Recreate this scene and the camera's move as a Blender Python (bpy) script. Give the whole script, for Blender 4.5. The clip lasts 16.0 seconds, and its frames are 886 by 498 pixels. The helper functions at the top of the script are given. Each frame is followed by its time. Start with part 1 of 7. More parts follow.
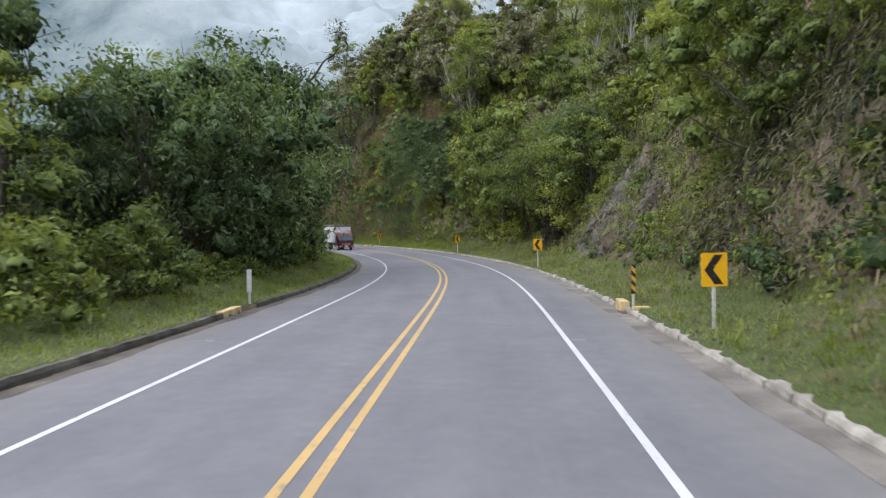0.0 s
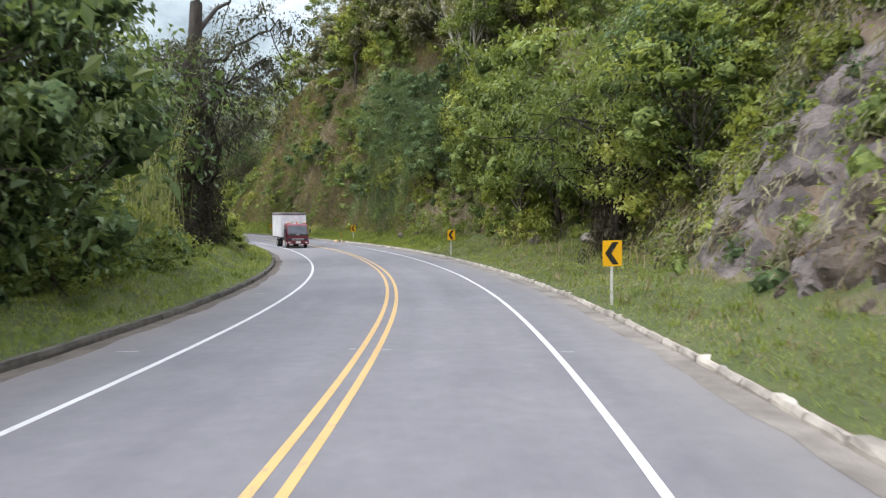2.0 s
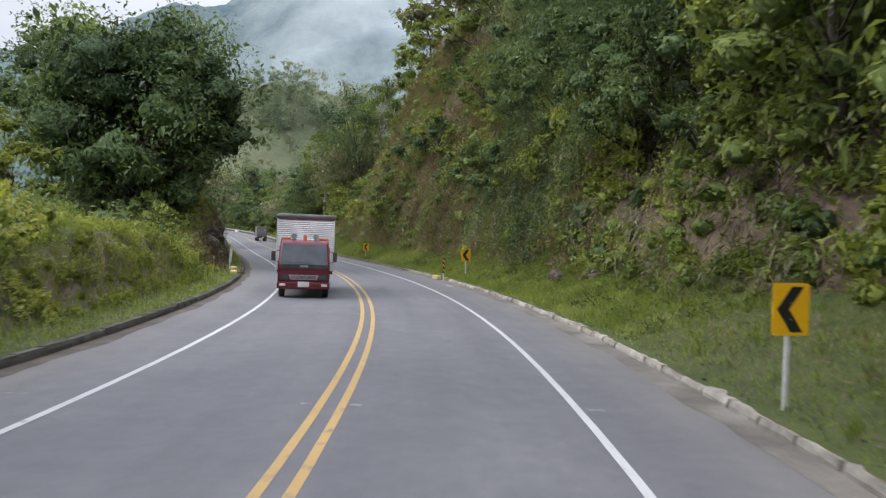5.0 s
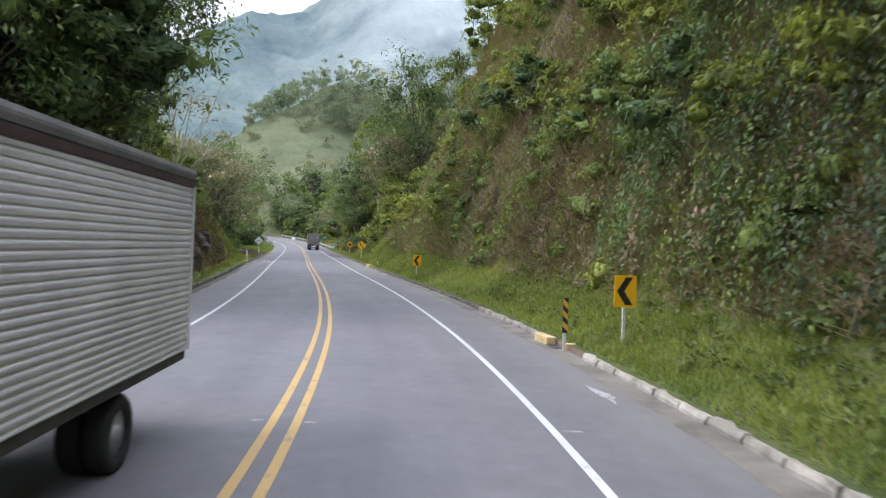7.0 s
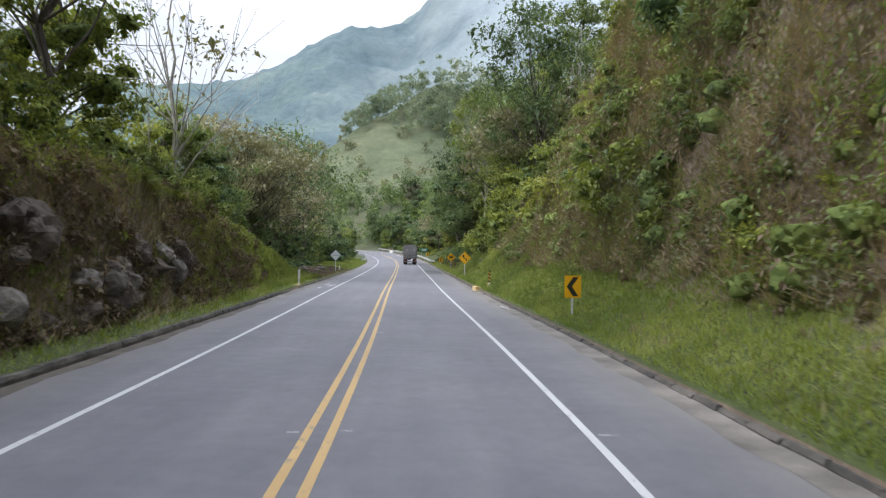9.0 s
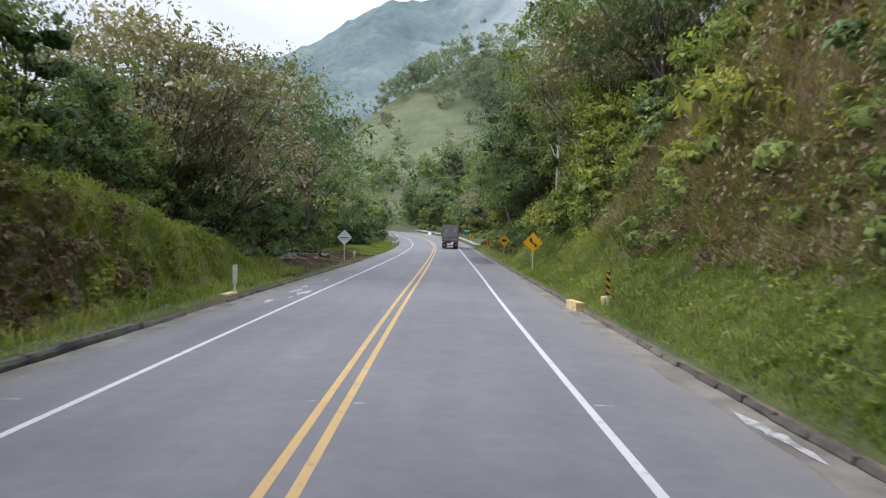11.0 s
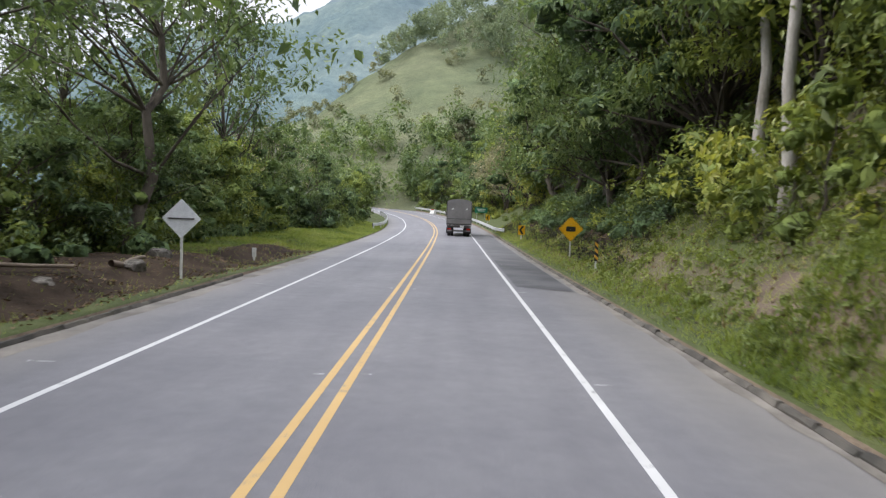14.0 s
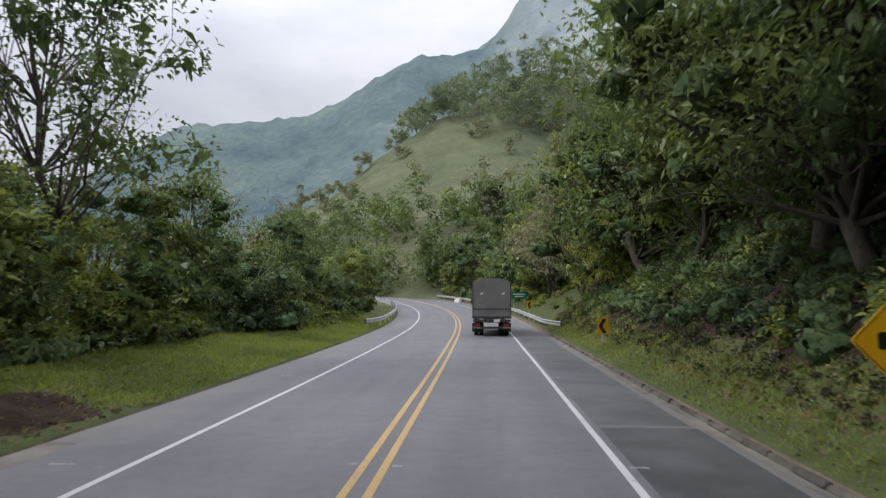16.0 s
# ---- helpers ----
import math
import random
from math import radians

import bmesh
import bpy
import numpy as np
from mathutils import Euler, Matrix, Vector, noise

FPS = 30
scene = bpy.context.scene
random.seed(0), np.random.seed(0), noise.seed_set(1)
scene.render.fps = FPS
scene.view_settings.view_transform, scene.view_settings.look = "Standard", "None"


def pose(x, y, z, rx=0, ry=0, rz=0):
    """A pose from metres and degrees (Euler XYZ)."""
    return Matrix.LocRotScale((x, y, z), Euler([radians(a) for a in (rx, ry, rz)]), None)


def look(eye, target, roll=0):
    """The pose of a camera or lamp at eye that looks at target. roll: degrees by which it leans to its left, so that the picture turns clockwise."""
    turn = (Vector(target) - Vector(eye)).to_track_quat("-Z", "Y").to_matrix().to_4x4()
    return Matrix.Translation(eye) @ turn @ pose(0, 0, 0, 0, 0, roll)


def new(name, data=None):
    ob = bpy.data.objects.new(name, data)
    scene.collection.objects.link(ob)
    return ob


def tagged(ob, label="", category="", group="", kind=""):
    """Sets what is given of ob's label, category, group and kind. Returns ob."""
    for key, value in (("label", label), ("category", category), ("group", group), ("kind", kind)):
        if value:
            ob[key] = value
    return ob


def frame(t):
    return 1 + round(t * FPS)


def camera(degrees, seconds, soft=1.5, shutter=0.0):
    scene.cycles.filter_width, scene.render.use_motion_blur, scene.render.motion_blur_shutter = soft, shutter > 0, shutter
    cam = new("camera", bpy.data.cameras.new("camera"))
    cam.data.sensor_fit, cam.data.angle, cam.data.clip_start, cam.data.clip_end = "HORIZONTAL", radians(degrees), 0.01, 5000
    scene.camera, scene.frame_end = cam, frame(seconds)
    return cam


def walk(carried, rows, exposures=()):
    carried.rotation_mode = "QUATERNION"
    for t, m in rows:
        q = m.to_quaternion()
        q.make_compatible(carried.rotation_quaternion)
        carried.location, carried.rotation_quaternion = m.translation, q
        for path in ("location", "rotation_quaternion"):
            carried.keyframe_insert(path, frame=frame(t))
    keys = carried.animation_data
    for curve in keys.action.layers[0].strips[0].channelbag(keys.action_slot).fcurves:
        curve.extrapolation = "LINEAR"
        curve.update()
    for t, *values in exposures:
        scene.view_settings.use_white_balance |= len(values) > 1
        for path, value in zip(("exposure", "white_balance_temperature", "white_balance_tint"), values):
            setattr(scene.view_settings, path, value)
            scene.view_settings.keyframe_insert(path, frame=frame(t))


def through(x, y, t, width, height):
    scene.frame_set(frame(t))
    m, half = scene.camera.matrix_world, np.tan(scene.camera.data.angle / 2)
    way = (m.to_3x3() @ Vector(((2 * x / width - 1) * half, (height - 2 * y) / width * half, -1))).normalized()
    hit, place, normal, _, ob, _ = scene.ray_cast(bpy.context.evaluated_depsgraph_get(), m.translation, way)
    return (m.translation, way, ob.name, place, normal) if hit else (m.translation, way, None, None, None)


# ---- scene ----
cam = camera(62.13, 16.0, soft=1.25, shutter=0.24)
PATH = [
    (0.00, pose(12.690, -4.008, 2.379, 0, 0, -0.79) @ pose(0, 0, 0, 88.05, 0, 0) @ pose(0, 0, 0, 0, 0, -0.57)),
    (0.50, pose(13.200, 2.754, 2.292, 0, 0, -0.70) @ pose(0, 0, 0, 88.17, 0, 0) @ pose(0, 0, 0, 0, 0, -0.73)),
    (1.00, pose(13.728, 9.552, 2.192, 0, 0, -0.57) @ pose(0, 0, 0, 88.07, 0, 0) @ pose(0, 0, 0, 0, 0, -1.48)),
    (1.50, pose(14.203, 16.367, 2.097, 0, 0, -0.44) @ pose(0, 0, 0, 87.58, 0, 0) @ pose(0, 0, 0, 0, 0, -1.13)),
    (2.00, pose(14.648, 23.195, 1.985, 0, 0, -0.18) @ pose(0, 0, 0, 87.53, 0, 0) @ pose(0, 0, 0, 0, 0, 0.17)),
    (2.50, pose(15.127, 30.035, 1.892, 0, 0, 2.76) @ pose(0, 0, 0, 87.52, 0, 0) @ pose(0, 0, 0, 0, 0, 0.94)),
    (3.00, pose(15.290, 36.894, 1.794, 0, 0, 4.40) @ pose(0, 0, 0, 87.66, 0, 0) @ pose(0, 0, 0, 0, 0, 0.86)),
    (3.50, pose(15.139, 43.746, 1.716, 0, 0, 6.71) @ pose(0, 0, 0, 88.01, 0, 0) @ pose(0, 0, 0, 0, 0, 0.27)),
    (4.10, pose(14.609, 52.018, 1.618, 0, 0, 9.31) @ pose(0, 0, 0, 88.29, 0, 0) @ pose(0, 0, 0, 0, 0, 0.67)),
    (4.75, pose(13.447, 60.945, 1.558, 0, 0, 11.70) @ pose(0, 0, 0, 88.97, 0, 0) @ pose(0, 0, 0, 0, 0, 1.63)),
    (5.40, pose(11.765, 69.658, 1.526, 0, 0, 14.04) @ pose(0, 0, 0, 89.65, 0, 0) @ pose(0, 0, 0, 0, 0, 2.60)),
    (6.00, pose(9.895, 77.375, 1.519, 0, 0, 16.61) @ pose(0, 0, 0, 89.93, 0, 0) @ pose(0, 0, 0, 0, 0, 2.99)),
    (6.50, pose(8.092, 83.631, 1.499, 0, 0, 18.35) @ pose(0, 0, 0, 89.91, 0, 0) @ pose(0, 0, 0, 0, 0, 2.86)),
    (7.00, pose(5.979, 89.701, 1.541, 0, 0, 18.37) @ pose(0, 0, 0, 89.82, 0, 0) @ pose(0, 0, 0, 0, 0, 2.50)),
    (7.50, pose(3.657, 95.583, 1.523, 0, 0, 19.51) @ pose(0, 0, 0, 90.03, 0, 0) @ pose(0, 0, 0, 0, 0, 2.38)),
    (8.00, pose(1.164, 101.379, 1.535, 0, 0, 22.34) @ pose(0, 0, 0, 90.19, 0, 0) @ pose(0, 0, 0, 0, 0, 2.03)),
    (8.50, pose(-1.538, 107.010, 1.526, 0, 0, 24.96) @ pose(0, 0, 0, 90.58, 0, 0) @ pose(0, 0, 0, 0, 0, 0.94)),
    (9.10, pose(-4.866, 113.644, 1.539, 0, 0, 26.84) @ pose(0, 0, 0, 90.35, 0, 0) @ pose(0, 0, 0, 0, 0, 0.96)),
    (9.75, pose(-8.549, 120.657, 1.554, 0, 0, 28.36) @ pose(0, 0, 0, 89.77, 0, 0) @ pose(0, 0, 0, 0, 0, 1.02)),
    (10.40, pose(-12.335, 127.589, 1.557, 0, 0, 29.33) @ pose(0, 0, 0, 89.19, 0, 0) @ pose(0, 0, 0, 0, 0, 1.08)),
    (11.00, pose(-15.944, 134.004, 1.560, 0, 0, 29.83) @ pose(0, 0, 0, 88.96, 0, 0) @ pose(0, 0, 0, 0, 0, 1.10)),
    (11.50, pose(-18.957, 139.404, 1.552, 0, 0, 30.07) @ pose(0, 0, 0, 88.47, 0, 0) @ pose(0, 0, 0, 0, 0, 0.80)),
    (12.00, pose(-22.031, 144.755, 1.551, 0, 0, 29.71) @ pose(0, 0, 0, 88.15, 0, 0) @ pose(0, 0, 0, 0, 0, 1.10)),
    (12.50, pose(-25.036, 150.150, 1.561, 0, 0, 29.79) @ pose(0, 0, 0, 87.32, 0, 0) @ pose(0, 0, 0, 0, 0, -0.53)),
    (13.00, pose(-28.070, 155.518, 1.610, 0, 0, 29.50) @ pose(0, 0, 0, 87.01, 0, 0) @ pose(0, 0, 0, 0, 0, -0.67)),
    (13.50, pose(-31.130, 160.910, 1.603, 0, 0, 29.36) @ pose(0, 0, 0, 87.38, 0, 0) @ pose(0, 0, 0, 0, 0, 1.30)),
    (14.00, pose(-34.207, 166.299, 1.664, 0, 0, 30.33) @ pose(0, 0, 0, 87.33, 0, 0) @ pose(0, 0, 0, 0, 0, 2.02)),
    (14.10, pose(-34.827, 167.381, 1.665, 0, 0, 30.50) @ pose(0, 0, 0, 87.73, 0, 0) @ pose(0, 0, 0, 0, 0, 1.99)),
    (14.20, pose(-35.447, 168.462, 1.666, 0, 0, 31.27) @ pose(0, 0, 0, 89.58, 0, 0) @ pose(0, 0, 0, 0, 0, 1.96)),
    (14.30, pose(-36.067, 169.544, 1.666, 0, 0, 32.04) @ pose(0, 0, 0, 91.43, 0, 0) @ pose(0, 0, 0, 0, 0, 1.93)),
    (14.50, pose(-37.307, 171.708, 1.668, 0, 0, 32.41) @ pose(0, 0, 0, 92.33, 0, 0) @ pose(0, 0, 0, 0, 0, 1.86)),
    (15.00, pose(-40.353, 177.133, 1.653, 0, 0, 32.41) @ pose(0, 0, 0, 93.52, 0, 0) @ pose(0, 0, 0, 0, 0, 1.26)),
    (15.50, pose(-43.446, 182.551, 1.674, 0, 0, 32.66) @ pose(0, 0, 0, 93.83, 0, 0) @ pose(0, 0, 0, 0, 0, 0.91)),
    (16.00, pose(-46.478, 187.995, 1.702, 0, 0, 32.77) @ pose(0, 0, 0, 94.17, 0, 0) @ pose(0, 0, 0, 0, 0, 0.10)),
]

# ---- light ----
EXPOSURES = [(0.0, 0.38, 6150, 12.5), (1.5, 0.76, 6220, 12.5), (3.0, 1.2, 6470, 13), (3.7, 0.88, 6470, 13), (6.0, 0.38, 6010, 12.5), (6.5, 0.5, 5960, 12.8), (7.0, 0.74, 6090, 12.8),
             (7.5, 0.66, 6130, 12.5), (8.0, 0.68, 6080, 12.7), (8.5, 0.7, 6090, 12.5), (11.0, 0.62, 6200, 12.5), (11.5, 0.54, 6230, 12.5), (12.0, 0.62, 6250, 12.5), (12.5, 0.66, 6280, 12.5),
             (13.5, 0.84, 6370, 12.8), (14.1, 0.7, 6390, 12.8), (14.5, 0.22, 6340, 12.8), (15.0, -0.1, 6300, 12.8), (15.5, -0.08, 6300, 12.8), (16.0, 0.12, 6350, 13)]
walk(cam, PATH, EXPOSURES)

SUN_EL, SUN_AZ = radians(45), radians(-118)
world = bpy.data.worlds.new("overcast_sky")
scene.world = world
world.use_nodes = True
wn, wl = world.node_tree.nodes, world.node_tree.links
wn.clear()
w_out = wn.new("ShaderNodeOutputWorld")
w_bg = wn.new("ShaderNodeBackground")
w_sky = wn.new("ShaderNodeTexSky")
w_sky.sky_type = "NISHITA"
w_sky.sun_disc = False
w_sky.sun_elevation, w_sky.sun_rotation = SUN_EL, SUN_AZ
w_co = wn.new("ShaderNodeTexCoord")
w_map = wn.new("ShaderNodeMapping")
w_map.inputs["Scale"].default_value = (1.0, 1.0, 2.6)
w_no = wn.new("ShaderNodeTexNoise")
w_no.inputs["Scale"].default_value = 2.6
w_no.inputs["Detail"].default_value = 7.0
w_no.inputs["Roughness"].default_value = 0.55
w_ramp = wn.new("ShaderNodeValToRGB")
w_ramp.color_ramp.elements[0].position, w_ramp.color_ramp.elements[0].color = 0.35, (6.15, 6.4, 6.95, 1)
w_ramp.color_ramp.elements[1].position, w_ramp.color_ramp.elements[1].color = 0.68, (8.8, 8.9, 9.15, 1)
w_mix = wn.new("ShaderNodeMix")
w_mix.data_type = "RGBA"
w_mix.inputs["Factor"].default_value = 0.86
wl.new(w_co.outputs["Generated"], w_map.inputs["Vector"])
wl.new(w_map.outputs["Vector"], w_no.inputs["Vector"])
wl.new(w_no.outputs["Fac"], w_ramp.inputs["Fac"])
wl.new(w_sky.outputs["Color"], w_mix.inputs["A"])
wl.new(w_ramp.outputs["Color"], w_mix.inputs["B"])
w_sep = wn.new("ShaderNodeSeparateXYZ")
w_up = wn.new("ShaderNodeMapRange")
w_up.inputs["From Min"].default_value, w_up.inputs["From Max"].default_value = 0.25, 1.0
w_up.inputs["To Min"].default_value, w_up.inputs["To Max"].default_value = 0.86, 2.95
wl.new(w_co.outputs["Generated"], w_sep.inputs[0])
wl.new(w_sep.outputs["Z"], w_up.inputs["Value"])
w_vm = wn.new("ShaderNodeVectorMath")
w_vm.operation = "SCALE"
wl.new(w_mix.outputs["Result"], w_vm.inputs[0])
wl.new(w_up.outputs["Result"], w_vm.inputs["Scale"])
wl.new(w_vm.outputs["Vector"], w_bg.inputs["Color"])
w_bg.inputs["Strength"].default_value = 0.1
wl.new(w_bg.outputs["Background"], w_out.inputs["Surface"])

sun = new("sun", bpy.data.lights.new("sun", "SUN"))
sun.data.energy, sun.data.angle, sun.data.color = 1.5, radians(26), (1.0, 0.96, 0.9)
sun.matrix_world = look((0, 0, 0), (-math.sin(SUN_AZ) * math.cos(SUN_EL), -math.cos(SUN_AZ) * math.cos(SUN_EL), -math.sin(SUN_EL)))

# ---- the road's line: heading in degrees and height, every 12 m from s = -6 ----
HEADING = [-4.01, -4.19, -3.9, -2.3, 1.05, 5.53, 10.31, 14.9, 19.68, 23.94, 27.27, 29.02, 29.7, 29.88, 29.63, 29.29, 29.46,
           29.61, 29.66, 29.66, 29.95, 30.09, 31.2, 33.0, 35.5, 39.5, 44.5, 50.0, 55.0, 58.0, 60.0]
HEIGHT = [0.0, -0.15, -0.32, -0.52, -0.69, -0.82, -0.89, -0.9, -0.89, -0.89, -0.89, -0.86, -0.86, -0.86, -0.84, -0.81, -0.78,
          -0.75, -0.71, -0.65, -0.55, -0.41, -0.22, 0.08, 0.48, 0.95, 1.45, 2.0, 2.55, 3.1, 3.6]
KNOTS = -6 + 12.0 * np.arange(len(HEADING))
LINE_S = np.arange(-90.0, 420.5, 0.5)
LINE_H = np.radians(np.interp(LINE_S, KNOTS, HEADING))
LINE_Z = np.interp(LINE_S, KNOTS, HEIGHT)
_i0 = int(np.argmin(abs(LINE_S + 6)))
_cx = np.concatenate([[0], np.cumsum(-np.sin((LINE_H[1:] + LINE_H[:-1]) / 2) * 0.5)])
_cy = np.concatenate([[0], np.cumsum(np.cos((LINE_H[1:] + LINE_H[:-1]) / 2) * 0.5)])
LINE_X, LINE_Y = _cx - _cx[_i0] + 10.744, _cy - _cy[_i0] - 6.0


def at(s, d, h=0.0):
    """World places of road coordinates: s along, d to the right of the centre line, h above the road."""
    s, d, h = np.broadcast_arrays(np.asarray(s, float), np.asarray(d, float), np.asarray(h, float))
    a = np.interp(s, LINE_S, LINE_H)
    return np.stack([np.interp(s, LINE_S, LINE_X) + d * np.cos(a), np.interp(s, LINE_S, LINE_Y) + d * np.sin(a),
                     np.interp(s, LINE_S, LINE_Z) + h], -1)


def heading(s):
    return math.degrees(float(np.interp(s, LINE_S, LINE_H)))


def stand(s, d, h=0.0, turn=0.0, rx=0.0, ry=0.0):
    """A pose at road coordinates whose y axis points along the road."""
    p = at(s, d, h)
    return pose(float(p[0]), float(p[1]), float(p[2]), rx, ry, heading(s) + turn)


# ---- terrain on both sides ----
R_S = [-90, -20, 20, 45, 58, 72, 86, 98, 120, 150, 165, 177, 196, 215, 240, 262, 285, 310, 345, 420]
R_FOOT = [9.5, 9.0, 9.0, 9.3, 13.0, 13.8, 10.2, 8.8, 9.0, 9.3, 9.0, 6.6, 6.6, 7.6, 7.8, 9.0, 10, 12, 12, 12]
R_TAN = [1.3, 1.4, 1.5, 1.6, 1.4, 1.3, 1.9, 2.6, 3.0, 3.0, 2.4, 0.95, 0.85, 0.8, 0.9, 0.8, 0.6, 0.5, 0.5, 0.5]
R_TOP = [16, 16, 17, 18, 15, 15, 21, 24, 25, 24, 22, 13, 13, 14, 15, 15, 12, 10, 10, 8]
L_S = [-90, 20, 60, 72, 80, 90, 98, 104, 110, 116, 124, 136, 148, 156, 163, 170, 178, 200, 260, 300, 345, 420]
L_BANK = [0.3, 0.3, 0.5, 0.8, 1.4, 2.2, 2.0, 0.9, 1.2, 2.8, 4.0, 4.8, 4.8, 3.6, 3.0, 2.0, 0.5, 0.3, 0.2, 0.3, 0.5, 0.5]


def wobble(s, d, scale, seed=0.0):
    """Smooth waves of about unit size, from sums of sines."""
    a = np.sin(s * scale + seed) * np.cos(d * scale * 1.3 + seed * 1.7)
    b = np.sin(s * scale * 2.3 + d * scale * 1.9 + seed * 2.1)
    c = np.sin(s * scale * 4.1 - d * scale * 3.7 + seed * 3.3) * np.cos(d * scale * 5.2 + seed)
    return a * 0.55 + b * 0.3 + c * 0.2


def land(s, d):
    """Height of the ground above the road."""
    s, d = np.broadcast_arrays(np.asarray(s, float), np.asarray(d, float))
    foot, tan, top = (np.interp(s, R_S, v) for v in (R_FOOT, R_TAN, R_TOP))
    foot = foot + 0.75 * wobble(s, 0 * s, 0.21, 1.0) + 0.3 * wobble(s, 0 * s, 0.7, 2.0)
    e = np.maximum(d - 6.25, 0)
    verge = 0.13 + np.interp(s, [0, 80, 88, 98, 110, 135, 148, 174, 182, 420], [0.16, 0.18, 0.26, 0.24, 0.26, 0.38, 0.52, 0.52, 0.3, 0.2]) * np.minimum(e, foot - 6.25)
    run = d - foot
    run = 0.5 * (run + np.sqrt(run * run + 0.3)) * np.clip((d - 6.5) / 1.4, 0, 1)
    steep = np.clip(run * tan, 0, top)
    over = np.maximum(d - foot - top / tan, 0)
    right = verge + steep + over * np.interp(s, [0, 270, 300], [0.55, 0.55, 0.12]) + 0.55 * wobble(s, d, 0.33) * np.clip(steep / 4, 0, 1) + 0.05 * wobble(s, d, 1.7, 4) * np.clip(e, 0, 1)
    bank = np.interp(s, L_S, L_BANK)
    f = np.maximum(-d - 5.95, 0)
    rise = np.clip((f - 1.4) / 1.5, 0, 1)
    rise = rise * rise * (3 - 2 * rise)
    fall = np.maximum(f - 8.0, 0)
    left = np.interp(s, [201, 208], [0.12, 0.012]) + 0.02 * np.minimum(f, 3) + bank * rise + bank * 0.05 * np.clip(f - 3, 0, 6) - 0.35 * fall + 0.25 * wobble(s, d, 0.6, 2) * np.clip(f - 1, 0, 1) * np.clip(bank + 0.2, 0.3, 1.2)
    return np.where(d > 0, right, left)


# ---- materials ----
def nodes_of(name):
    m = bpy.data.materials.new(name)
    m.use_nodes = True
    n, l = m.node_tree.nodes, m.node_tree.links
    return m, n, l, n["Principled BSDF"]


def noise_node(n, l, scale, detail=4.0, rough=0.6, stretch=None, where="Object"):
    co = n.new("ShaderNodeTexCoord") if where == "Object" else n.new("ShaderNodeNewGeometry")
    out = co.outputs["Object"] if where == "Object" else co.outputs["Position"]
    if stretch:
        mp = n.new("ShaderNodeMapping")
        mp.inputs["Scale"].default_value = stretch
        l.new(out, mp.inputs["Vector"])
        out = mp.outputs["Vector"]
    t = n.new("ShaderNodeTexNoise")
    t.inputs["Scale"].default_value, t.inputs["Detail"].default_value, t.inputs["Roughness"].default_value = scale, detail, rough
    l.new(out, t.inputs["Vector"])
    return t.outputs["Fac"]


def ramp_node(n, l, fac, stops):
    r = n.new("ShaderNodeValToRGB")
    e = r.color_ramp.elements
    while len(e) < len(stops):
        e.new(0.5)
    for k, (p, c) in enumerate(stops):
        e[k].position, e[k].color = p, (*c, 1)
    l.new(fac, r.inputs["Fac"])
    return r.outputs["Color"]


def mix_node(n, l, fac, a, b, blend="MIX"):
    m = n.new("ShaderNodeMix")
    m.data_type, m.blend_type = "RGBA", blend
    for key, v in (("Factor", fac), ("A", a), ("B", b)):
        if isinstance(v, (int, float)):
            m.inputs[key].default_value = v
        elif isinstance(v, tuple):
            m.inputs[key].default_value = (*v, 1)
        else:
            l.new(v, m.inputs[key])
    return m.outputs["Result"]


def bump_node(n, l, p, height, strength, distance):
    b = n.new("ShaderNodeBump")
    b.inputs["Strength"].default_value, b.inputs["Distance"].default_value = strength, distance
    l.new(height, b.inputs["Height"])
    l.new(b.outputs["Normal"], p.inputs["Normal"])


def surface(name, a, b, scale=3.0, fine=40.0, rough=0.8, metal=0.0, bump=0.3, depth=0.01, where="Object", stretch=None, vary=0.0):
    """A plain surface: two tones mixed by a coarse and a fine noise, with relief."""
    m, n, l, p = nodes_of(name)
    coarse = noise_node(n, l, scale, 4, 0.6, stretch, where)
    grain = noise_node(n, l, fine, 3, 0.6, stretch, where)
    c = ramp_node(n, l, coarse, [(0.35, a), (0.65, b)])
    g = ramp_node(n, l, grain, [(0.3, (0.78, 0.78, 0.78)), (0.7, (1.12, 1.12, 1.12))])
    c = mix_node(n, l, 0.8, c, g, "MULTIPLY")
    if vary:
        o = n.new("ShaderNodeObjectInfo")
        v = ramp_node(n, l, o.outputs["Random"], [(0.0, (1 - vary,) * 3), (1.0, (1 + vary,) * 3)])
        c = mix_node(n, l, 1.0, c, v, "MULTIPLY")
    l.new(c, p.inputs["Base Color"])
    p.inputs["Roughness"].default_value, p.inputs["Metallic"].default_value = rough, metal
    if bump:
        bump_node(n, l, p, grain, bump, depth)
    return m


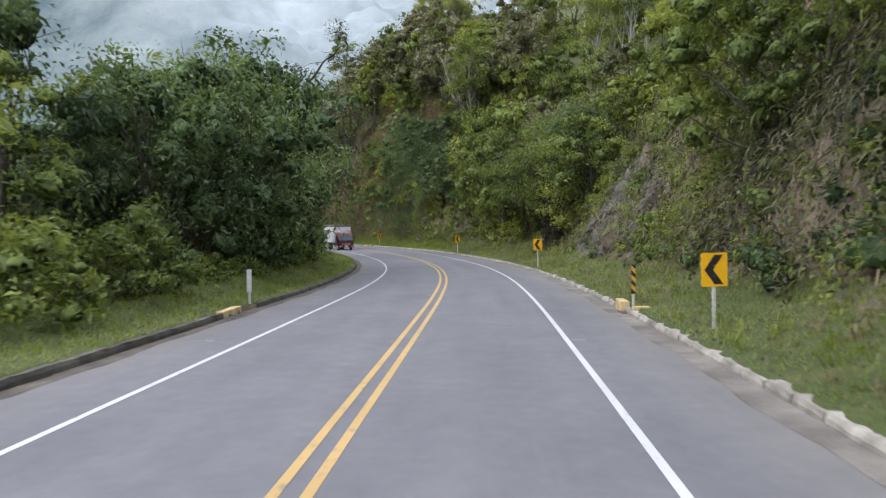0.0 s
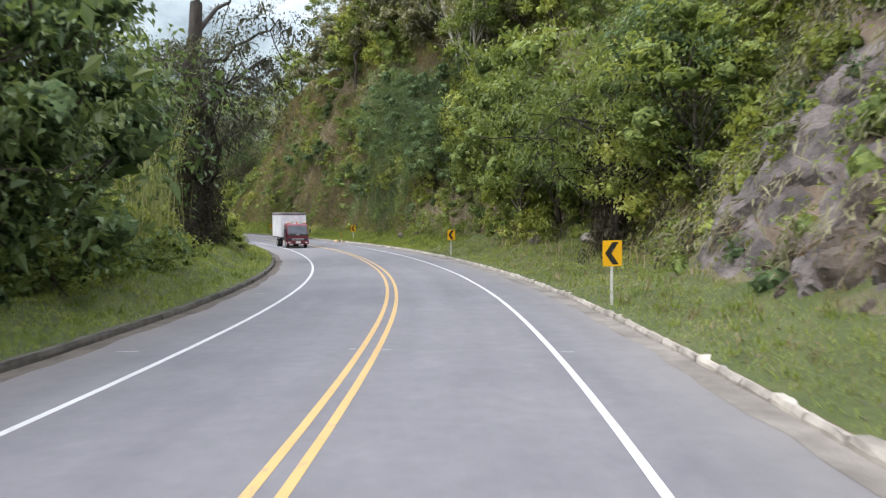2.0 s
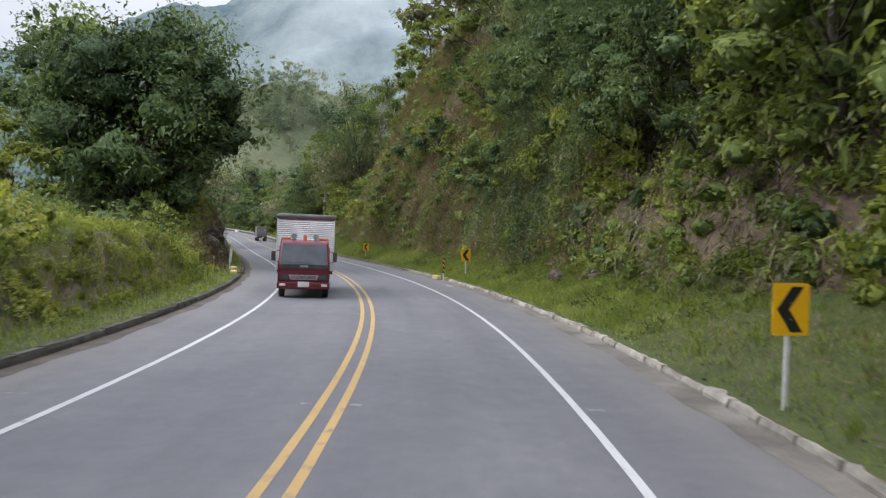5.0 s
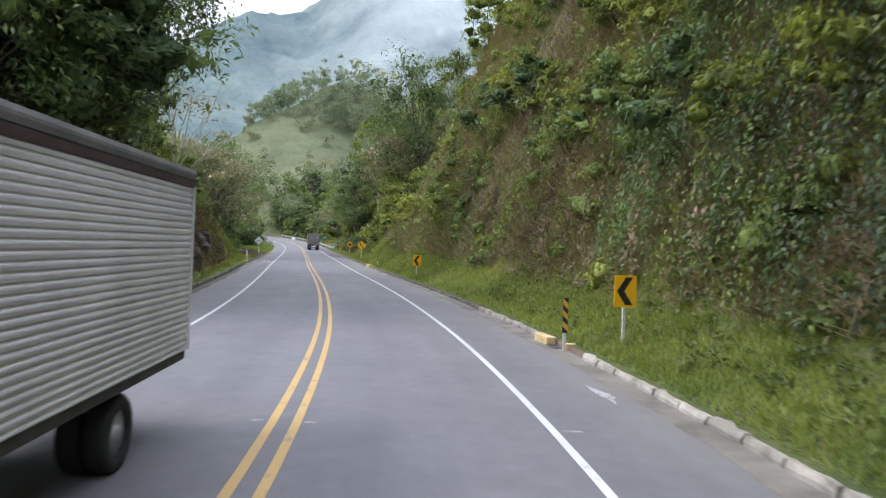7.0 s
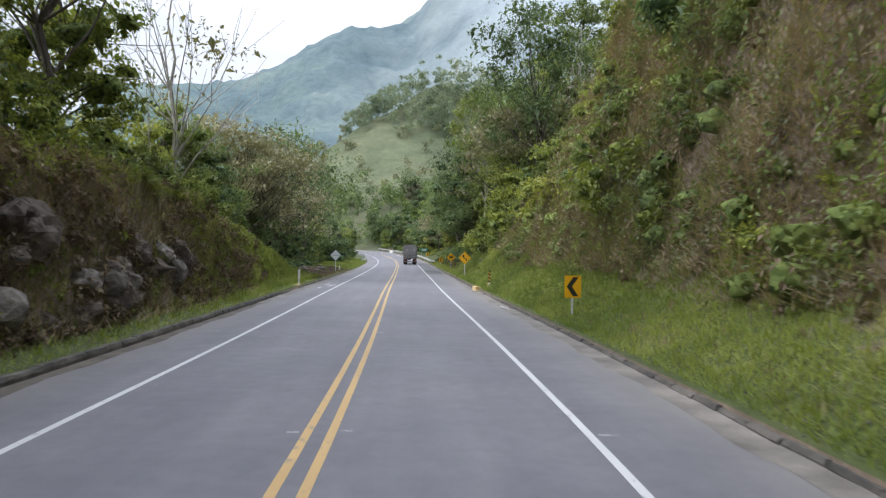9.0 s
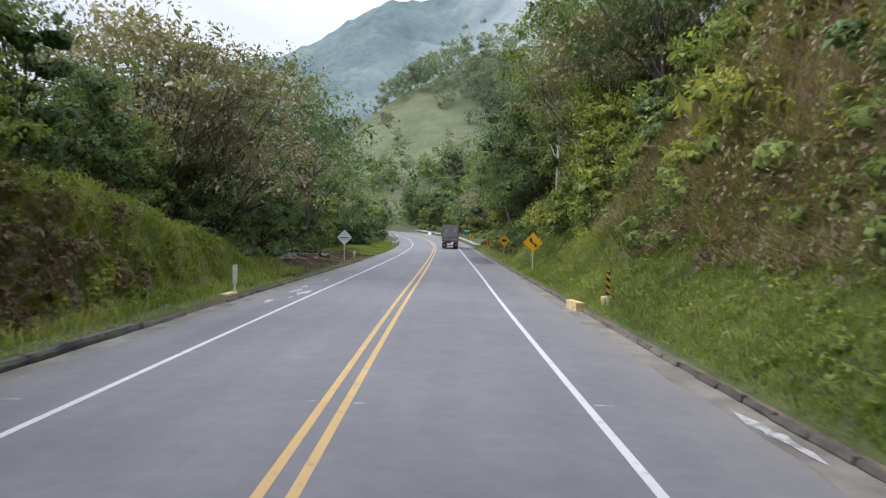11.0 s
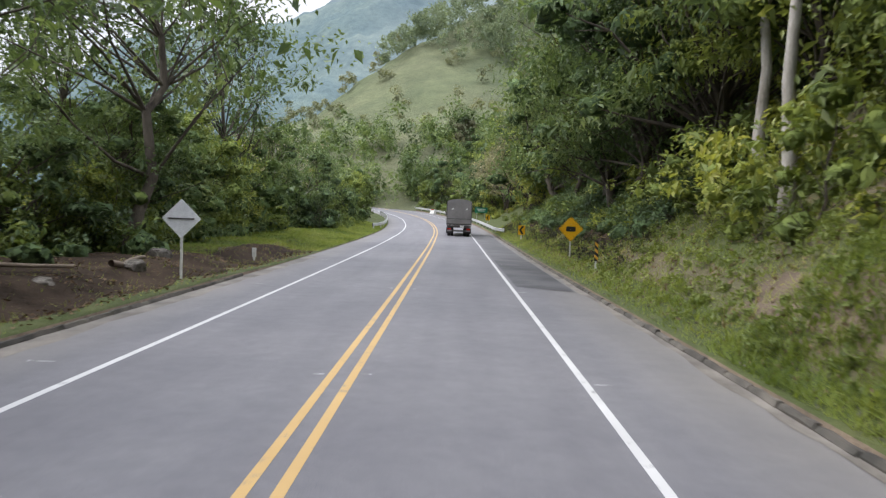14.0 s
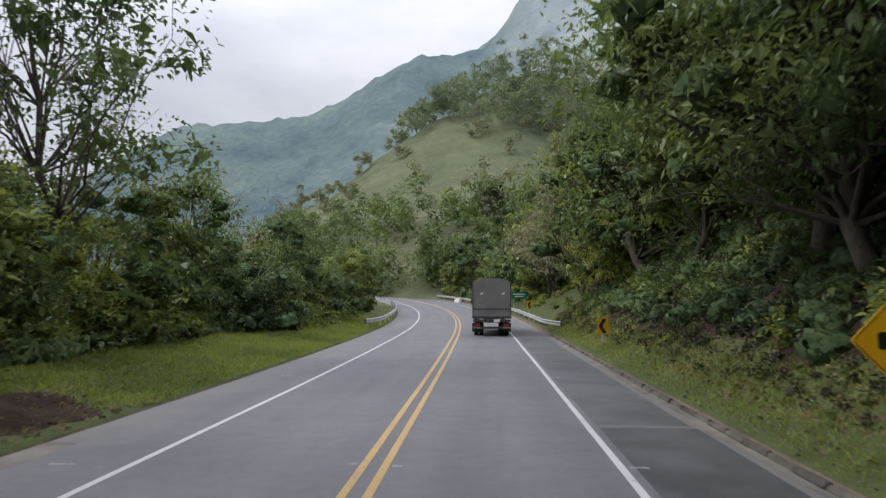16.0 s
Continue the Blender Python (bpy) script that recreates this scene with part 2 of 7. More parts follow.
def foliage(name, tones, rough=0.55, through=0.3, patch=0.12):
    """Leaves: tone by patches of the place and by each leaf, with light coming through."""
    m, n, l, p = nodes_of(name)
    g = n.new("ShaderNodeNewGeometry")
    big = noise_node(n, l, patch, 3, 0.6, None, "Position")
    add = n.new("ShaderNodeMath")
    add.operation = "MULTIPLY_ADD"
    l.new(g.outputs["Random Per Island"], add.inputs[0])
    add.inputs[1].default_value = 0.26
    sub = n.new("ShaderNodeMath")
    sub.operation = "MULTIPLY_ADD"
    l.new(big, sub.inputs[0])
    sub.inputs[1].default_value, sub.inputs[2].default_value = 1.5, -0.43
    l.new(sub.outputs[0], add.inputs[2])
    k = len(tones)
    oi = n.new("ShaderNodeObjectInfo")
    plant_ = n.new("ShaderNodeMath")
    plant_.operation = "MULTIPLY_ADD"
    l.new(oi.outputs["Random"], plant_.inputs[0])
    plant_.inputs[1].default_value = 0.3
    l.new(add.outputs[0], plant_.inputs[2])
    off = n.new("ShaderNodeMath")
    off.operation = "SUBTRACT"
    l.new(plant_.outputs[0], off.inputs[0])
    off.inputs[1].default_value = 0.15
    c = ramp_node(n, l, off.outputs[0], [(0.1 + 0.8 * q / (k - 1), t) for q, t in enumerate(tones)])
    l.new(c, p.inputs["Base Color"])
    p.inputs["Roughness"].default_value = rough
    p.inputs["Specular IOR Level"].default_value = 0.35
    tr = n.new("ShaderNodeBsdfTranslucent")
    l.new(mix_node(n, l, 1.0, c, (1.3, 1.22, 0.66), "MULTIPLY"), tr.inputs["Color"])
    mx = n.new("ShaderNodeMixShader")
    mx.inputs["Fac"].default_value = through
    l.new(p.outputs["BSDF"], mx.inputs[1])
    l.new(tr.outputs["BSDF"], mx.inputs[2])
    l.new(mx.outputs["Shader"], n["Material Output"].inputs["Surface"])
    return m


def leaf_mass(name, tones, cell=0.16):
    """The closed inner foliage of a crown or thicket: leaf-sized facets, each with its own tone and tilt, crown shade
    put into the tones.
    """
    m, n, l, p = nodes_of(name)
    co = n.new("ShaderNodeTexCoord")
    vor = n.new("ShaderNodeTexVoronoi")
    vor.inputs["Scale"].default_value = 1.0 / cell
    warp = n.new("ShaderNodeTexNoise")
    warp.inputs["Scale"].default_value, warp.inputs["Detail"].default_value = 3.0 / cell, 2.0
    l.new(co.outputs["Object"], warp.inputs["Vector"])
    shift = n.new("ShaderNodeVectorMath")
    shift.operation = "MULTIPLY_ADD"
    l.new(warp.outputs["Color"], shift.inputs[0])
    shift.inputs[1].default_value = (cell * 0.9,) * 3
    l.new(co.outputs["Object"], shift.inputs[2])
    l.new(shift.outputs["Vector"], vor.inputs["Vector"])
    sep = n.new("ShaderNodeSeparateColor")
    l.new(vor.outputs["Color"], sep.inputs[0])
    big = noise_node(n, l, 0.12, 3, 0.6, None, "Position")
    a = n.new("ShaderNodeMath")
    a.operation = "MULTIPLY_ADD"
    l.new(big, a.inputs[0])
    a.inputs[1].default_value, a.inputs[2].default_value = 1.3, -0.45
    b = n.new("ShaderNodeMath")
    b.operation = "MULTIPLY_ADD"
    l.new(sep.outputs[0], b.inputs[0])
    b.inputs[1].default_value = 0.55
    l.new(a.outputs[0], b.inputs[2])
    # Brightest tone dropped: the shade inside a crown is painted into this colour.
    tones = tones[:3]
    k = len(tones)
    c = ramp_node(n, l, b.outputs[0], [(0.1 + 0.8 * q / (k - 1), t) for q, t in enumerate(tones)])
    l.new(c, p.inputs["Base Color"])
    g = n.new("ShaderNodeNewGeometry")
    cen = n.new("ShaderNodeVectorMath")
    cen.operation = "MULTIPLY_ADD"
    l.new(vor.outputs["Color"], cen.inputs[0])
    cen.inputs[1].default_value, cen.inputs[2].default_value = (1.9, 1.9, 1.9), (-0.95, -0.95, -0.95)
    add = n.new("ShaderNodeVectorMath")
    l.new(cen.outputs["Vector"], add.inputs[0])
    l.new(g.outputs["Normal"], add.inputs[1])
    nor = n.new("ShaderNodeVectorMath")
    nor.operation = "NORMALIZE"
    l.new(add.outputs["Vector"], nor.inputs[0])
    l.new(nor.outputs["Vector"], p.inputs["Normal"])
    p.inputs["Roughness"].default_value = 0.8
    p.inputs["Specular IOR Level"].default_value = 0.1
    return m


def asphalt_material():
    """Worn grey asphalt with wheel tracks, aggregate and stains; UV is (d, s) in metres."""
    m, n, l, p = nodes_of("asphalt")
    uv = n.new("ShaderNodeUVMap")
    sep = n.new("ShaderNodeSeparateXYZ")
    l.new(uv.outputs["UV"], sep.inputs[0])
    along = n.new("ShaderNodeMapping")
    along.inputs["Scale"].default_value = (1.0, 0.06, 1.0)
    l.new(uv.outputs["UV"], along.inputs["Vector"])
    streak = n.new("ShaderNodeTexNoise")
    streak.inputs["Scale"].default_value, streak.inputs["Detail"].default_value = 1.1, 4.0
    l.new(along.outputs["Vector"], streak.inputs["Vector"])
    stain = n.new("ShaderNodeTexNoise")
    stain.inputs["Scale"].default_value, stain.inputs["Detail"].default_value, stain.inputs["Roughness"].default_value = 0.35, 6.0, 0.65
    l.new(uv.outputs["UV"], stain.inputs["Vector"])
    grain = n.new("ShaderNodeTexNoise")
    grain.inputs["Scale"].default_value, grain.inputs["Detail"].default_value = 70.0, 2.0
    l.new(uv.outputs["UV"], grain.inputs["Vector"])
    c = ramp_node(n, l, stain.outputs["Fac"], [(0.3, (0.128, 0.127, 0.139)), (0.7, (0.166, 0.164, 0.175))])
    c = mix_node(n, l, 0.75, c, ramp_node(n, l, streak.outputs["Fac"], [(0.3, (0.84, 0.84, 0.85)), (0.7, (1.1, 1.1, 1.09))]), "MULTIPLY")
    c = mix_node(n, l, 0.8, c, ramp_node(n, l, grain.outputs["Fac"], [(0.3, (0.8, 0.8, 0.8)), (0.7, (1.16, 1.16, 1.15))]), "MULTIPLY")
    mottle = n.new("ShaderNodeTexNoise")
    mottle.inputs["Scale"].default_value, mottle.inputs["Detail"].default_value, mottle.inputs["Roughness"].default_value = 2.6, 7.0, 0.72
    l.new(uv.outputs["UV"], mottle.inputs["Vector"])
    c = mix_node(n, l, 0.85, c, ramp_node(n, l, mottle.outputs["Fac"], [(0.33, (0.86, 0.86, 0.87)), (0.67, (1.11, 1.11, 1.1))]), "MULTIPLY")
    ab = n.new("ShaderNodeMath")
    ab.operation = "ABSOLUTE"
    l.new(sep.outputs["X"], ab.inputs[0])
    dusty = n.new("ShaderNodeMapRange")
    dusty.inputs["From Min"].default_value, dusty.inputs["From Max"].default_value = 4.2, 5.7
    l.new(ab.outputs[0], dusty.inputs["Value"])
    mul = n.new("ShaderNodeMath")
    mul.operation = "MULTIPLY"
    l.new(dusty.outputs["Result"], mul.inputs[0])
    l.new(stain.outputs["Fac"], mul.inputs[1])
    c = mix_node(n, l, mul.outputs[0], c, (0.20, 0.185, 0.165))
    l.new(c, p.inputs["Base Color"])
    p.inputs["Roughness"].default_value = 0.72
    p.inputs["Specular IOR Level"].default_value = 0.4
    bump_node(n, l, p, grain.outputs["Fac"], 0.5, 0.006)
    return m


def line_material(name, a, worn, keep=0.36):
    """Road paint, worn through to the asphalt in spots."""
    m, n, l, p = nodes_of(name)
    spots = noise_node(n, l, 5.0, 6, 0.7, None, "Position")
    tone = noise_node(n, l, 0.6, 3, 0.6, None, "Position")
    c = ramp_node(n, l, tone, [(0.3, tuple(v * 0.86 for v in a)), (0.7, a)])
    f = ramp_node(n, l, spots, [(keep - 0.07, (1, 1, 1)), (keep, (0, 0, 0))])
    l.new(mix_node(n, l, f, c, worn), p.inputs["Base Color"])
    p.inputs["Roughness"].default_value = 0.62
    return m


def ground_material():
    """Grass soil, leaf litter and bare earth in patches, over near and far scales."""
    m, n, l, p = nodes_of("ground_cover")
    big = noise_node(n, l, 0.09, 5, 0.65, None, "Position")
    mid = noise_node(n, l, 0.9, 5, 0.65, None, "Position")
    fine = noise_node(n, l, 14.0, 4, 0.65, None, "Position")
    grass = ramp_node(n, l, mid, [(0.25, (0.042, 0.057, 0.014)), (0.5, (0.066, 0.086, 0.02)), (0.75, (0.1, 0.106, 0.036))])
    soil = ramp_node(n, l, mid, [(0.3, (0.095, 0.07, 0.05)), (0.7, (0.21, 0.158, 0.112))])
    g = n.new("ShaderNodeNewGeometry")
    sep = n.new("ShaderNodeSeparateXYZ")
    l.new(g.outputs["True Normal"], sep.inputs[0])
    steep = n.new("ShaderNodeMapRange")
    steep.inputs["From Min"].default_value, steep.inputs["From Max"].default_value = 0.85, 0.35
    l.new(sep.outputs["Z"], steep.inputs["Value"])
    pick = n.new("ShaderNodeMath")
    pick.operation = "MULTIPLY_ADD"
    l.new(big, pick.inputs[0])
    pick.inputs[1].default_value = 0.55
    l.new(steep.outputs["Result"], pick.inputs[2])
    f = ramp_node(n, l, pick.outputs[0], [(0.38, (0, 0, 0)), (0.8, (1, 1, 1))])
    c = mix_node(n, l, f, grass, soil)
    c = mix_node(n, l, 0.85, c, ramp_node(n, l, fine, [(0.3, (0.6, 0.6, 0.6)), (0.7, (1.25, 1.25, 1.25))]), "MULTIPLY")
    l.new(c, p.inputs["Base Color"])
    p.inputs["Roughness"].default_value = 0.95
    bump_node(n, l, p, fine, 0.8, 0.06)
    return m


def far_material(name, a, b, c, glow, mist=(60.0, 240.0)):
    """A far wooded slope as through moist air, haze painted into its colour: pale tones in patches the size of tree
    crowns and of clearings.
    """
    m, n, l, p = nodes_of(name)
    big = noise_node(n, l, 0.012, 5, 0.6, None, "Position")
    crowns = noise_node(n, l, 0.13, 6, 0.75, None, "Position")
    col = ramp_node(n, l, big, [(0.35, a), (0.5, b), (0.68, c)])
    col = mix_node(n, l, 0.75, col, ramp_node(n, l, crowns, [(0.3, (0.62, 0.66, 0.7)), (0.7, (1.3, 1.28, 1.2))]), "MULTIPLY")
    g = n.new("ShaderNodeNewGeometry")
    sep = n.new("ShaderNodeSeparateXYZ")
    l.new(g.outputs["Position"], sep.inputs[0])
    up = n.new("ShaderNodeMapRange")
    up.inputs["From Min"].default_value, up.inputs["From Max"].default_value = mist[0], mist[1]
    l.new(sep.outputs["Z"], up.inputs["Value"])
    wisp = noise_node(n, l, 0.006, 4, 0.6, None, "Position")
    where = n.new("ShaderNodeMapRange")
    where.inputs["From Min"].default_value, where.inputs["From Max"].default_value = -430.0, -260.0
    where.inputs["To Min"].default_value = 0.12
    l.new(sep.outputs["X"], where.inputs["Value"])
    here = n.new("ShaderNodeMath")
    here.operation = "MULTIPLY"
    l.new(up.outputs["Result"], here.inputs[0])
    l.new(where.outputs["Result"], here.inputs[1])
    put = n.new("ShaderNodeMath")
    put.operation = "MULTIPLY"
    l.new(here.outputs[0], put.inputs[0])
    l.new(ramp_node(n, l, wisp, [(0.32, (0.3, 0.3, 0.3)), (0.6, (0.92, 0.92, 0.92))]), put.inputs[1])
    # Mist painted on as a pale colour, more with height and towards +x.
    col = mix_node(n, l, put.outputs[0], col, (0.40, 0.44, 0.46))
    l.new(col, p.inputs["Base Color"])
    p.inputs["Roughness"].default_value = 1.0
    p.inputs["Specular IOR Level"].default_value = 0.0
    # Emission imitates lit air in front of the slope; nothing here is a lamp.
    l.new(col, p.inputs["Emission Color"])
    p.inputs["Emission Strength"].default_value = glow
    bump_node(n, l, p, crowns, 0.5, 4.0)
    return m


ASPHALT = asphalt_material()
WHITE_LINE = line_material("white_road_paint", (0.54, 0.54, 0.535), (0.2, 0.2, 0.2), 0.4)
YELLOW_LINE = line_material("yellow_road_paint", (0.5, 0.325, 0.115), (0.22, 0.19, 0.14), 0.42)
GROUND = ground_material()
CONCRETE = surface("weathered_concrete", (0.2, 0.182, 0.152), (0.4, 0.37, 0.32), 1.6, 30, 0.9, bump=0.6, vary=0.22, where="Position")
DARK_KERB = surface("mossy_dark_concrete", (0.05, 0.047, 0.04), (0.12, 0.108, 0.09), 1.6, 30, 0.95, bump=0.6, vary=0.25, where="Position")
GUTTER = surface("dusty_gutter_concrete", (0.11, 0.098, 0.084), (0.225, 0.205, 0.178), 0.8, 26, 0.9, bump=0.4, where="Position")
BARK = surface("dark_bark", (0.045, 0.036, 0.028), (0.11, 0.092, 0.072), 2.0, 18, 0.95, bump=1.0, depth=0.04, stretch=(1, 1, 0.25))
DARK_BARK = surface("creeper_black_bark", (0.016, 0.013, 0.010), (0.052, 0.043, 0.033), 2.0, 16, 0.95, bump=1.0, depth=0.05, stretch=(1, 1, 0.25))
PALE_BARK = surface("pale_grey_bark", (0.22, 0.2, 0.17), (0.46, 0.44, 0.4), 1.5, 14, 0.9, bump=0.6, depth=0.02, stretch=(1, 1, 0.4))
DIRT = surface("damp_road_dirt", (0.07, 0.058, 0.046), (0.135, 0.115, 0.095), 1.2, 24, 0.95, bump=0.6, where="Position")
ROCK = surface("grey_rock", (0.075, 0.066, 0.055), (0.21, 0.19, 0.165), 1.8, 7, 0.95, bump=1.0, depth=0.05, vary=0.3)
TONES_DARK = [(0.034, 0.055, 0.028), (0.082, 0.126, 0.054), (0.158, 0.222, 0.088), (0.265, 0.320, 0.165)]
TONES_MID = [(0.055, 0.078, 0.026), (0.140, 0.185, 0.052), (0.245, 0.298, 0.084), (0.380, 0.405, 0.165)]
TONES_LIGHT = [(0.080, 0.105, 0.026), (0.190, 0.228, 0.050), (0.315, 0.350, 0.084), (0.450, 0.440, 0.170)]
TONES_GREY = [(0.088, 0.090, 0.052), (0.172, 0.172, 0.098), (0.262, 0.254, 0.150), (0.350, 0.328, 0.212)]
LEAF_DARK = foliage("dark_green_leaves", TONES_DARK, 0.45, 0.36)
LEAF_MID = foliage("mid_green_leaves", TONES_MID, 0.48, 0.4)
LEAF_LIGHT = foliage("light_green_leaves", TONES_LIGHT, 0.5, 0.42)
# Darker copies of the leaf colours, shade included, for the inside of crowns.
SHADED_MASS = {"dark_green_leaves": leaf_mass("dark_green_foliage", TONES_DARK), "mid_green_leaves": leaf_mass("mid_green_foliage", TONES_MID),
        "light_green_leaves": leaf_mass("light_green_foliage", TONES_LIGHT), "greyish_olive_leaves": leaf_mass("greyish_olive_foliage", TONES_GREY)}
LEAF_GREY = foliage("greyish_olive_leaves", TONES_GREY, 0.6, 0.22)
LEAF_BROWN = foliage("withered_brown_leaves", [(0.050, 0.035, 0.022), (0.110, 0.080, 0.050), (0.190, 0.145, 0.090), (0.290, 0.240, 0.160)], 0.75, 0.15)
GRASS = foliage("green_grass", [(0.106, 0.152, 0.033), (0.170, 0.222, 0.048), (0.245, 0.292, 0.070), (0.350, 0.355, 0.140)], 0.6, 0.45, 0.25)
DRY_GRASS = foliage("dry_straw_grass", [(0.110, 0.095, 0.048), (0.210, 0.170, 0.098), (0.320, 0.255, 0.161), (0.420, 0.350, 0.247)], 0.7, 0.22, 0.2)
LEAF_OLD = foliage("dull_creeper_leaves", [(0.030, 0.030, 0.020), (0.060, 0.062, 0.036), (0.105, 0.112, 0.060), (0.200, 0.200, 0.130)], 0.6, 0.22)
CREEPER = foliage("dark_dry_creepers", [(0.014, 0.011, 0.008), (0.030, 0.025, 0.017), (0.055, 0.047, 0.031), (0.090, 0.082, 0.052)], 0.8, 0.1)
# Distance haze put into the leaf colours: pale tones of low contrast.
HAZE_LEAF = foliage("far_leaves_haze_tint", [(0.140, 0.185, 0.140), (0.190, 0.240, 0.172), (0.240, 0.285, 0.200), (0.290, 0.330, 0.235)], 0.8, 0.3, 0.05)
HAZE_OLIVE = foliage("olive_leaves_haze_tint", [(0.160, 0.180, 0.120), (0.215, 0.230, 0.155), (0.270, 0.280, 0.190), (0.320, 0.325, 0.225)], 0.8, 0.3, 0.05)
LITTER = foliage("fallen_brown_leaves", [(0.09, 0.058, 0.034), (0.16, 0.105, 0.062), (0.25, 0.185, 0.115), (0.37, 0.31, 0.21)], 0.8, 0.05, 0.5)


# ---- mesh helpers ----
def mesh_of(name, verts, faces, material, uv=None, smooth=False):
    """A mesh from arrays; faces is an (n, k) array of corners."""
    verts, faces = np.asarray(verts, np.float32), np.asarray(faces, np.int32)
    k, nf = faces.shape[1], len(faces)
    me = bpy.data.meshes.new(name)
    me.vertices.add(len(verts))
    me.vertices.foreach_set("co", verts.ravel())
    me.loops.add(nf * k)
    me.loops.foreach_set("vertex_index", faces.ravel())
    me.polygons.add(nf)
    me.polygons.foreach_set("loop_start", np.arange(0, nf * k, k, dtype=np.int32))
    me.polygons.foreach_set("loop_total", np.full(nf, k, np.int32))
    me.polygons.foreach_set("use_smooth", np.full(nf, smooth))
    if uv is not None:
        layer = me.uv_layers.new(name="UVMap")
        layer.data.foreach_set("uv", np.asarray(uv, np.float32)[faces.ravel()].ravel())
    me.update(calc_edges=True)
    me.validate()
    me.materials.append(material)
    return me


def grid_faces(a, b):
    i = np.arange(a - 1)[:, None] * b + np.arange(b - 1)[None, :]
    return np.stack([i, i + 1, i + b + 1, i + b], -1).reshape(-1, 4)


def part(name, bm, material, parent=None, label="", smooth=False):
    """Links a bmesh as one mesh object, under a thing or a part."""
    me = bpy.data.meshes.new(name)
    bmesh.ops.recalc_face_normals(bm, faces=bm.faces)
    for f in bm.faces:
        f.smooth = smooth
    bm.to_mesh(me)
    bm.free()
    me.materials.append(material)
    ob = new(name, me)
    ob.parent = parent
    return tagged(ob, label)


def add_box(bm, size, centre=(0, 0, 0), bevel=0.0, turn=None):
    r = bmesh.ops.create_cube(bm, size=1.0)
    vs = r["verts"]
    bmesh.ops.scale(bm, vec=size, verts=vs)
    if bevel:
        es = list({e for v in vs for e in v.link_edges})
        r = bmesh.ops.bevel(bm, geom=es, offset=bevel, segments=2, affect="EDGES", profile=0.6)
        vs = list({v for f in r["faces"] for v in f.verts} | {v for v in vs if v.is_valid})
    if turn:
        bmesh.ops.transform(bm, matrix=turn, verts=vs)
    bmesh.ops.translate(bm, vec=centre, verts=vs)
    return vs


def add_tube(bm, a, b, ra, rb=None, n=10):
    """A capped, tapered round bar from a to b."""
    a, b = Vector(a), Vector(b)
    rb = ra if rb is None else rb
    q = (b - a).to_track_quat("Z", "Y").to_matrix()
    rings = []
    for c, r in ((a, ra), (b, rb)):
        rings.append([bm.verts.new(c + q @ Vector((r * math.cos(2 * math.pi * k / n), r * math.sin(2 * math.pi * k / n), 0))) for k in range(n)])
    for k in range(n):
        bm.faces.new((rings[0][k], rings[0][(k + 1) % n], rings[1][(k + 1) % n], rings[1][k]))
    bm.faces.new(rings[0][::-1])
    bm.faces.new(rings[1])


def add_plate(bm, outline, thick, y=0.0):
    """A flat plate in the x-z plane, from an outline, thick along y."""
    f = [bm.verts.new((x, y, z)) for x, z in outline]
    g = [bm.verts.new((x, y + thick, z)) for x, z in outline]
    bm.faces.new(f)
    bm.faces.new(g[::-1])
    for k in range(len(f)):
        j = (k + 1) % len(f)
        bm.faces.new((f[k], g[k], g[j], f[j]))


def thing(name, m, label, category, group="", kind=""):
    ob = new(name)
    ob.empty_display_size = 0.3
    ob.matrix_basis = m
    return tagged(ob, label, category, group, kind)


def setting(name, me, label, category, kind="structure"):
    return tagged(new(name, me), label, category, "", kind)


def leaves(centres, out, length, width, rng, droop=0.2, spread=0.9):
    """Folded leaves at the given places, facing roughly the way out: vertices and triangles."""
    n = len(centres)
    axis = out + rng.normal(0, spread, (n, 3))
    axis[:, 2] -= droop
    axis /= np.linalg.norm(axis, axis=1)[:, None] + 1e-9
    side = np.cross(axis, rng.normal(0, 1, (n, 3)) + np.array([0, 0, 2.4]))
    side /= np.linalg.norm(side, axis=1)[:, None] + 1e-9
    up = np.cross(side, axis)
    ln = (length * rng.uniform(0.6, 1.3, n))[:, None]
    wd = (width * rng.uniform(0.7, 1.25, n))[:, None]
    base, tip = centres - axis * ln * 0.5, centres + axis * ln * 0.5 - np.array([0, 0, 1.0]) * ln * 0.08
    mid = centres - axis * ln * 0.08 + up * wd * 0.22
    v = np.stack([base, tip, mid + side * wd * 0.5, mid - side * wd * 0.5], 1).reshape(-1, 3)
    i = np.arange(n)[:, None] * 4
    f = np.concatenate([i + np.array([[0, 2, 1]]), i + np.array([[0, 1, 3]])], 1).reshape(-1, 3)
    return v, f


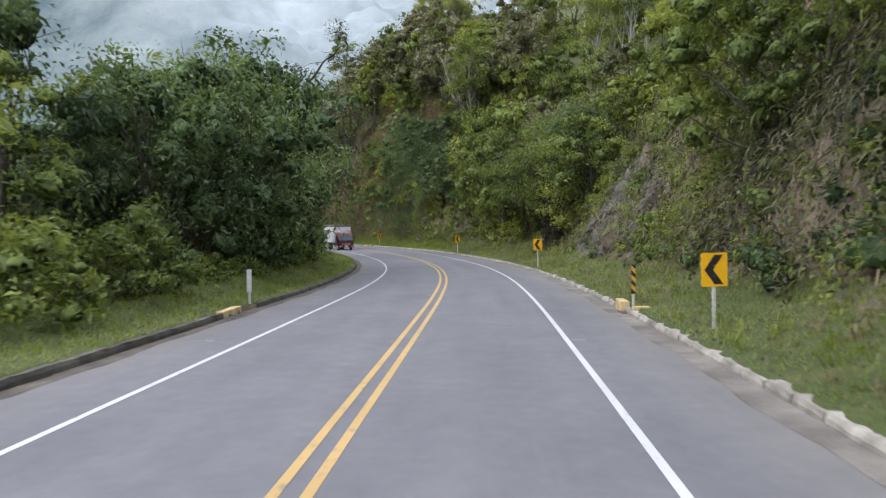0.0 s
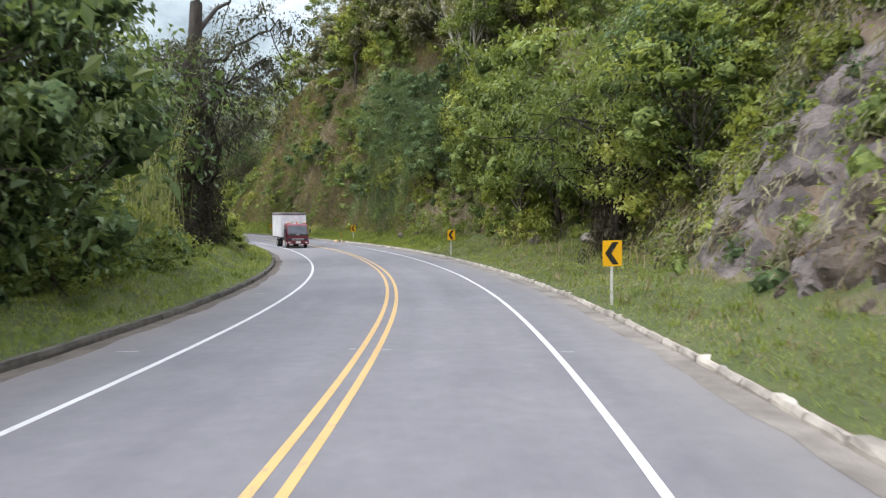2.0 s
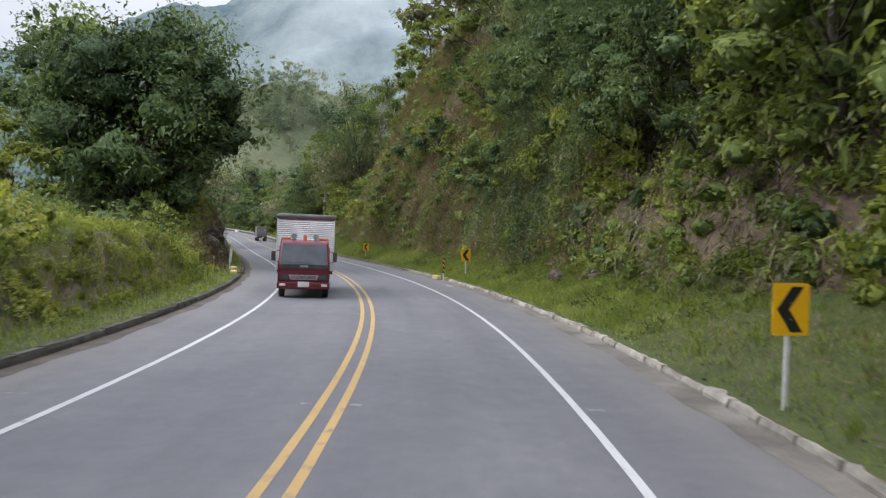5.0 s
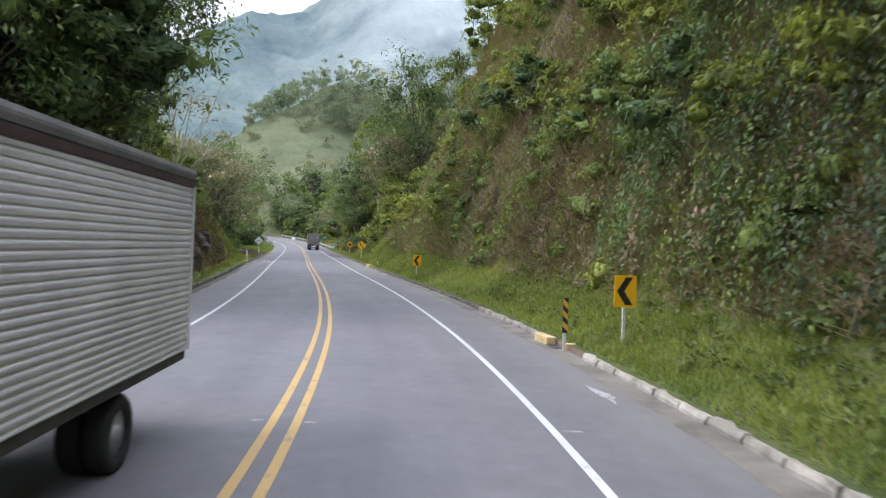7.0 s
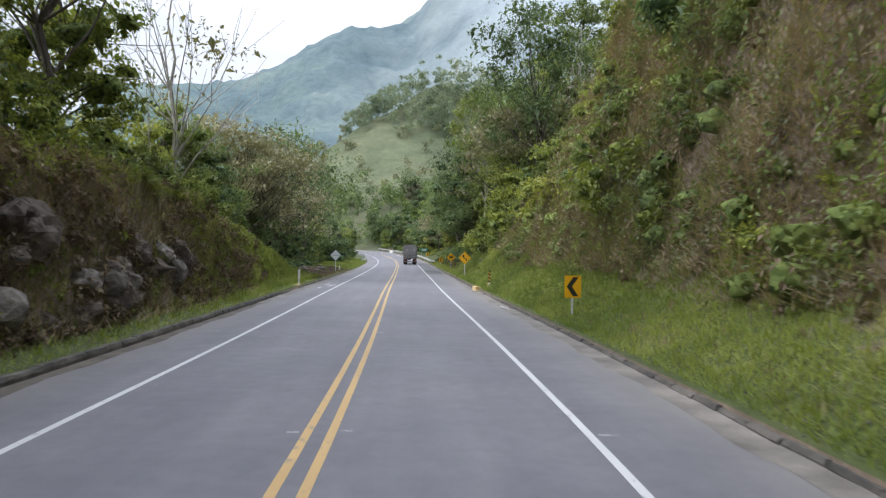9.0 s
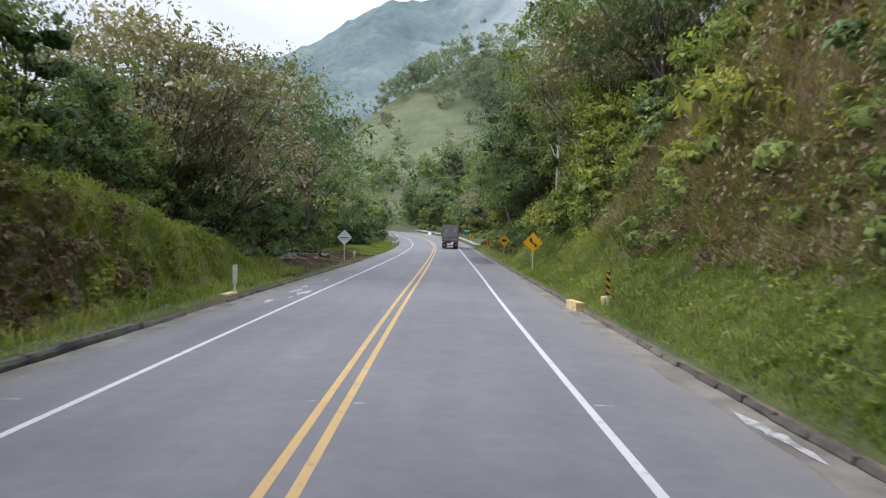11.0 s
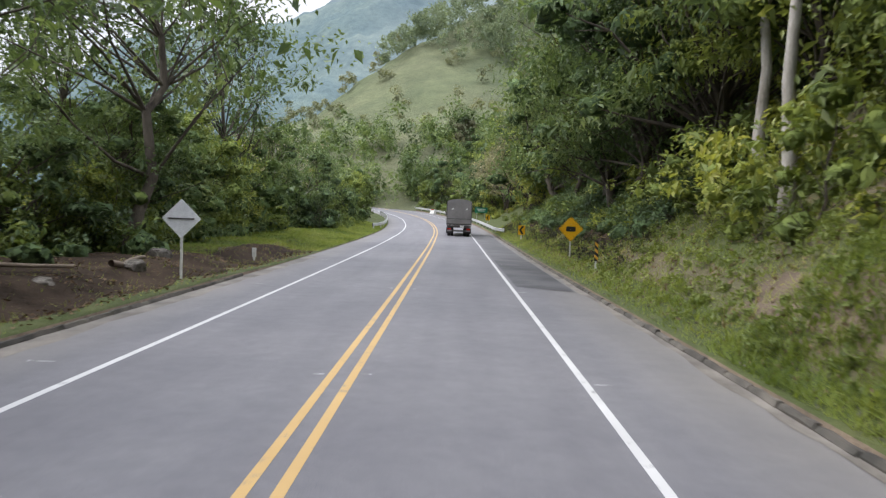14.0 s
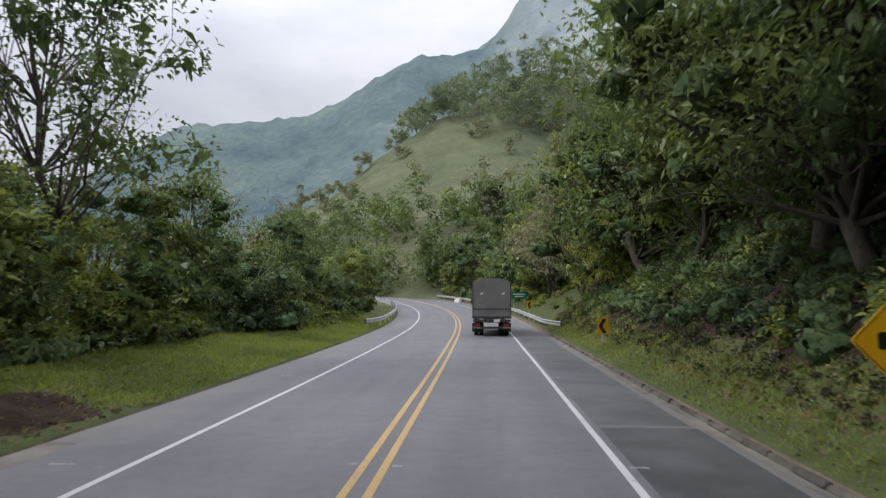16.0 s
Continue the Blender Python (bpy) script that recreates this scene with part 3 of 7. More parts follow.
def blades(roots, height, width, rng, lean=0.45, down=False, fine=False):
    """Grass blades: bent, in three triangles, or fine ones of a single triangle each."""
    n = len(roots)
    a = rng.uniform(0, 2 * math.pi, n)
    out = np.stack([np.cos(a), np.sin(a), np.zeros(n)], -1)
    side = np.stack([-np.sin(a), np.cos(a), np.zeros(n)], -1)
    h = (np.asarray(height) * rng.uniform(0.5, 1.35, n))[:, None]
    k = (lean * rng.uniform(0.2, 1.6, n))[:, None]
    w = (width * rng.uniform(0.7, 1.3, n))[:, None]
    z = np.array([0, 0, -1.0 if down else 1.0])
    if fine:
        v = np.stack([roots - side * w * 0.5, roots + side * w * 0.5, roots + z * h * (1 - 0.35 * k) + out * h * k], 1).reshape(-1, 3)
        return v, np.arange(3 * n).reshape(-1, 3)
    mid = roots + z * h * 0.6 + out * h * k * 0.35
    tip = roots + z * h * (1 - 0.35 * k) + out * h * k
    v = np.stack([roots - side * w * 0.5, roots + side * w * 0.5, mid + side * w * 0.4, mid - side * w * 0.4, tip], 1).reshape(-1, 3)
    i = np.arange(n)[:, None] * 5
    f = np.concatenate([i + np.array([[0, 1, 2]]), i + np.array([[0, 2, 3]]), i + np.array([[3, 2, 4]])], 1).reshape(-1, 3)
    return v, f


def join(pieces):
    vs, fs, k = [], [], 0
    for v, f in pieces:
        vs.append(v)
        fs.append(f + k)
        k += len(v)
    return np.concatenate(vs), np.concatenate(fs)


# ---- road, kerbs and ground ----
def strip(name, s, offsets, heights, material, uv=True):
    """A band along the road: offsets and heights across it."""
    s = np.asarray(s, float)
    d, h = np.asarray(offsets, float), np.asarray(heights, float)
    d = np.broadcast_to(d, (len(s), d.shape[-1]))
    v = at(s[:, None], d, h[None, :]).reshape(-1, 3)
    t = np.stack(np.broadcast_arrays(d, s[:, None]), -1).reshape(-1, 2)
    return mesh_of(name, v, grid_faces(len(s), d.shape[1])[:, ::-1], material, t if uv else None, True)


ROAD_S = np.arange(-88.0, 372.0, 2.0)
setting("road", strip("road", ROAD_S, [-6.0, -3.6, -1.8, 0, 1.8, 3.6, 6.0], [-0.02, 0, 0.01, 0.02, 0.01, 0, -0.02], ASPHALT),
        "worn grey asphalt two-lane mountain road", "road")
setting("edge_line_right", strip("edge_line_right", ROAD_S, [3.54, 3.66], [0.005, 0.005], WHITE_LINE), "solid white painted edge line on asphalt", "road marking")
setting("edge_line_left", strip("edge_line_left", ROAD_S, [-3.66, -3.54], [0.005, 0.005], WHITE_LINE), "solid white painted edge line on asphalt", "road marking")
setting("centre_line_1", strip("centre_line_1", ROAD_S, [-0.22, -0.1], [0.023, 0.024], YELLOW_LINE), "solid yellow painted line, one of a double line", "road marking")
setting("centre_line_2", strip("centre_line_2", ROAD_S, [0.1, 0.22], [0.024, 0.023], YELLOW_LINE), "solid yellow painted line, one of a double line", "road marking")

_s = np.arange(-88.0, 416.0, 1.5)
_r = np.concatenate([np.arange(6.1, 9.0, 0.4), np.arange(9.0, 20.0, 0.7), np.arange(20, 40, 2.5), np.arange(40, 121, 10.0)])
_l = np.concatenate([np.arange(5.9, 10.0, 0.4), np.arange(10.0, 20.0, 0.9), np.arange(20, 47, 3.0)])
_d = np.concatenate([-_l[::-1], _r])


def ground_sheet():
    """One sheet: both road sides near by, running out into wide lower land."""
    near_l = at(_s[:, None], -_l[None, ::-1], land(_s[:, None], -_l[None, ::-1]))
    near_r = at(_s[:, None], _r[None, :], land(_s[:, None], _r[None, :]))
    mid = at(_s[:, None], np.array([-5.9, 0.0, 6.1])[None, :], np.array([-0.3, -0.3, -0.3])[None, :])
    rows = np.concatenate([near_l, mid, near_r], 1)
    a, b = rows.shape[:2]
    v, f = rows.reshape(-1, 3), grid_faces(a, b)[:, ::-1]
    n = 61
    g = np.linspace(-1, 1, n)
    g = np.sign(g) * np.abs(g) ** 1.8 * 3000
    gx, gy = np.meshgrid(g, g, indexing="ij")
    far = np.stack([gx - 40, gy + 150, np.full_like(gx, -16.0) + 3 * np.sin(gx / 90) * np.cos(gy / 120)], -1).reshape(-1, 3)
    return mesh_of("ground", np.concatenate([v, far]), np.concatenate([f, grid_faces(n, n)[:, ::-1] + len(v)]), GROUND, None, True)


setting("ground", ground_sheet(), "grassy verge, earth banks and steep overgrown hillside", "ground")
_gs = np.arange(-60.0, 250.1, 0.5)
_gw = 5.5 + 0.3 * np.clip((_gs - 168) / 14, 0, 1) + 0.1 * wobble(_gs, 0 * _gs, 0.9, 2.0) + 0.05 * wobble(_gs, 0 * _gs, 4.0, 1.0)
setting("gutter_right", strip("gutter_right", _gs, np.stack([_gw, 0 * _gs + 5.9, 0 * _gs + 6.03], -1), [-0.0115, -0.012, -0.002], GUTTER), "dusty concrete gutter strip beside the kerb", "gutter")
_gs = np.arange(4.0, 150.1, 0.5)
_gw = -5.42 + 0.16 * wobble(_gs, 0 * _gs, 0.7, 8.0) + 0.07 * wobble(_gs, 0 * _gs, 3.1, 1.0)
setting("dirt_strip", strip("dirt_strip", _gs, np.stack([0 * _gs - 5.99, _gw], -1), [-0.0125, -0.0108], DIRT), "strip of damp dirt washed against the kerb", "dirt")
_gs = np.arange(150.0, 214.1, 0.5)
_gw = -5.35 + 0.14 * wobble(_gs, 0 * _gs, 0.8, 5.0) + 0.06 * wobble(_gs, 0 * _gs, 3.5, 1.0)
setting("gutter_left", strip("gutter_left", _gs, np.stack([0 * _gs - 5.99, _gw], -1), [-0.014, -0.0105], GUTTER), "dusty earth strip beside the kerb", "gutter")


def kerb_stone_mesh(name, length, width, height, material, seed):
    """A worn kerb stone: a chamfered bar with uneven top."""
    rng = np.random.default_rng(seed)
    prof = np.array([(-0.5, 0), (-0.5, 0.72), (-0.36, 1), (0.5, 1), (0.5, 0)]) * (width, height + 0.12) - (0, 0.12)
    ends = []
    for y in (-0.5 * length, -0.17 * length, 0.2 * length, 0.5 * length):
        p = prof + rng.normal(0, 0.009, prof.shape) * [[1, 1]] * (prof[:, 1:] > 0)
        ends.append(np.column_stack([p[:, 0], np.full(len(p), y), p[:, 1]]))
    v = np.concatenate(ends)
    k = len(prof)
    tris = []
    for a in range(3):
        for b in range(k - 1):
            i, j = a * k + b, a * k + b + 1
            tris += [(i, j, j + k), (i, j + k, i + k)]
    for base in (0, 3 * k):
        cap = [(base, base + b + 1, base + b + 2) for b in range(k - 2)]
        tris += cap if base else [t[::-1] for t in cap]
    return mesh_of(name, v, tris, material)


# ---- trees and shrubs ----
def limb(points, radii, n=7):
    """A bent, tapered branch through the points."""
    p = np.asarray(points, float)
    t = np.gradient(p, axis=0)
    t /= np.linalg.norm(t, axis=1)[:, None] + 1e-9
    ref = np.array([0.31, 0.87, 0.2])
    u = np.cross(t, ref)
    u /= np.linalg.norm(u, axis=1)[:, None] + 1e-9
    w = np.cross(t, u)
    a = np.linspace(0, 2 * math.pi, n, endpoint=False)
    r = np.asarray(radii, float)[:, None, None]
    v = p[:, None, :] + r * (np.cos(a)[None, :, None] * u[:, None, :] + np.sin(a)[None, :, None] * w[:, None, :])
    k = len(p)
    i = np.arange(k - 1)[:, None] * n + np.arange(n)[None, :]
    j = np.arange(k - 1)[:, None] * n + (np.arange(n)[None, :] + 1) % n
    f = np.stack([i, j, j + n, i, j + n, i + n], -1).reshape(-1, 3)
    return v.reshape(-1, 3), f


def bent(a, b, rng, sag=0.12, n=5, jit=0.02):
    a, b = np.asarray(a, float), np.asarray(b, float)
    u = np.linspace(0, 1, n)[:, None]
    p = a + (b - a) * u
    size = np.linalg.norm(b - a)
    off = rng.normal(0, sag, 3) * size
    return p + off * (u * (1 - u) * 2) + rng.normal(0, jit, (n, 3)) * size * (u > 0) * (u < 1)


def clump_leaves(centre, radius, count, leaf, rng, flat=0.75, droop=0.25, wide=0.5):
    """Leaves in an uneven ball: small ones outside, a few wide ones deep within."""
    q = rng.normal(0, 1, (count, 3))
    q /= np.linalg.norm(q, axis=1)[:, None]
    r = radius * (0.62 + 0.45 * rng.random(count) ** 0.7)
    r[: count // 8] *= 0.55
    size = np.full(count, leaf)
    size[: count // 8] *= 2.3
    c = centre + q * r[:, None] * np.array([1, 1, flat])
    return leaves(c, q * 0.8 + np.array([0, 0, 0.2]), size, size * wide, rng, droop)


def ico_template(level):
    bm = bmesh.new()
    bmesh.ops.create_icosphere(bm, subdivisions=level, radius=1.0)
    v, f = np.array([p.co[:] for p in bm.verts]), np.array([[q.index for q in t.verts] for t in bm.faces])
    bm.free()
    return v, f


ICO = {1: ico_template(1), 2: ico_template(2)}


def inner_mass(centres, radii, rng, level=1, flat=0.75, lumps=0.3):
    """Uneven closed clumps of inner foliage: vertices and triangles."""
    t, f = ICO[level]
    n, k = len(centres), len(t)
    q = rng.normal(0, 1, (n, 3, 3))
    a = q[:, 0] / np.linalg.norm(q[:, 0], axis=1)[:, None]
    b = np.cross(a, q[:, 1])
    b /= np.linalg.norm(b, axis=1)[:, None]
    turn = np.stack([a, b, np.cross(a, b)], 1)
    v = (t * 1.0)[None] * (1 + lumps * rng.normal(0, 1, (n, k)).clip(-1.4, 1.4))[:, :, None]
    v = np.einsum("nkj,nji->nki", v, turn) * np.array([1, 1, flat]) * np.asarray(radii)[:, None, None]
    return (v + np.asarray(centres)[:, None, :]).reshape(-1, 3), (np.arange(n)[:, None, None] * k + f[None]).reshape(-1, 3)


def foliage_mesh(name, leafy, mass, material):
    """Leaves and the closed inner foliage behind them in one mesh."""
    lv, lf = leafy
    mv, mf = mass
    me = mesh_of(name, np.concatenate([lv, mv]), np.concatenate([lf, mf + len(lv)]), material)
    me.materials.append(SHADED_MASS[material.name])
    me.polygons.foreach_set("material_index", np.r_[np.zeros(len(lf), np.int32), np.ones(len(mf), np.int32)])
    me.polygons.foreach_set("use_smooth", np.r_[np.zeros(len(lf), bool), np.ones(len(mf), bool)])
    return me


def tree_meshes(seed, height, reach, low, clumps, per, leaf, girth, flat=0.75, droop=0.25, wide=0.5, bare=0.0, lean=0.0, sway=0.1, core=0.0, level=2):
    """Trunk and crown meshes of one tree, at its own origin."""
    rng = np.random.default_rng(seed)
    top = np.array([lean * height, sway * height * rng.normal(), height * 0.86])
    trunk = bent((0, 0, -0.8), top, rng, sway, 9, min(0.02, sway * 0.2))
    wood = [limb(trunk, np.linspace(girth, girth * 0.18, 9) * np.array([1.35] + [1] * 8), 8)]
    crown, hearts, sizes = [], [], []
    for k in range(clumps):
        u = (k + 0.5) / clumps
        z = height * (low + (1 - low) * (u ** 0.85))
        around = 2.4 * k + rng.normal(0, 0.5)
        shape = math.sin(math.pi * min(1, 0.18 + 0.8 * (z / height - low) / (1 - low))) ** 0.6
        far = reach * shape * (0.35 + 0.65 * rng.random() ** 0.5)
        base = trunk[min(8, max(2, int(8 * (z / height) * 0.75)))]
        c = np.array([math.cos(around) * far + top[0] * z / height, math.sin(around) * far + top[1] * z / height, z + rng.normal(0, 0.04) * height])
        rad = girth * (0.34 - 0.16 * u)
        way = bent(base, c, rng, 0.16, 4)
        wood.append(limb(way, np.linspace(rad, rad * 0.2, 4), 4))
        for _ in range(1 + (bare > 0.5) * 3):
            e = c + rng.normal(0, 0.45, 3) * reach * 0.42
            wood.append(limb(bent(way[2], e, rng, 0.2, 3), np.linspace(rad * 0.4, 0.012, 3), 3))
        if rng.random() < bare:
            continue
        size = reach * rng.uniform(0.28, 0.46)
        hearts.append(c)
        sizes.append(size * core)
        for _ in range(3):
            crown.append(clump_leaves(c + rng.normal(0, 0.42, 3) * size * np.array([1.2, 1.2, 0.7]), size * rng.uniform(0.55, 0.95), per // 3, leaf, rng, flat, droop, wide))
    return wood, crown, inner_mass(hearts, sizes, np.random.default_rng(seed + 900), level, flat) if core else None


TREE_KINDS = {}


def tree_kind(key, name, label, bark, leaf_material, **shape):
    wood, crown, mass = tree_meshes(**shape)
    v, f = join(wood)
    t = mesh_of("trunk", v, f, bark, None, True)
    c = None
    if crown:
        v, f = join(crown)
        c = foliage_mesh("crown", (v, f), mass, leaf_material) if mass else mesh_of("crown", v, f, leaf_material)
    TREE_KINDS[key] = (name, label, t, c, None)


def plant(key, s, d, size=1.0, sink=0.0, turn=None, tall=1.0, group="", label=""):
    """Sets one tree or shrub on the ground."""
    name, text = TREE_KINDS[key][:2]
    h = float(land(s, d)) - sink
    ob = new(name)
    ob.empty_display_size = 0.5
    a = (s * 37 + d * 91) % 360 if turn is None else turn
    ob.matrix_basis = stand(s, d, h, a) @ Matrix.Diagonal((size, size, size * tall, 1))
    tagged(ob, label or text, name, group)
    for nm, me in zip(("trunk", "crown", "creeper") + ("stem",) * 16, TREE_KINDS[key][2:]):
        if me:
            p = new(nm, me)
            p.parent = ob
    return ob


tree_kind("dense", "tree", "dense dark green broadleaf tree on the roadside bank", BARK, LEAF_DARK, seed=3, height=12, reach=5.2, low=0.2, clumps=30, per=225, leaf=0.3, girth=0.4, flat=0.6, core=0.36, level=2)
tree_kind("dense_b", "tree", "dense dark green tree overgrown with creepers", BARK, LEAF_DARK, seed=14, height=13, reach=5.0, low=0.1, clumps=28, per=225, leaf=0.31, girth=0.38, droop=0.8, flat=0.9, core=0.36, level=2)
tree_kind("round", "tree", "large round dark green tree on top of the bank", BARK, LEAF_DARK, seed=17, height=12.5, reach=6.2, low=0.16, clumps=56, per=330, leaf=0.34, girth=0.4, core=0.55, level=2)
tree_kind("broad", "tree", "broadleaf tree with mid green leaves on the slope", BARK, LEAF_MID, seed=5, height=11, reach=4.4, low=0.22, clumps=23, per=150, leaf=0.31, girth=0.26, core=0.5, level=1)
tree_kind("broad_b", "tree", "leaning broadleaf tree with hanging green leaves", BARK, LEAF_MID, seed=8, height=12, reach=5.2, low=0.3, clumps=25, per=180, leaf=0.34, girth=0.3, droop=0.8, lean=0.1, core=0.5, level=1)
tree_kind("light", "tree", "light green bushy tree on the hillside", BARK, LEAF_LIGHT, seed=6, height=7.5, reach=3.4, low=0.15, clumps=18, per=171, leaf=0.25, girth=0.15, core=0.48, level=1)
tree_kind("airy", "tree", "open crowned tree with dark leaves and thin limbs", BARK, LEAF_DARK, seed=21, height=14, reach=6.0, low=0.42, clumps=28, per=140, leaf=0.3, girth=0.26, flat=0.45, droop=0.6)
tree_kind("olive", "tree", "spreading tree with a greyish olive flat crown", BARK, LEAF_GREY, seed=25, height=13, reach=6.2, low=0.4, clumps=36, per=165, leaf=0.3, girth=0.3, flat=0.32, core=0, level=1)
tree_kind("bare", "tree", "mostly leafless tree with thin crooked grey branches", PALE_BARK, LEAF_GREY, seed=31, height=13, reach=5.0, low=0.35, clumps=20, per=60, leaf=0.26, girth=0.18, flat=0.5, bare=0.6)
tree_kind("dead", "tree", "pale leafless tree trunk leaning out of the hillside", PALE_BARK, LEAF_GREY, seed=36, height=11, reach=2.2, low=0.5, clumps=7, per=60, leaf=0.2, girth=0.2, bare=1.1, lean=0.3, sway=0.02)
tree_kind("pale", "tree", "tall slender tree with a pale smooth trunk", PALE_BARK, LEAF_MID, seed=35, height=17, reach=3.8, low=0.55, clumps=18, per=180, leaf=0.32, girth=0.2, flat=0.7, sway=0.02)
def old_tree(seed, height, spread, girth, label, leaf_material, per, leaf, vines):
    """A trunk of grown-together stems in a coat of creepers, with long limbs and drooping leafy twigs."""
    rng = np.random.default_rng(seed)
    wood, crown, coat = [], [], []
    fork = height * 0.45
    for k in range(4):
        a = k * 1.57 + rng.normal(0, 0.2)
        r0 = girth * (0.6 if k else 1.0)
        off = np.array([math.cos(a), math.sin(a), 0]) * girth * (0.7 if k else 0.0)
        top = off * 0.7 + np.array([rng.normal(0, 0.4), rng.normal(0, 0.4), fork * (rng.uniform(0.8, 1.2) if k else 1.9)])
        way = bent(off * 1.35 + np.array([0, 0, -0.8]), top, rng, 0.05, 8)
        wood.append(limb(way, np.linspace(r0, r0 * 0.5, 8) * np.array([1.4, 1.1] + [1] * 6), 9))
        for j in range(5):
            b = a + rng.normal(0, 1.0)
            start = way[4 + j % 4]
            end = start + np.array([math.cos(b) * spread * rng.uniform(0.5, 1.0), math.sin(b) * spread * rng.uniform(0.5, 1.0), height * rng.uniform(0.06, 0.42)])
            arm = bent(start, end, rng, 0.14, 8)
            wood.append(limb(arm, np.linspace(girth * 0.24, 0.03, 8), 5))
            for q in (1, 2, 3, 4, 4, 4):
                c = arm[3 + q] + rng.normal(0, 1.0, 3) * np.array([1.4, 1.4, 0.8])
                tip = c + np.array([rng.normal(0, 1.1), rng.normal(0, 1.1), -rng.uniform(0.2, 2.6)])
                wood.append(limb(bent(arm[3 + q], tip, rng, 0.25, 5), np.linspace(0.045, 0.012, 5), 3))
                crown.append(clump_leaves(c, rng.uniform(0.8, 1.7), per, leaf, rng, 0.6, 0.9, 0.35))
    for _ in range(vines):
        a, z = rng.uniform(0, 6.28), fork * 1.2 * rng.random() ** 1.3
        c = np.array([math.cos(a), math.sin(a), 0]) * girth * (1.1 + 1.3 * (1 - z / fork / 1.25) * rng.random()) + np.array([0, 0, z])
        p = c + rng.normal(0, 1, (30, 3)) * np.array([0.25, 0.25, 0.55])
        coat.append(leaves(p, np.tile([math.cos(a), math.sin(a), 0.0], (30, 1)), 0.3, 0.085, rng, 1.4))
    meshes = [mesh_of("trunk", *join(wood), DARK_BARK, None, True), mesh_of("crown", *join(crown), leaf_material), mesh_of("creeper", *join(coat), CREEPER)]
    return ("tree", label, *meshes)


TREE_KINDS["giant"] = old_tree(52, 17, 7.5, 0.72, "big old tree with a creeper-hung trunk leaning over the road", LEAF_OLD, 120, 0.23, 260)
TREE_KINDS["veiled"] = old_tree(58, 12, 5.0, 0.36, "tree veiled in dark creepers at the foot of the slope", LEAF_MID, 120, 0.24, 260)
tree_kind("near_dense", "tree", "dark green tree hanging over the shaded bank", BARK, LEAF_DARK, seed=71, height=11.5, reach=5.4, low=0.22, clumps=32, per=390, leaf=0.21, girth=0.32, droop=0.6, wide=0.42, core=0.3, level=2)
tree_kind("near_mid", "tree", "green tree leaning over the bank", BARK, LEAF_MID, seed=77, height=11, reach=4.8, low=0.3, clumps=26, per=300, leaf=0.23, girth=0.26, droop=0.6, wide=0.42, core=0.32, level=1)
tree_kind("tall_airy", "tree", "tall slender tree with several thin trunks and open crown", BARK, LEAF_DARK, seed=73, height=15, reach=4.6, low=0.4, clumps=34, per=180, leaf=0.27, girth=0.2, flat=0.7, droop=0.5, wide=0.55)
tree_kind("shrub", "shrub", "leafy green shrub at the foot of the slope", BARK, LEAF_MID, seed=41, height=2.6, reach=1.6, low=0.1, clumps=10, per=84, leaf=0.2, girth=0.05, core=0.5, level=1)
tree_kind("shrub_dark", "shrub", "dense dark green shrub beside the road", BARK, LEAF_DARK, seed=43, height=3.0, reach=1.9, low=0.08, clumps=11, per=90, leaf=0.2, girth=0.06, core=0.55, level=1)
tree_kind("shrub_light", "shrub", "bright yellowish green shrub with drooping leaves", BARK, LEAF_LIGHT, seed=47, height=2.4, reach=1.6, low=0.08, clumps=10, per=69, leaf=0.225, girth=0.05, droop=0.6, core=0.45, level=1)
tree_kind("far_dark", "tree", "dark green tree beyond the bend", BARK, LEAF_DARK, seed=61, height=11, reach=4.6, low=0.12, clumps=18, per=72, leaf=0.55, girth=0.25, core=0.58, level=1)
tree_kind("far_mid", "tree", "green tree on the hillside beyond the bend", BARK, LEAF_MID, seed=62, height=10, reach=4.2, low=0.12, clumps=17, per=72, leaf=0.52, girth=0.22, core=0.6, level=1)
tree_kind("far_light", "tree", "light green tree high on the hillside", BARK, LEAF_LIGHT, seed=64, height=9, reach=3.8, low=0.15, clumps=17, per=84, leaf=0.42, girth=0.2, core=0.5, level=1)
tree_kind("far_olive", "tree", "olive grey tree on the hillside beyond the bend", BARK, LEAF_GREY, seed=63, height=11, reach=4.8, low=0.2, clumps=17, per=72, leaf=0.52, girth=0.22, core=0.5, level=1)

STEM_GREEN = surface("yellowish_green_stems", (0.16, 0.17, 0.05), (0.32, 0.31, 0.12), 1.5, 12, 0.5, bump=0.2, stretch=(1, 1, 0.3))


def bamboo_clump(seed):
    """Thin upright stems that arch over at the top, with drooping narrow leaves."""
    rng = np.random.default_rng(seed)
    wood, crown = [], []
    for k in range(16):
        a, q = rng.uniform(0, 6.28), rng.uniform(0.1, 0.8)
        lean = np.array([math.cos(a), math.sin(a), 0])
        h = rng.uniform(5.0, 9.0)
        u = np.linspace(0, 1, 7)[:, None]
        way = lean * q + lean * (u ** 2.2) * h * rng.uniform(0.1, 0.32) + np.array([0, 0, 1.0]) * (u * h * (1 - 0.12 * u ** 3)) - np.array([0, 0, 0.5]) * (u == 0)
        wood.append(limb(way, np.linspace(0.032, 0.008, 7), 5))
        for z in range(2, 7):
            c = way[z] + rng.normal(0, 0.2, (13, 3)) * np.array([1.5, 1.5, 1.1])
            crown.append(leaves(c, rng.normal(0, 1, (13, 3)) * np.array([1, 1, 0.3]), 0.2, 0.05, rng, 0.9))
    return ("bamboo", "clump of thin yellowish green stems with narrow leaves", None, mesh_of("crown", *join(crown), LEAF_MID), None, *[mesh_of("stem", *w, STEM_GREEN, None, True) for w in wood])


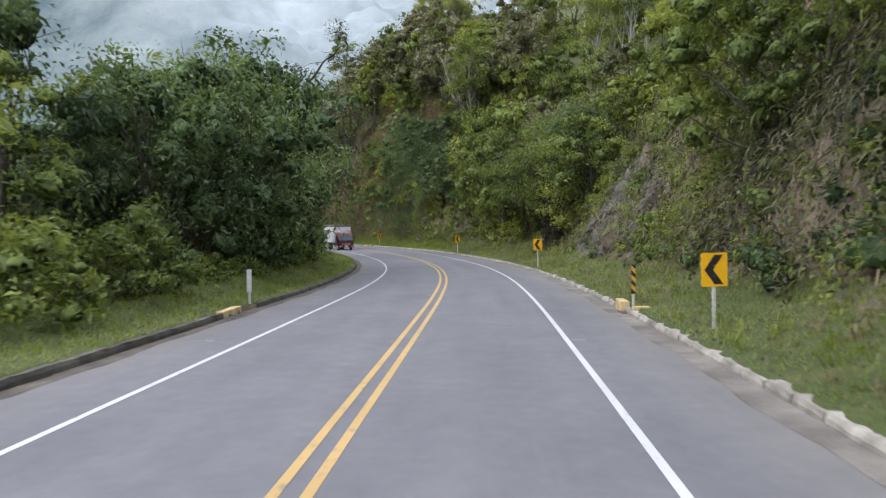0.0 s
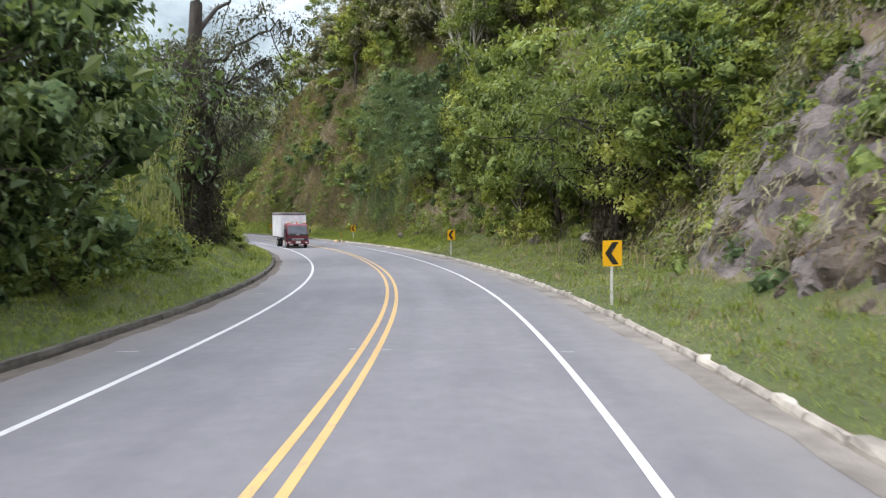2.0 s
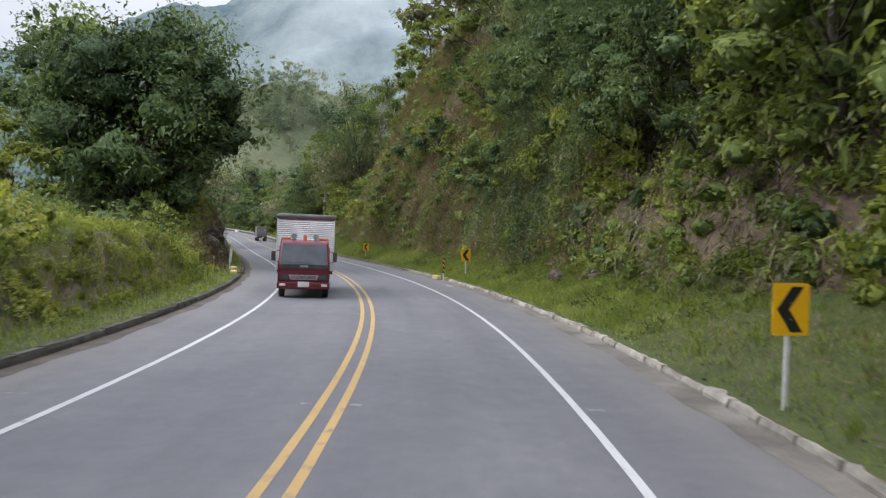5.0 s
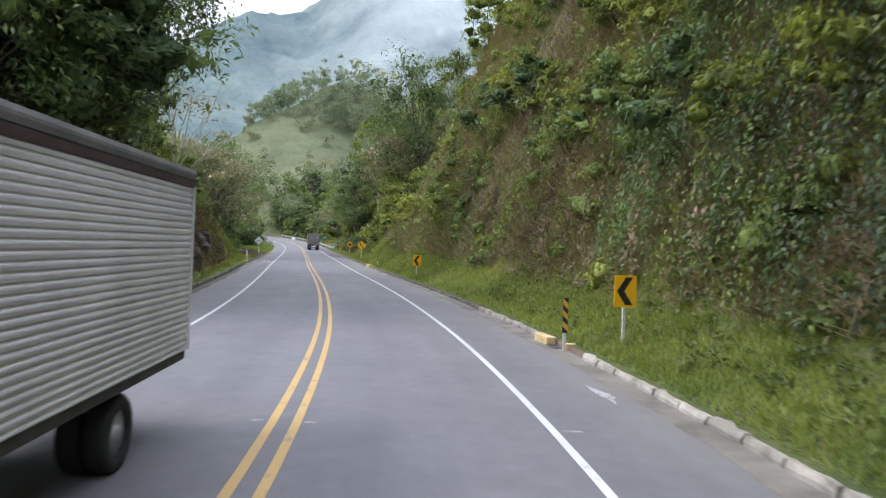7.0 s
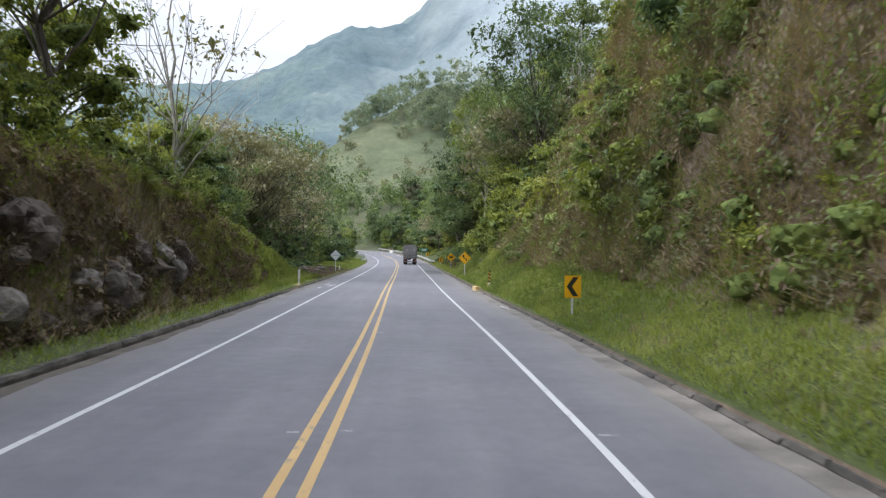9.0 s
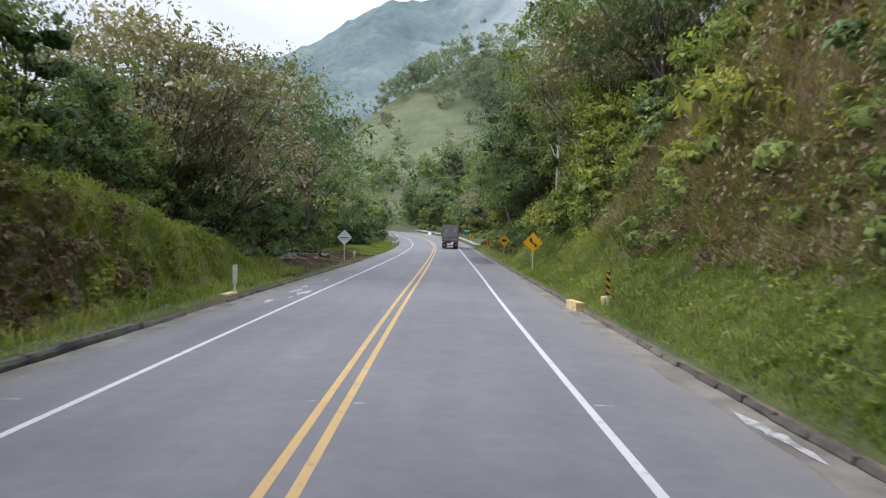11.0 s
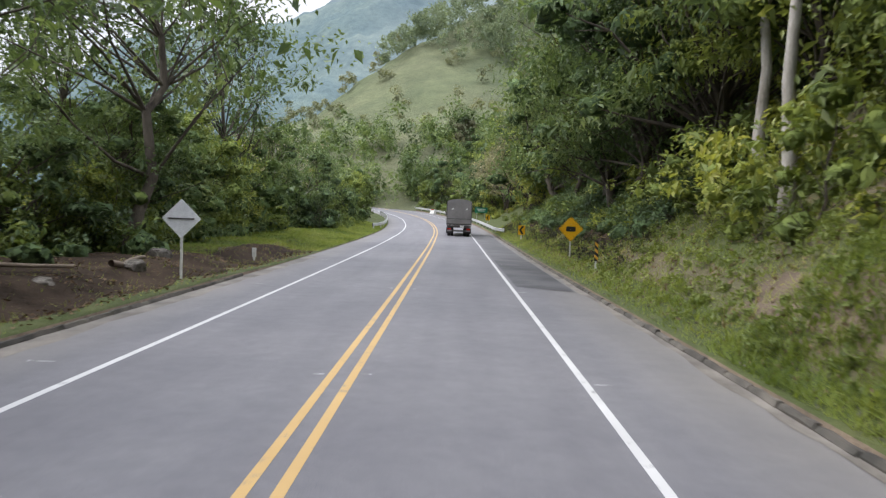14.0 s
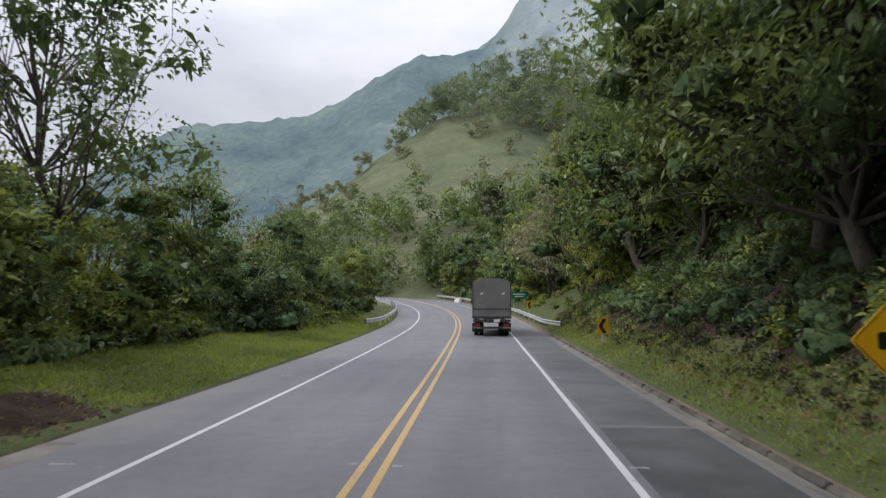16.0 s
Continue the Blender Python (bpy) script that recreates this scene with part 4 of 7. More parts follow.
TREE_KINDS["bamboo"] = bamboo_clump(91)

WOOD_LEFT = "trees along the valley side"
WOOD_RIGHT = "trees on the hillside"


def belt(keys, s0, s1, step, d0, d1, size0, size1, group, sink=0.2):
    rng = np.random.default_rng(int(abs(s0) * 97 + abs(d0) * 13 + step * 10))
    s = s0
    while s < s1:
        plant(keys[rng.integers(len(keys))], s + rng.uniform(-0.3, 0.3) * step, rng.uniform(d0, d1), rng.uniform(size0, size1), sink, None, rng.uniform(0.9, 1.15), group)
        s += step * rng.uniform(0.75, 1.25)


LOW_LEFT, LOW_RIGHT = "shrubs on the valley side", "shrubs on the hillside"
# valley side, from the start onwards
plant("broad", 15.5, -11.6, 0.62, group=WOOD_LEFT)
plant("dense_b", 20.0, -14.5, 0.8, group=WOOD_LEFT)
belt(["shrub", "shrub_light", "shrub"], 9, 23, 1.7, -10.4, -8.9, 0.7, 1.1, LOW_LEFT)
belt(["shrub_dark", "shrub", "shrub_dark"], 22, 59, 2.2, -10.2, -9.0, 0.38, 0.7, LOW_LEFT)
for _s, _d, _z in ((26.5, -12.6, 0.7), (30.5, -11.9, 0.78), (35.5, -12.2, 0.86), (40.5, -12.0, 0.95), (46.0, -12.4, 1.06), (52.0, -13.6, 0.9)):
    plant("dense" if int(_s) % 2 else "dense_b", _s, _d, _z, 0.3, group=WOOD_LEFT)
belt(["far_dark"], 27, 52, 6.0, -17, -14.5, 0.75, 0.95, WOOD_LEFT, 0.8)
belt(["shrub_light", "shrub", "shrub_light"], 54, 78, 2.6, -15, -11.4, 0.6, 1.0, LOW_LEFT)
belt(["bamboo"], 56, 80, 3.4, -13.6, -10.8, 0.8, 1.15, "bamboo clumps on the valley side")
belt(["far_dark", "far_mid"], 24, 52, 10.0, -24, -18, 0.9, 1.1, WOOD_LEFT, 2.0)
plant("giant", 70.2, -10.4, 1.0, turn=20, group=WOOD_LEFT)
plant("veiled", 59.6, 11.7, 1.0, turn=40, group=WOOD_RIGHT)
belt(["shrub_light", "shrub", "shrub_light"], 72, 86, 2.4, -10.6, -8.2, 0.5, 0.85, LOW_LEFT, 0.4)
belt(["broad", "light"], 78, 108, 7, -20, -14.5, 0.55, 0.75, WOOD_LEFT)
plant("round", 118.5, -13.0, 1.0, 0.8, group=WOOD_LEFT)
plant("dense_b", 126, -18.0, 1.05, 0.6, group=WOOD_LEFT)
belt(["shrub", "shrub_light", "shrub"], 112, 160, 2.3, -12.0, -10.2, 0.6, 1.05, LOW_LEFT, 0.3)
plant("bare", 158, -12.5, 1.15, group=WOOD_LEFT)
plant("dense", 131.5, -16.5, 1.15, 0.5, group=WOOD_LEFT)
plant("airy", 137, -12.8, 1.1, group=WOOD_LEFT)
plant("tall_airy", 142.5, -13.2, 1.1, group=WOOD_LEFT)
plant("dense_b", 132.0, -13.0, 1.0, 0.4, group=WOOD_LEFT)
belt(["broad", "dense", "broad_b", "light"], 128, 150, 5.5, -18, -12.5, 0.6, 0.95, WOOD_LEFT)
belt(["light", "broad"], 152, 172, 4.0, -16, -12.4, 0.4, 0.55, WOOD_LEFT)
belt(["olive"], 176, 189, 3.4, -17, -12.0, 0.85, 1.0, WOOD_LEFT)
belt(["far_olive", "far_dark"], 170, 186, 5.0, -27, -20, 0.9, 1.1, WOOD_LEFT, 2.0)
belt(["dense", "broad"], 164, 184, 4.2, -14.5, -11.8, 0.4, 0.55, WOOD_LEFT, 0.3)
plant("tall_airy", 213, -16.5, 0.95, group=WOOD_LEFT)
for _s, _d, _z in ((203.5, -14.2, 0.55), (209.5, -14.4, 0.6), (214.5, -15.0, 0.62), (219.0, -15.6, 0.58), (224.0, -16.0, 0.6)):
    plant("dense", _s, _d, _z, 0.3, group=WOOD_LEFT)
belt(["dense", "broad", "far_dark", "light"], 174, 216, 3.6, -18, -13.0, 0.38, 0.55, WOOD_LEFT, 0.3)
plant("airy", 196, -13.5, 1.0, group=WOOD_LEFT)
belt(["shrub_dark", "shrub"], 180, 206, 2.2, -15.5, -12.8, 0.9, 1.35, LOW_LEFT, 0.3)
plant("airy", 207.5, -12.3, 1.1, group=WOOD_LEFT)
belt(["shrub", "shrub_dark", "shrub", "shrub_dark"], 206, 245, 1.9, -15.2, -13.0, 0.9, 1.5, LOW_LEFT, 0.3)
belt(["shrub", "shrub_dark", "shrub", "shrub_dark"], 245, 276, 2.0, -12.6, -10.4, 0.9, 1.5, LOW_LEFT, 0.3)
belt(["broad", "far_dark", "light", "dense"], 210, 280, 3.4, -18, -14.2, 0.5, 0.75, WOOD_LEFT, 0.3)
plant("tall_airy", 228.5, -14.2, 1.12, group=WOOD_LEFT)
plant("bare", 232.5, -16.8, 1.1, group=WOOD_LEFT)
plant("bare", 247, -16, 0.85, group=WOOD_LEFT)
plant("bare", 241, -17, 0.8, group=WOOD_LEFT)
belt(["far_dark", "far_mid"], 274, 306, 4.0, -13, -9.8, 0.4, 0.6, WOOD_LEFT, 0.3)

# hillside
belt(["light", "broad", "shrub_light"], -4, 32, 4.0, 10.8, 13.5, 0.5, 0.85, WOOD_RIGHT, 0.3)
belt(["light", "broad", "shrub_light"], 44, 58, 4.0, 11.5, 14.5, 0.55, 0.95, WOOD_RIGHT, 0.3)
belt(["far_light", "broad", "far_olive"], 2, 96, 6.0, 15.5, 19, 0.6, 0.9, WOOD_RIGHT, 0.5)
belt(["far_olive", "far_mid", "pale", "far_olive"], 6, 112, 5.0, 24, 33, 0.75, 1.05, WOOD_RIGHT, 0.5)
belt(["far_olive", "far_mid", "far_olive", "far_light"], 100, 142, 2.6, 14.5, 21, 0.85, 1.2, WOOD_RIGHT, 0.5)
belt(["pale", "far_mid", "far_olive"], 40, 122, 6.0, 19, 25, 0.7, 1.0, WOOD_RIGHT, 0.5)
belt(["far_olive", "far_mid", "far_olive", "far_light"], 84, 128, 3.4, 15.5, 20, 0.6, 0.9, WOOD_RIGHT, 0.5)
belt(["shrub", "far_olive", "shrub_light"], 98, 124, 3.0, 11.0, 14.5, 0.5, 0.8, WOOD_RIGHT, 0.5)
plant("broad", 66, 14.2, 0.95, group=WOOD_RIGHT)
plant("dense", 55, 14.0, 0.7, group=WOOD_RIGHT)
belt(["light", "light", "broad", "light"], 66, 98, 3.6, 14.2, 17, 0.65, 1.0, WOOD_RIGHT, 0.3)
plant("pale", 90, 14.0, 1.0, group=WOOD_RIGHT)
plant("dead", 95.5, 15.6, 1.0, 0.3, 180.0, group=WOOD_RIGHT)
plant("dead", 104.0, 20.0, 0.9, 0.3, 40.0, group=WOOD_RIGHT)
plant("near_dense", 93.5, 11.3, 0.7, 0.3, group=WOOD_RIGHT)
plant("near_dense", 96.5, 11.8, 0.7, 0.3, group=WOOD_RIGHT)
plant("near_dense", 100.5, 12.2, 0.75, 0.4, group=WOOD_RIGHT)
plant("near_dense", 104.0, 11.6, 0.65, 0.4, group=WOOD_RIGHT)
plant("near_dense", 107.0, 12.4, 0.75, 0.4, group=WOOD_RIGHT)
plant("near_dense", 110.5, 12.0, 0.6, 0.4, group=WOOD_RIGHT)
plant("near_dense", 89.5, 11.6, 0.7, 0.3, group=WOOD_RIGHT)
plant("near_dense", 92.0, 13.4, 0.8, 0.3, group=WOOD_RIGHT)
belt(["light", "light", "broad", "light"], 72, 90, 3.2, 12.6, 14.0, 0.8, 1.2, WOOD_RIGHT, 0.4)
belt(["shrub_light", "shrub", "shrub_light"], 70, 100, 2.2, 11.4, 13.6, 0.9, 1.4, LOW_RIGHT, 0.4)
belt(["shrub", "shrub_light", "shrub_dark"], 98, 178, 3.0, 10.2, 15.5, 0.6, 1.15, LOW_RIGHT, 0.5)
belt(["light", "broad"], 100, 126, 6.0, 11.5, 13.5, 0.4, 0.6, WOOD_RIGHT, 0.4)
belt(["shrub", "shrub_light", "shrub", "shrub_dark"], 97, 180, 4.6, 9.8, 13.0, 1.0, 1.6, LOW_RIGHT, 0.6)
belt(["far_olive", "far_mid", "pale"], 122, 190, 7.0, 17, 22, 0.6, 0.95, WOOD_RIGHT, 0.5)
belt(["light", "shrub_light", "shrub"], 172, 186, 1.7, 9.8, 13.0, 0.7, 1.15, WOOD_RIGHT, 0.4)
belt(["light", "broad", "shrub_light"], 180, 214, 3.2, 10, 16, 0.5, 0.85, WOOD_RIGHT, 0.3)
belt(["shrub", "shrub", "shrub_dark", "shrub_light"], 178, 204, 1.8, 9.0, 11.5, 0.7, 1.3, LOW_RIGHT, 0.4)
belt(["near_mid", "broad", "near_mid"], 184, 206, 5.0, 12.5, 16, 0.75, 1.0, WOOD_RIGHT, 0.4)
belt(["olive", "tall_airy"], 181, 203, 5.0, 12.0, 14.5, 0.9, 1.1, WOOD_RIGHT, 0.4)
belt(["pale", "far_olive", "pale", "far_olive"], 190, 262, 6.0, 16, 27, 0.9, 1.15, WOOD_RIGHT, 0.4)
plant("pale", 195.3, 9.9, 1.0, group=WOOD_RIGHT)
plant("pale", 199.5, 10.9, 1.0, group=WOOD_RIGHT)
belt(["near_dense"], 205, 226, 4.4, 9.9, 12.5, 1.0, 1.25, WOOD_RIGHT, 0.3)
belt(["dense", "broad_b", "dense", "broad"], 227, 256, 4.3, 9.8, 13.5, 0.85, 1.15, WOOD_RIGHT, 0.3)
belt(["far_dark", "far_mid"], 212, 262, 6.0, 15, 21, 0.9, 1.15, WOOD_RIGHT, 0.5)
belt(["light", "olive", "light"], 250, 292, 3.4, 9.8, 14, 0.6, 0.95, WOOD_RIGHT, 0.3)
belt(["far_mid", "far_dark", "far_olive", "far_mid"], 280, 380, 3.0, 12.5, 21, 0.7, 1.05, WOOD_RIGHT, 0.5)
belt(["shrub_dark", "far_dark", "shrub", "far_mid"], 290, 372, 2.6, 8.2, 11.5, 0.55, 0.95, WOOD_RIGHT, 0.4)
belt(["far_mid", "far_dark", "far_olive"], 300, 408, 4.5, 22, 32, 0.7, 1.0, WOOD_RIGHT, 0.5)


# ---- cover of the slopes and verges ----
def slope_places(n, s0, s1, d0, d1, r):
    """Places on the ground, evenly over its sloping surface, with the way out of it."""
    m = n * (8 if n < 20000 else 5)
    s, d = r.uniform(s0, s1, m), r.uniform(d0, d1, m)
    e = 0.15
    gs = (land(s + e, d) - land(s - e, d)) / (2 * e)
    gd = (land(s, d + e) - land(s, d - e)) / (2 * e)
    area = np.sqrt(1 + gs ** 2 + gd ** 2)
    keep = r.random(m) < area / np.percentile(area, 99)
    s, d, gs, gd = (v[keep][:n] for v in (s, d, gs, gd))
    a = np.interp(s, LINE_S, LINE_H)
    out = np.stack([-gd * np.cos(a) + gs * np.sin(a), -gd * np.sin(a) - gs * np.cos(a), np.ones_like(s)], -1)
    out /= np.linalg.norm(out, axis=1)[:, None]
    return at(s, d, land(s, d)), out, s, d


def thicket(name, label, material, n, per, s0, s1, d0, d1, leaf, r0, r1, seed, droop=0.35, wide=0.5, keep=None, verge=False, core=0.0):
    """Low growth over a slope: many small clumps of leaves."""
    r = np.random.default_rng(seed)
    p, out, s, d = slope_places(int(n * 0.86), s0, s1, d0, d1, r)
    k = (d < 0) | verge | (s > 176) | (d > np.interp(s, R_S, R_FOOT) - 0.35)
    k &= ~((s > 33.5) & (s < 47) & (d > 9) & (d < 12.4)) | (r.random(len(s)) < 0.62)
    if keep is not None:
        k &= keep(s, d, r)
    p, out = p[k], out[k]
    m = len(p)
    rad = r.uniform(r0, r1, m)
    q = r.normal(0, 1, (m, per, 3)) + out[:, None, :] * 0.9
    q /= np.linalg.norm(q, axis=2)[:, :, None]
    c = p[:, None, :] + out[:, None, :] * (rad * 0.25)[:, None, None] + q * (rad[:, None] * (0.35 + 0.7 * r.random((m, per))))[:, :, None]
    v, f = leaves(c.reshape(-1, 3), (q * 0.6 + out[:, None, :] * 0.5).reshape(-1, 3), leaf, leaf * wide, r, droop, 0.7)
    if core:
        return setting(name, foliage_mesh(name, (v, f), inner_mass(p + out * (rad * 0.2)[:, None], rad * core, r, 1, 0.85), material), label, "undergrowth", "stuff")
    return setting(name, mesh_of(name, v, f, material), label, "undergrowth", "stuff")


def turf(name, label, material, n, s0, s1, d0, d1, tall, width, seed, lean=0.5, keep=None, down=False, fine=False):
    r = np.random.default_rng(seed)
    p, out, s, d = slope_places(n, s0, s1, d0, d1, r)
    if keep is not None:
        k = keep(s, d, r)
        p, out = p[k], out[k]
    v, f = blades(p + out * 0.02, tall, width, r, lean, down, fine)
    return setting(name, mesh_of(name, v, f, material), label, "grass", "stuff")


def tufts(name, label, material, n, per, s0, s1, d0, d1, tall, width, seed, keep=None):
    """Grass tufts: blades that fan out of shared roots."""
    r = np.random.default_rng(seed)
    p, out, s, d = slope_places(n, s0, s1, d0, d1, r)
    if keep is not None:
        p = p[keep(s, d, r)]
    m = len(p)
    roots = (p[:, None, :] + r.normal(0, 0.07, (m, per, 3)) * np.array([1, 1, 0])).reshape(-1, 3)
    v, f = blades(roots, np.repeat(tall * r.uniform(0.6, 1.3, m), per), width, r, 1.0)
    return setting(name, mesh_of(name, v, f, material), label, "grass", "stuff")


def hanging_vines(name, label, material, n, s0, s1, d0, d1, drop, leaf, seed, per=24, keep=None):
    """Strings of leaves that hang down free of a steep slope."""
    r = np.random.default_rng(seed)
    p, out, s, d = slope_places(n, s0, s1, d0, d1, r)
    if keep is not None:
        k = keep(s, d, r)
        p, out = p[k], out[k]
    m = len(p)
    u = (np.arange(per) / per)[None, :, None]
    size = (drop * r.uniform(0.4, 1.3, m))[:, None, None]
    flat = out * np.array([1, 1, 0])
    flat /= np.linalg.norm(flat, axis=1)[:, None] + 1e-9
    c = p[:, None, :] + out[:, None, :] * 0.5 + flat[:, None, :] * (0.5 + 0.25 * u) * 1.2 - np.array([0, 0, 1.0]) * u * size + r.normal(0, 0.1, (m, per, 3))
    v, f = leaves(c.reshape(-1, 3), np.repeat(flat, per, 0) * 0.5, leaf, leaf * 0.55, r, 1.0, 0.6)
    return setting(name, mesh_of(name, v, f, material), label, "creepers", "stuff")


def patches(level, scale=0.16, seed=0.0):
    return lambda s, d, r: wobble(s, d, scale, seed) + r.normal(0, 0.18, len(s)) > level


thicket("undergrowth", "tangled green creepers and shrubs covering the hillside", LEAF_MID, 900, 40, -14, 100, 9.2, 22, 0.24, 0.4, 1.2, 101, core=0.5)
thicket("undergrowth", "bright green leafy creepers on the hillside", LEAF_LIGHT, 800, 40, -14, 100, 9.4, 21, 0.24, 0.4, 1.1, 102, keep=patches(0.05, 0.16, 3.0), core=0.45)
thicket("undergrowth", "yellowish green bushes at the foot of the slope", LEAF_LIGHT, 500, 44, 60, 100, 9.0, 18, 0.22, 0.4, 1.0, 128, core=0.45)
thicket("undergrowth", "green wood covering the top of the hillside", LEAF_MID, 620, 30, 50, 135, 20, 36, 0.42, 0.8, 1.7, 176, core=0.6)
thicket("undergrowth", "low green plants on the grassy mound", LEAF_LIGHT, 500, 36, 148, 180, -11, -7.2, 0.15, 0.15, 0.4, 129)
thicket("undergrowth", "green weeds on the grassy bank", LEAF_LIGHT, 420, 36, 80, 110, -10.5, -7.2, 0.16, 0.15, 0.42, 147)
thicket("undergrowth", "green weeds over the earth bank", LEAF_LIGHT, 1000, 36, 110, 160, -10.9, -7.3, 0.17, 0.2, 0.5, 141, keep=lambda s, d, r: (d < -8.6) | (r.random(len(s)) < 0.1))
thicket("undergrowth", "hanging olive creepers over the rock face", LEAF_GREY, 700, 30, 8, 62, 9.5, 20, 0.42, 0.5, 1.2, 144, droop=1.5, wide=0.16)
thicket("undergrowth", "dark leafy thicket under the hillside trees", LEAF_DARK, 640, 40, 203, 256, 8.7, 15, 0.19, 0.35, 0.95, 146, core=0.6)
thicket("undergrowth", "scattered green weeds on the shaded bank", LEAF_MID, 420, 24, 202, 262, 7.2, 11.5, 0.13, 0.1, 0.3, 145)
thicket("undergrowth", "low weeds on the sloping bank", LEAF_MID, 520, 26, 177, 205, 6.7, 10.5, 0.14, 0.12, 0.32, 142)
thicket("undergrowth", "low weeds on the grassy verge", LEAF_MID, 600, 18, 0, 176, 7.2, 13.5, 0.1, 0.1, 0.22, 143, keep=patches(0.0, 0.5, 4.0), verge=True)
turf("grass", "bushy green grass on the steep verge", GRASS, 30000, 82, 116, 6.4, 10.6, 0.21, 0.028, 132, 1.0, fine=True)
thicket("undergrowth", "low green weeds on the steep verge", LEAF_MID, 1000, 22, 82, 122, 6.8, 10.6, 0.13, 0.12, 0.32, 148, verge=True)
thicket("undergrowth", "dark bushes behind the roadside shrubs", LEAF_DARK, 620, 40, 204, 278, -17.0, -12.9, 0.24, 0.6, 1.3, 149, core=0.6)
turf("grass", "long green grass low on the cutting", GRASS, 9000, 84, 182, 7.6, 11.5, 0.3, 0.03, 118, 1.0, fine=True)
turf("dry_grass", "dry grass hanging over the earth bank", DRY_GRASS, 22000, 108, 158, -9.8, -7.1, 0.5, 0.045, 130, 1.1, fine=True)
turf("dry_grass", "dry blades among the verge grass", DRY_GRASS, 34000, -4, 178, 6.4, 11.0, 0.16, 0.02, 120, 0.9, fine=True)
turf("grass", "long green grass on the mound", GRASS, 12000, 148, 182, -11, -6.6, 0.42, 0.04, 119, 0.9)
thicket("undergrowth", "dark green bushes low on the hillside", LEAF_DARK, 450, 44, -10, 100, 9.0, 18, 0.24, 0.4, 1.0, 103, keep=patches(0.0, 0.2, 5.0), core=0.55)
thicket("undergrowth", "green shrubs scattered over the steep cutting", LEAF_MID, 1150, 46, 98, 182, 8.8, 19, 0.2, 0.5, 1.3, 104, keep=patches(0.05, 0.22, 1.0), core=0.5)
thicket("undergrowth", "light green creepers in patches on the steep cutting", LEAF_LIGHT, 600, 40, 98, 182, 8.8, 19, 0.18, 0.4, 1.0, 177, keep=patches(0.2, 0.3, 6.0), core=0.45)
thicket("undergrowth", "greyish olive weeds on the steep cutting", LEAF_GREY, 800, 30, 98, 176, 8.8, 19, 0.19, 0.3, 0.75, 105, keep=patches(-0.4, 0.2, 9.0))
thicket("undergrowth", "light green creepers on the lower bank", LEAF_LIGHT, 700, 50, 176, 300, 8.6, 24, 0.22, 0.3, 0.9, 106, keep=patches(0.0, 0.2, 2.0), core=0.4)
thicket("undergrowth", "green undergrowth below the hillside trees", LEAF_MID, 950, 44, 176, 362, 9.0, 34, 0.26, 0.4, 1.1, 107, core=0.55)
thicket("undergrowth", "green undergrowth along the valley side", LEAF_MID, 1100, 40, 4, 300, -14, -8.8, 0.22, 0.3, 0.9, 108, core=0.5, keep=lambda s, d, r: ~((s > 174) & (s < 246) & (d > -13.0)))
thicket("undergrowth", "dark undergrowth below the valley side trees", LEAF_DARK, 600, 40, 4, 210, -20, -10.5, 0.26, 0.5, 1.2, 109, core=0.6)
thicket("undergrowth", "withered brown creepers hanging on the hillside", LEAF_BROWN, 1000, 30, -14, 100, 9.1, 20, 0.34, 0.4, 1.0, 121, droop=1.4, wide=0.2, keep=patches(-0.05, 0.18, 7.0))
thicket("undergrowth", "long drooping cane leaves on the hillside", LEAF_GREY, 1200, 30, -10, 100, 9.4, 22, 0.5, 0.5, 1.2, 122, droop=1.6, wide=0.13, keep=patches(-0.15, 0.13, 11.0))
thicket("undergrowth", "withered brown weeds on the steep cutting", LEAF_BROWN, 330, 34, 98, 172, 9.3, 18, 0.22, 0.25, 0.6, 123, keep=patches(-0.2, 0.17, 13.0))
thicket("undergrowth", "withered brown creepers over the earth bank", LEAF_BROWN, 640, 36, 108, 162, -9.6, -7.2, 0.2, 0.2, 0.5, 124, droop=0.9, keep=patches(-0.3, 0.3, 15.0))
thicket("undergrowth", "far woods on the hill beyond the bend", LEAF_GREY, 750, 26, 186, 412, 17, 60, 0.75, 1.2, 2.6, 125, core=0.6)
thicket("undergrowth", "far green woods on the hill beyond the bend", LEAF_MID, 650, 26, 186, 412, 17, 50, 0.7, 1.2, 2.4, 126, core=0.6)
turf("grass", "thick green grass on the steep roadside bank", GRASS, 75000, 136, 190, 6.22, 10.6, 0.27, 0.032, 178, 1.0, fine=True)
turf("grass", "thick green grass at the foot of the cutting", GRASS, 42000, 84, 136, 6.22, 9.4, 0.22, 0.03, 179, 1.0, fine=True)
thicket("undergrowth", "withered brown weeds along the foot of the cutting", LEAF_BROWN, 700, 26, 92, 176, 8.6, 11.2, 0.17, 0.15, 0.45, 181, droop=0.8, verge=True, keep=lambda s, d, r: np.abs(d - np.interp(s, R_S, R_FOOT) - 0.3) < 0.9)
turf("dry_grass", "dry straw-coloured grass hanging on the steep cutting", DRY_GRASS, 120000, 96, 174, 8.8, 19, 0.8, 0.05, 111, 1.2, patches(-0.55, 0.12, 4.0), fine=True)
turf("dry_grass", "faded olive grass hanging on the steep cutting", LEAF_GREY, 60000, 96, 174, 8.8, 19, 0.7, 0.05, 166, 1.2, fine=True)
turf("grass", "long green grass in patches on the steep cutting", GRASS, 22000, 96, 180, 8.8, 19, 0.6, 0.05, 167, 1.1, patches(0.0, 0.2, 3.0), fine=True)
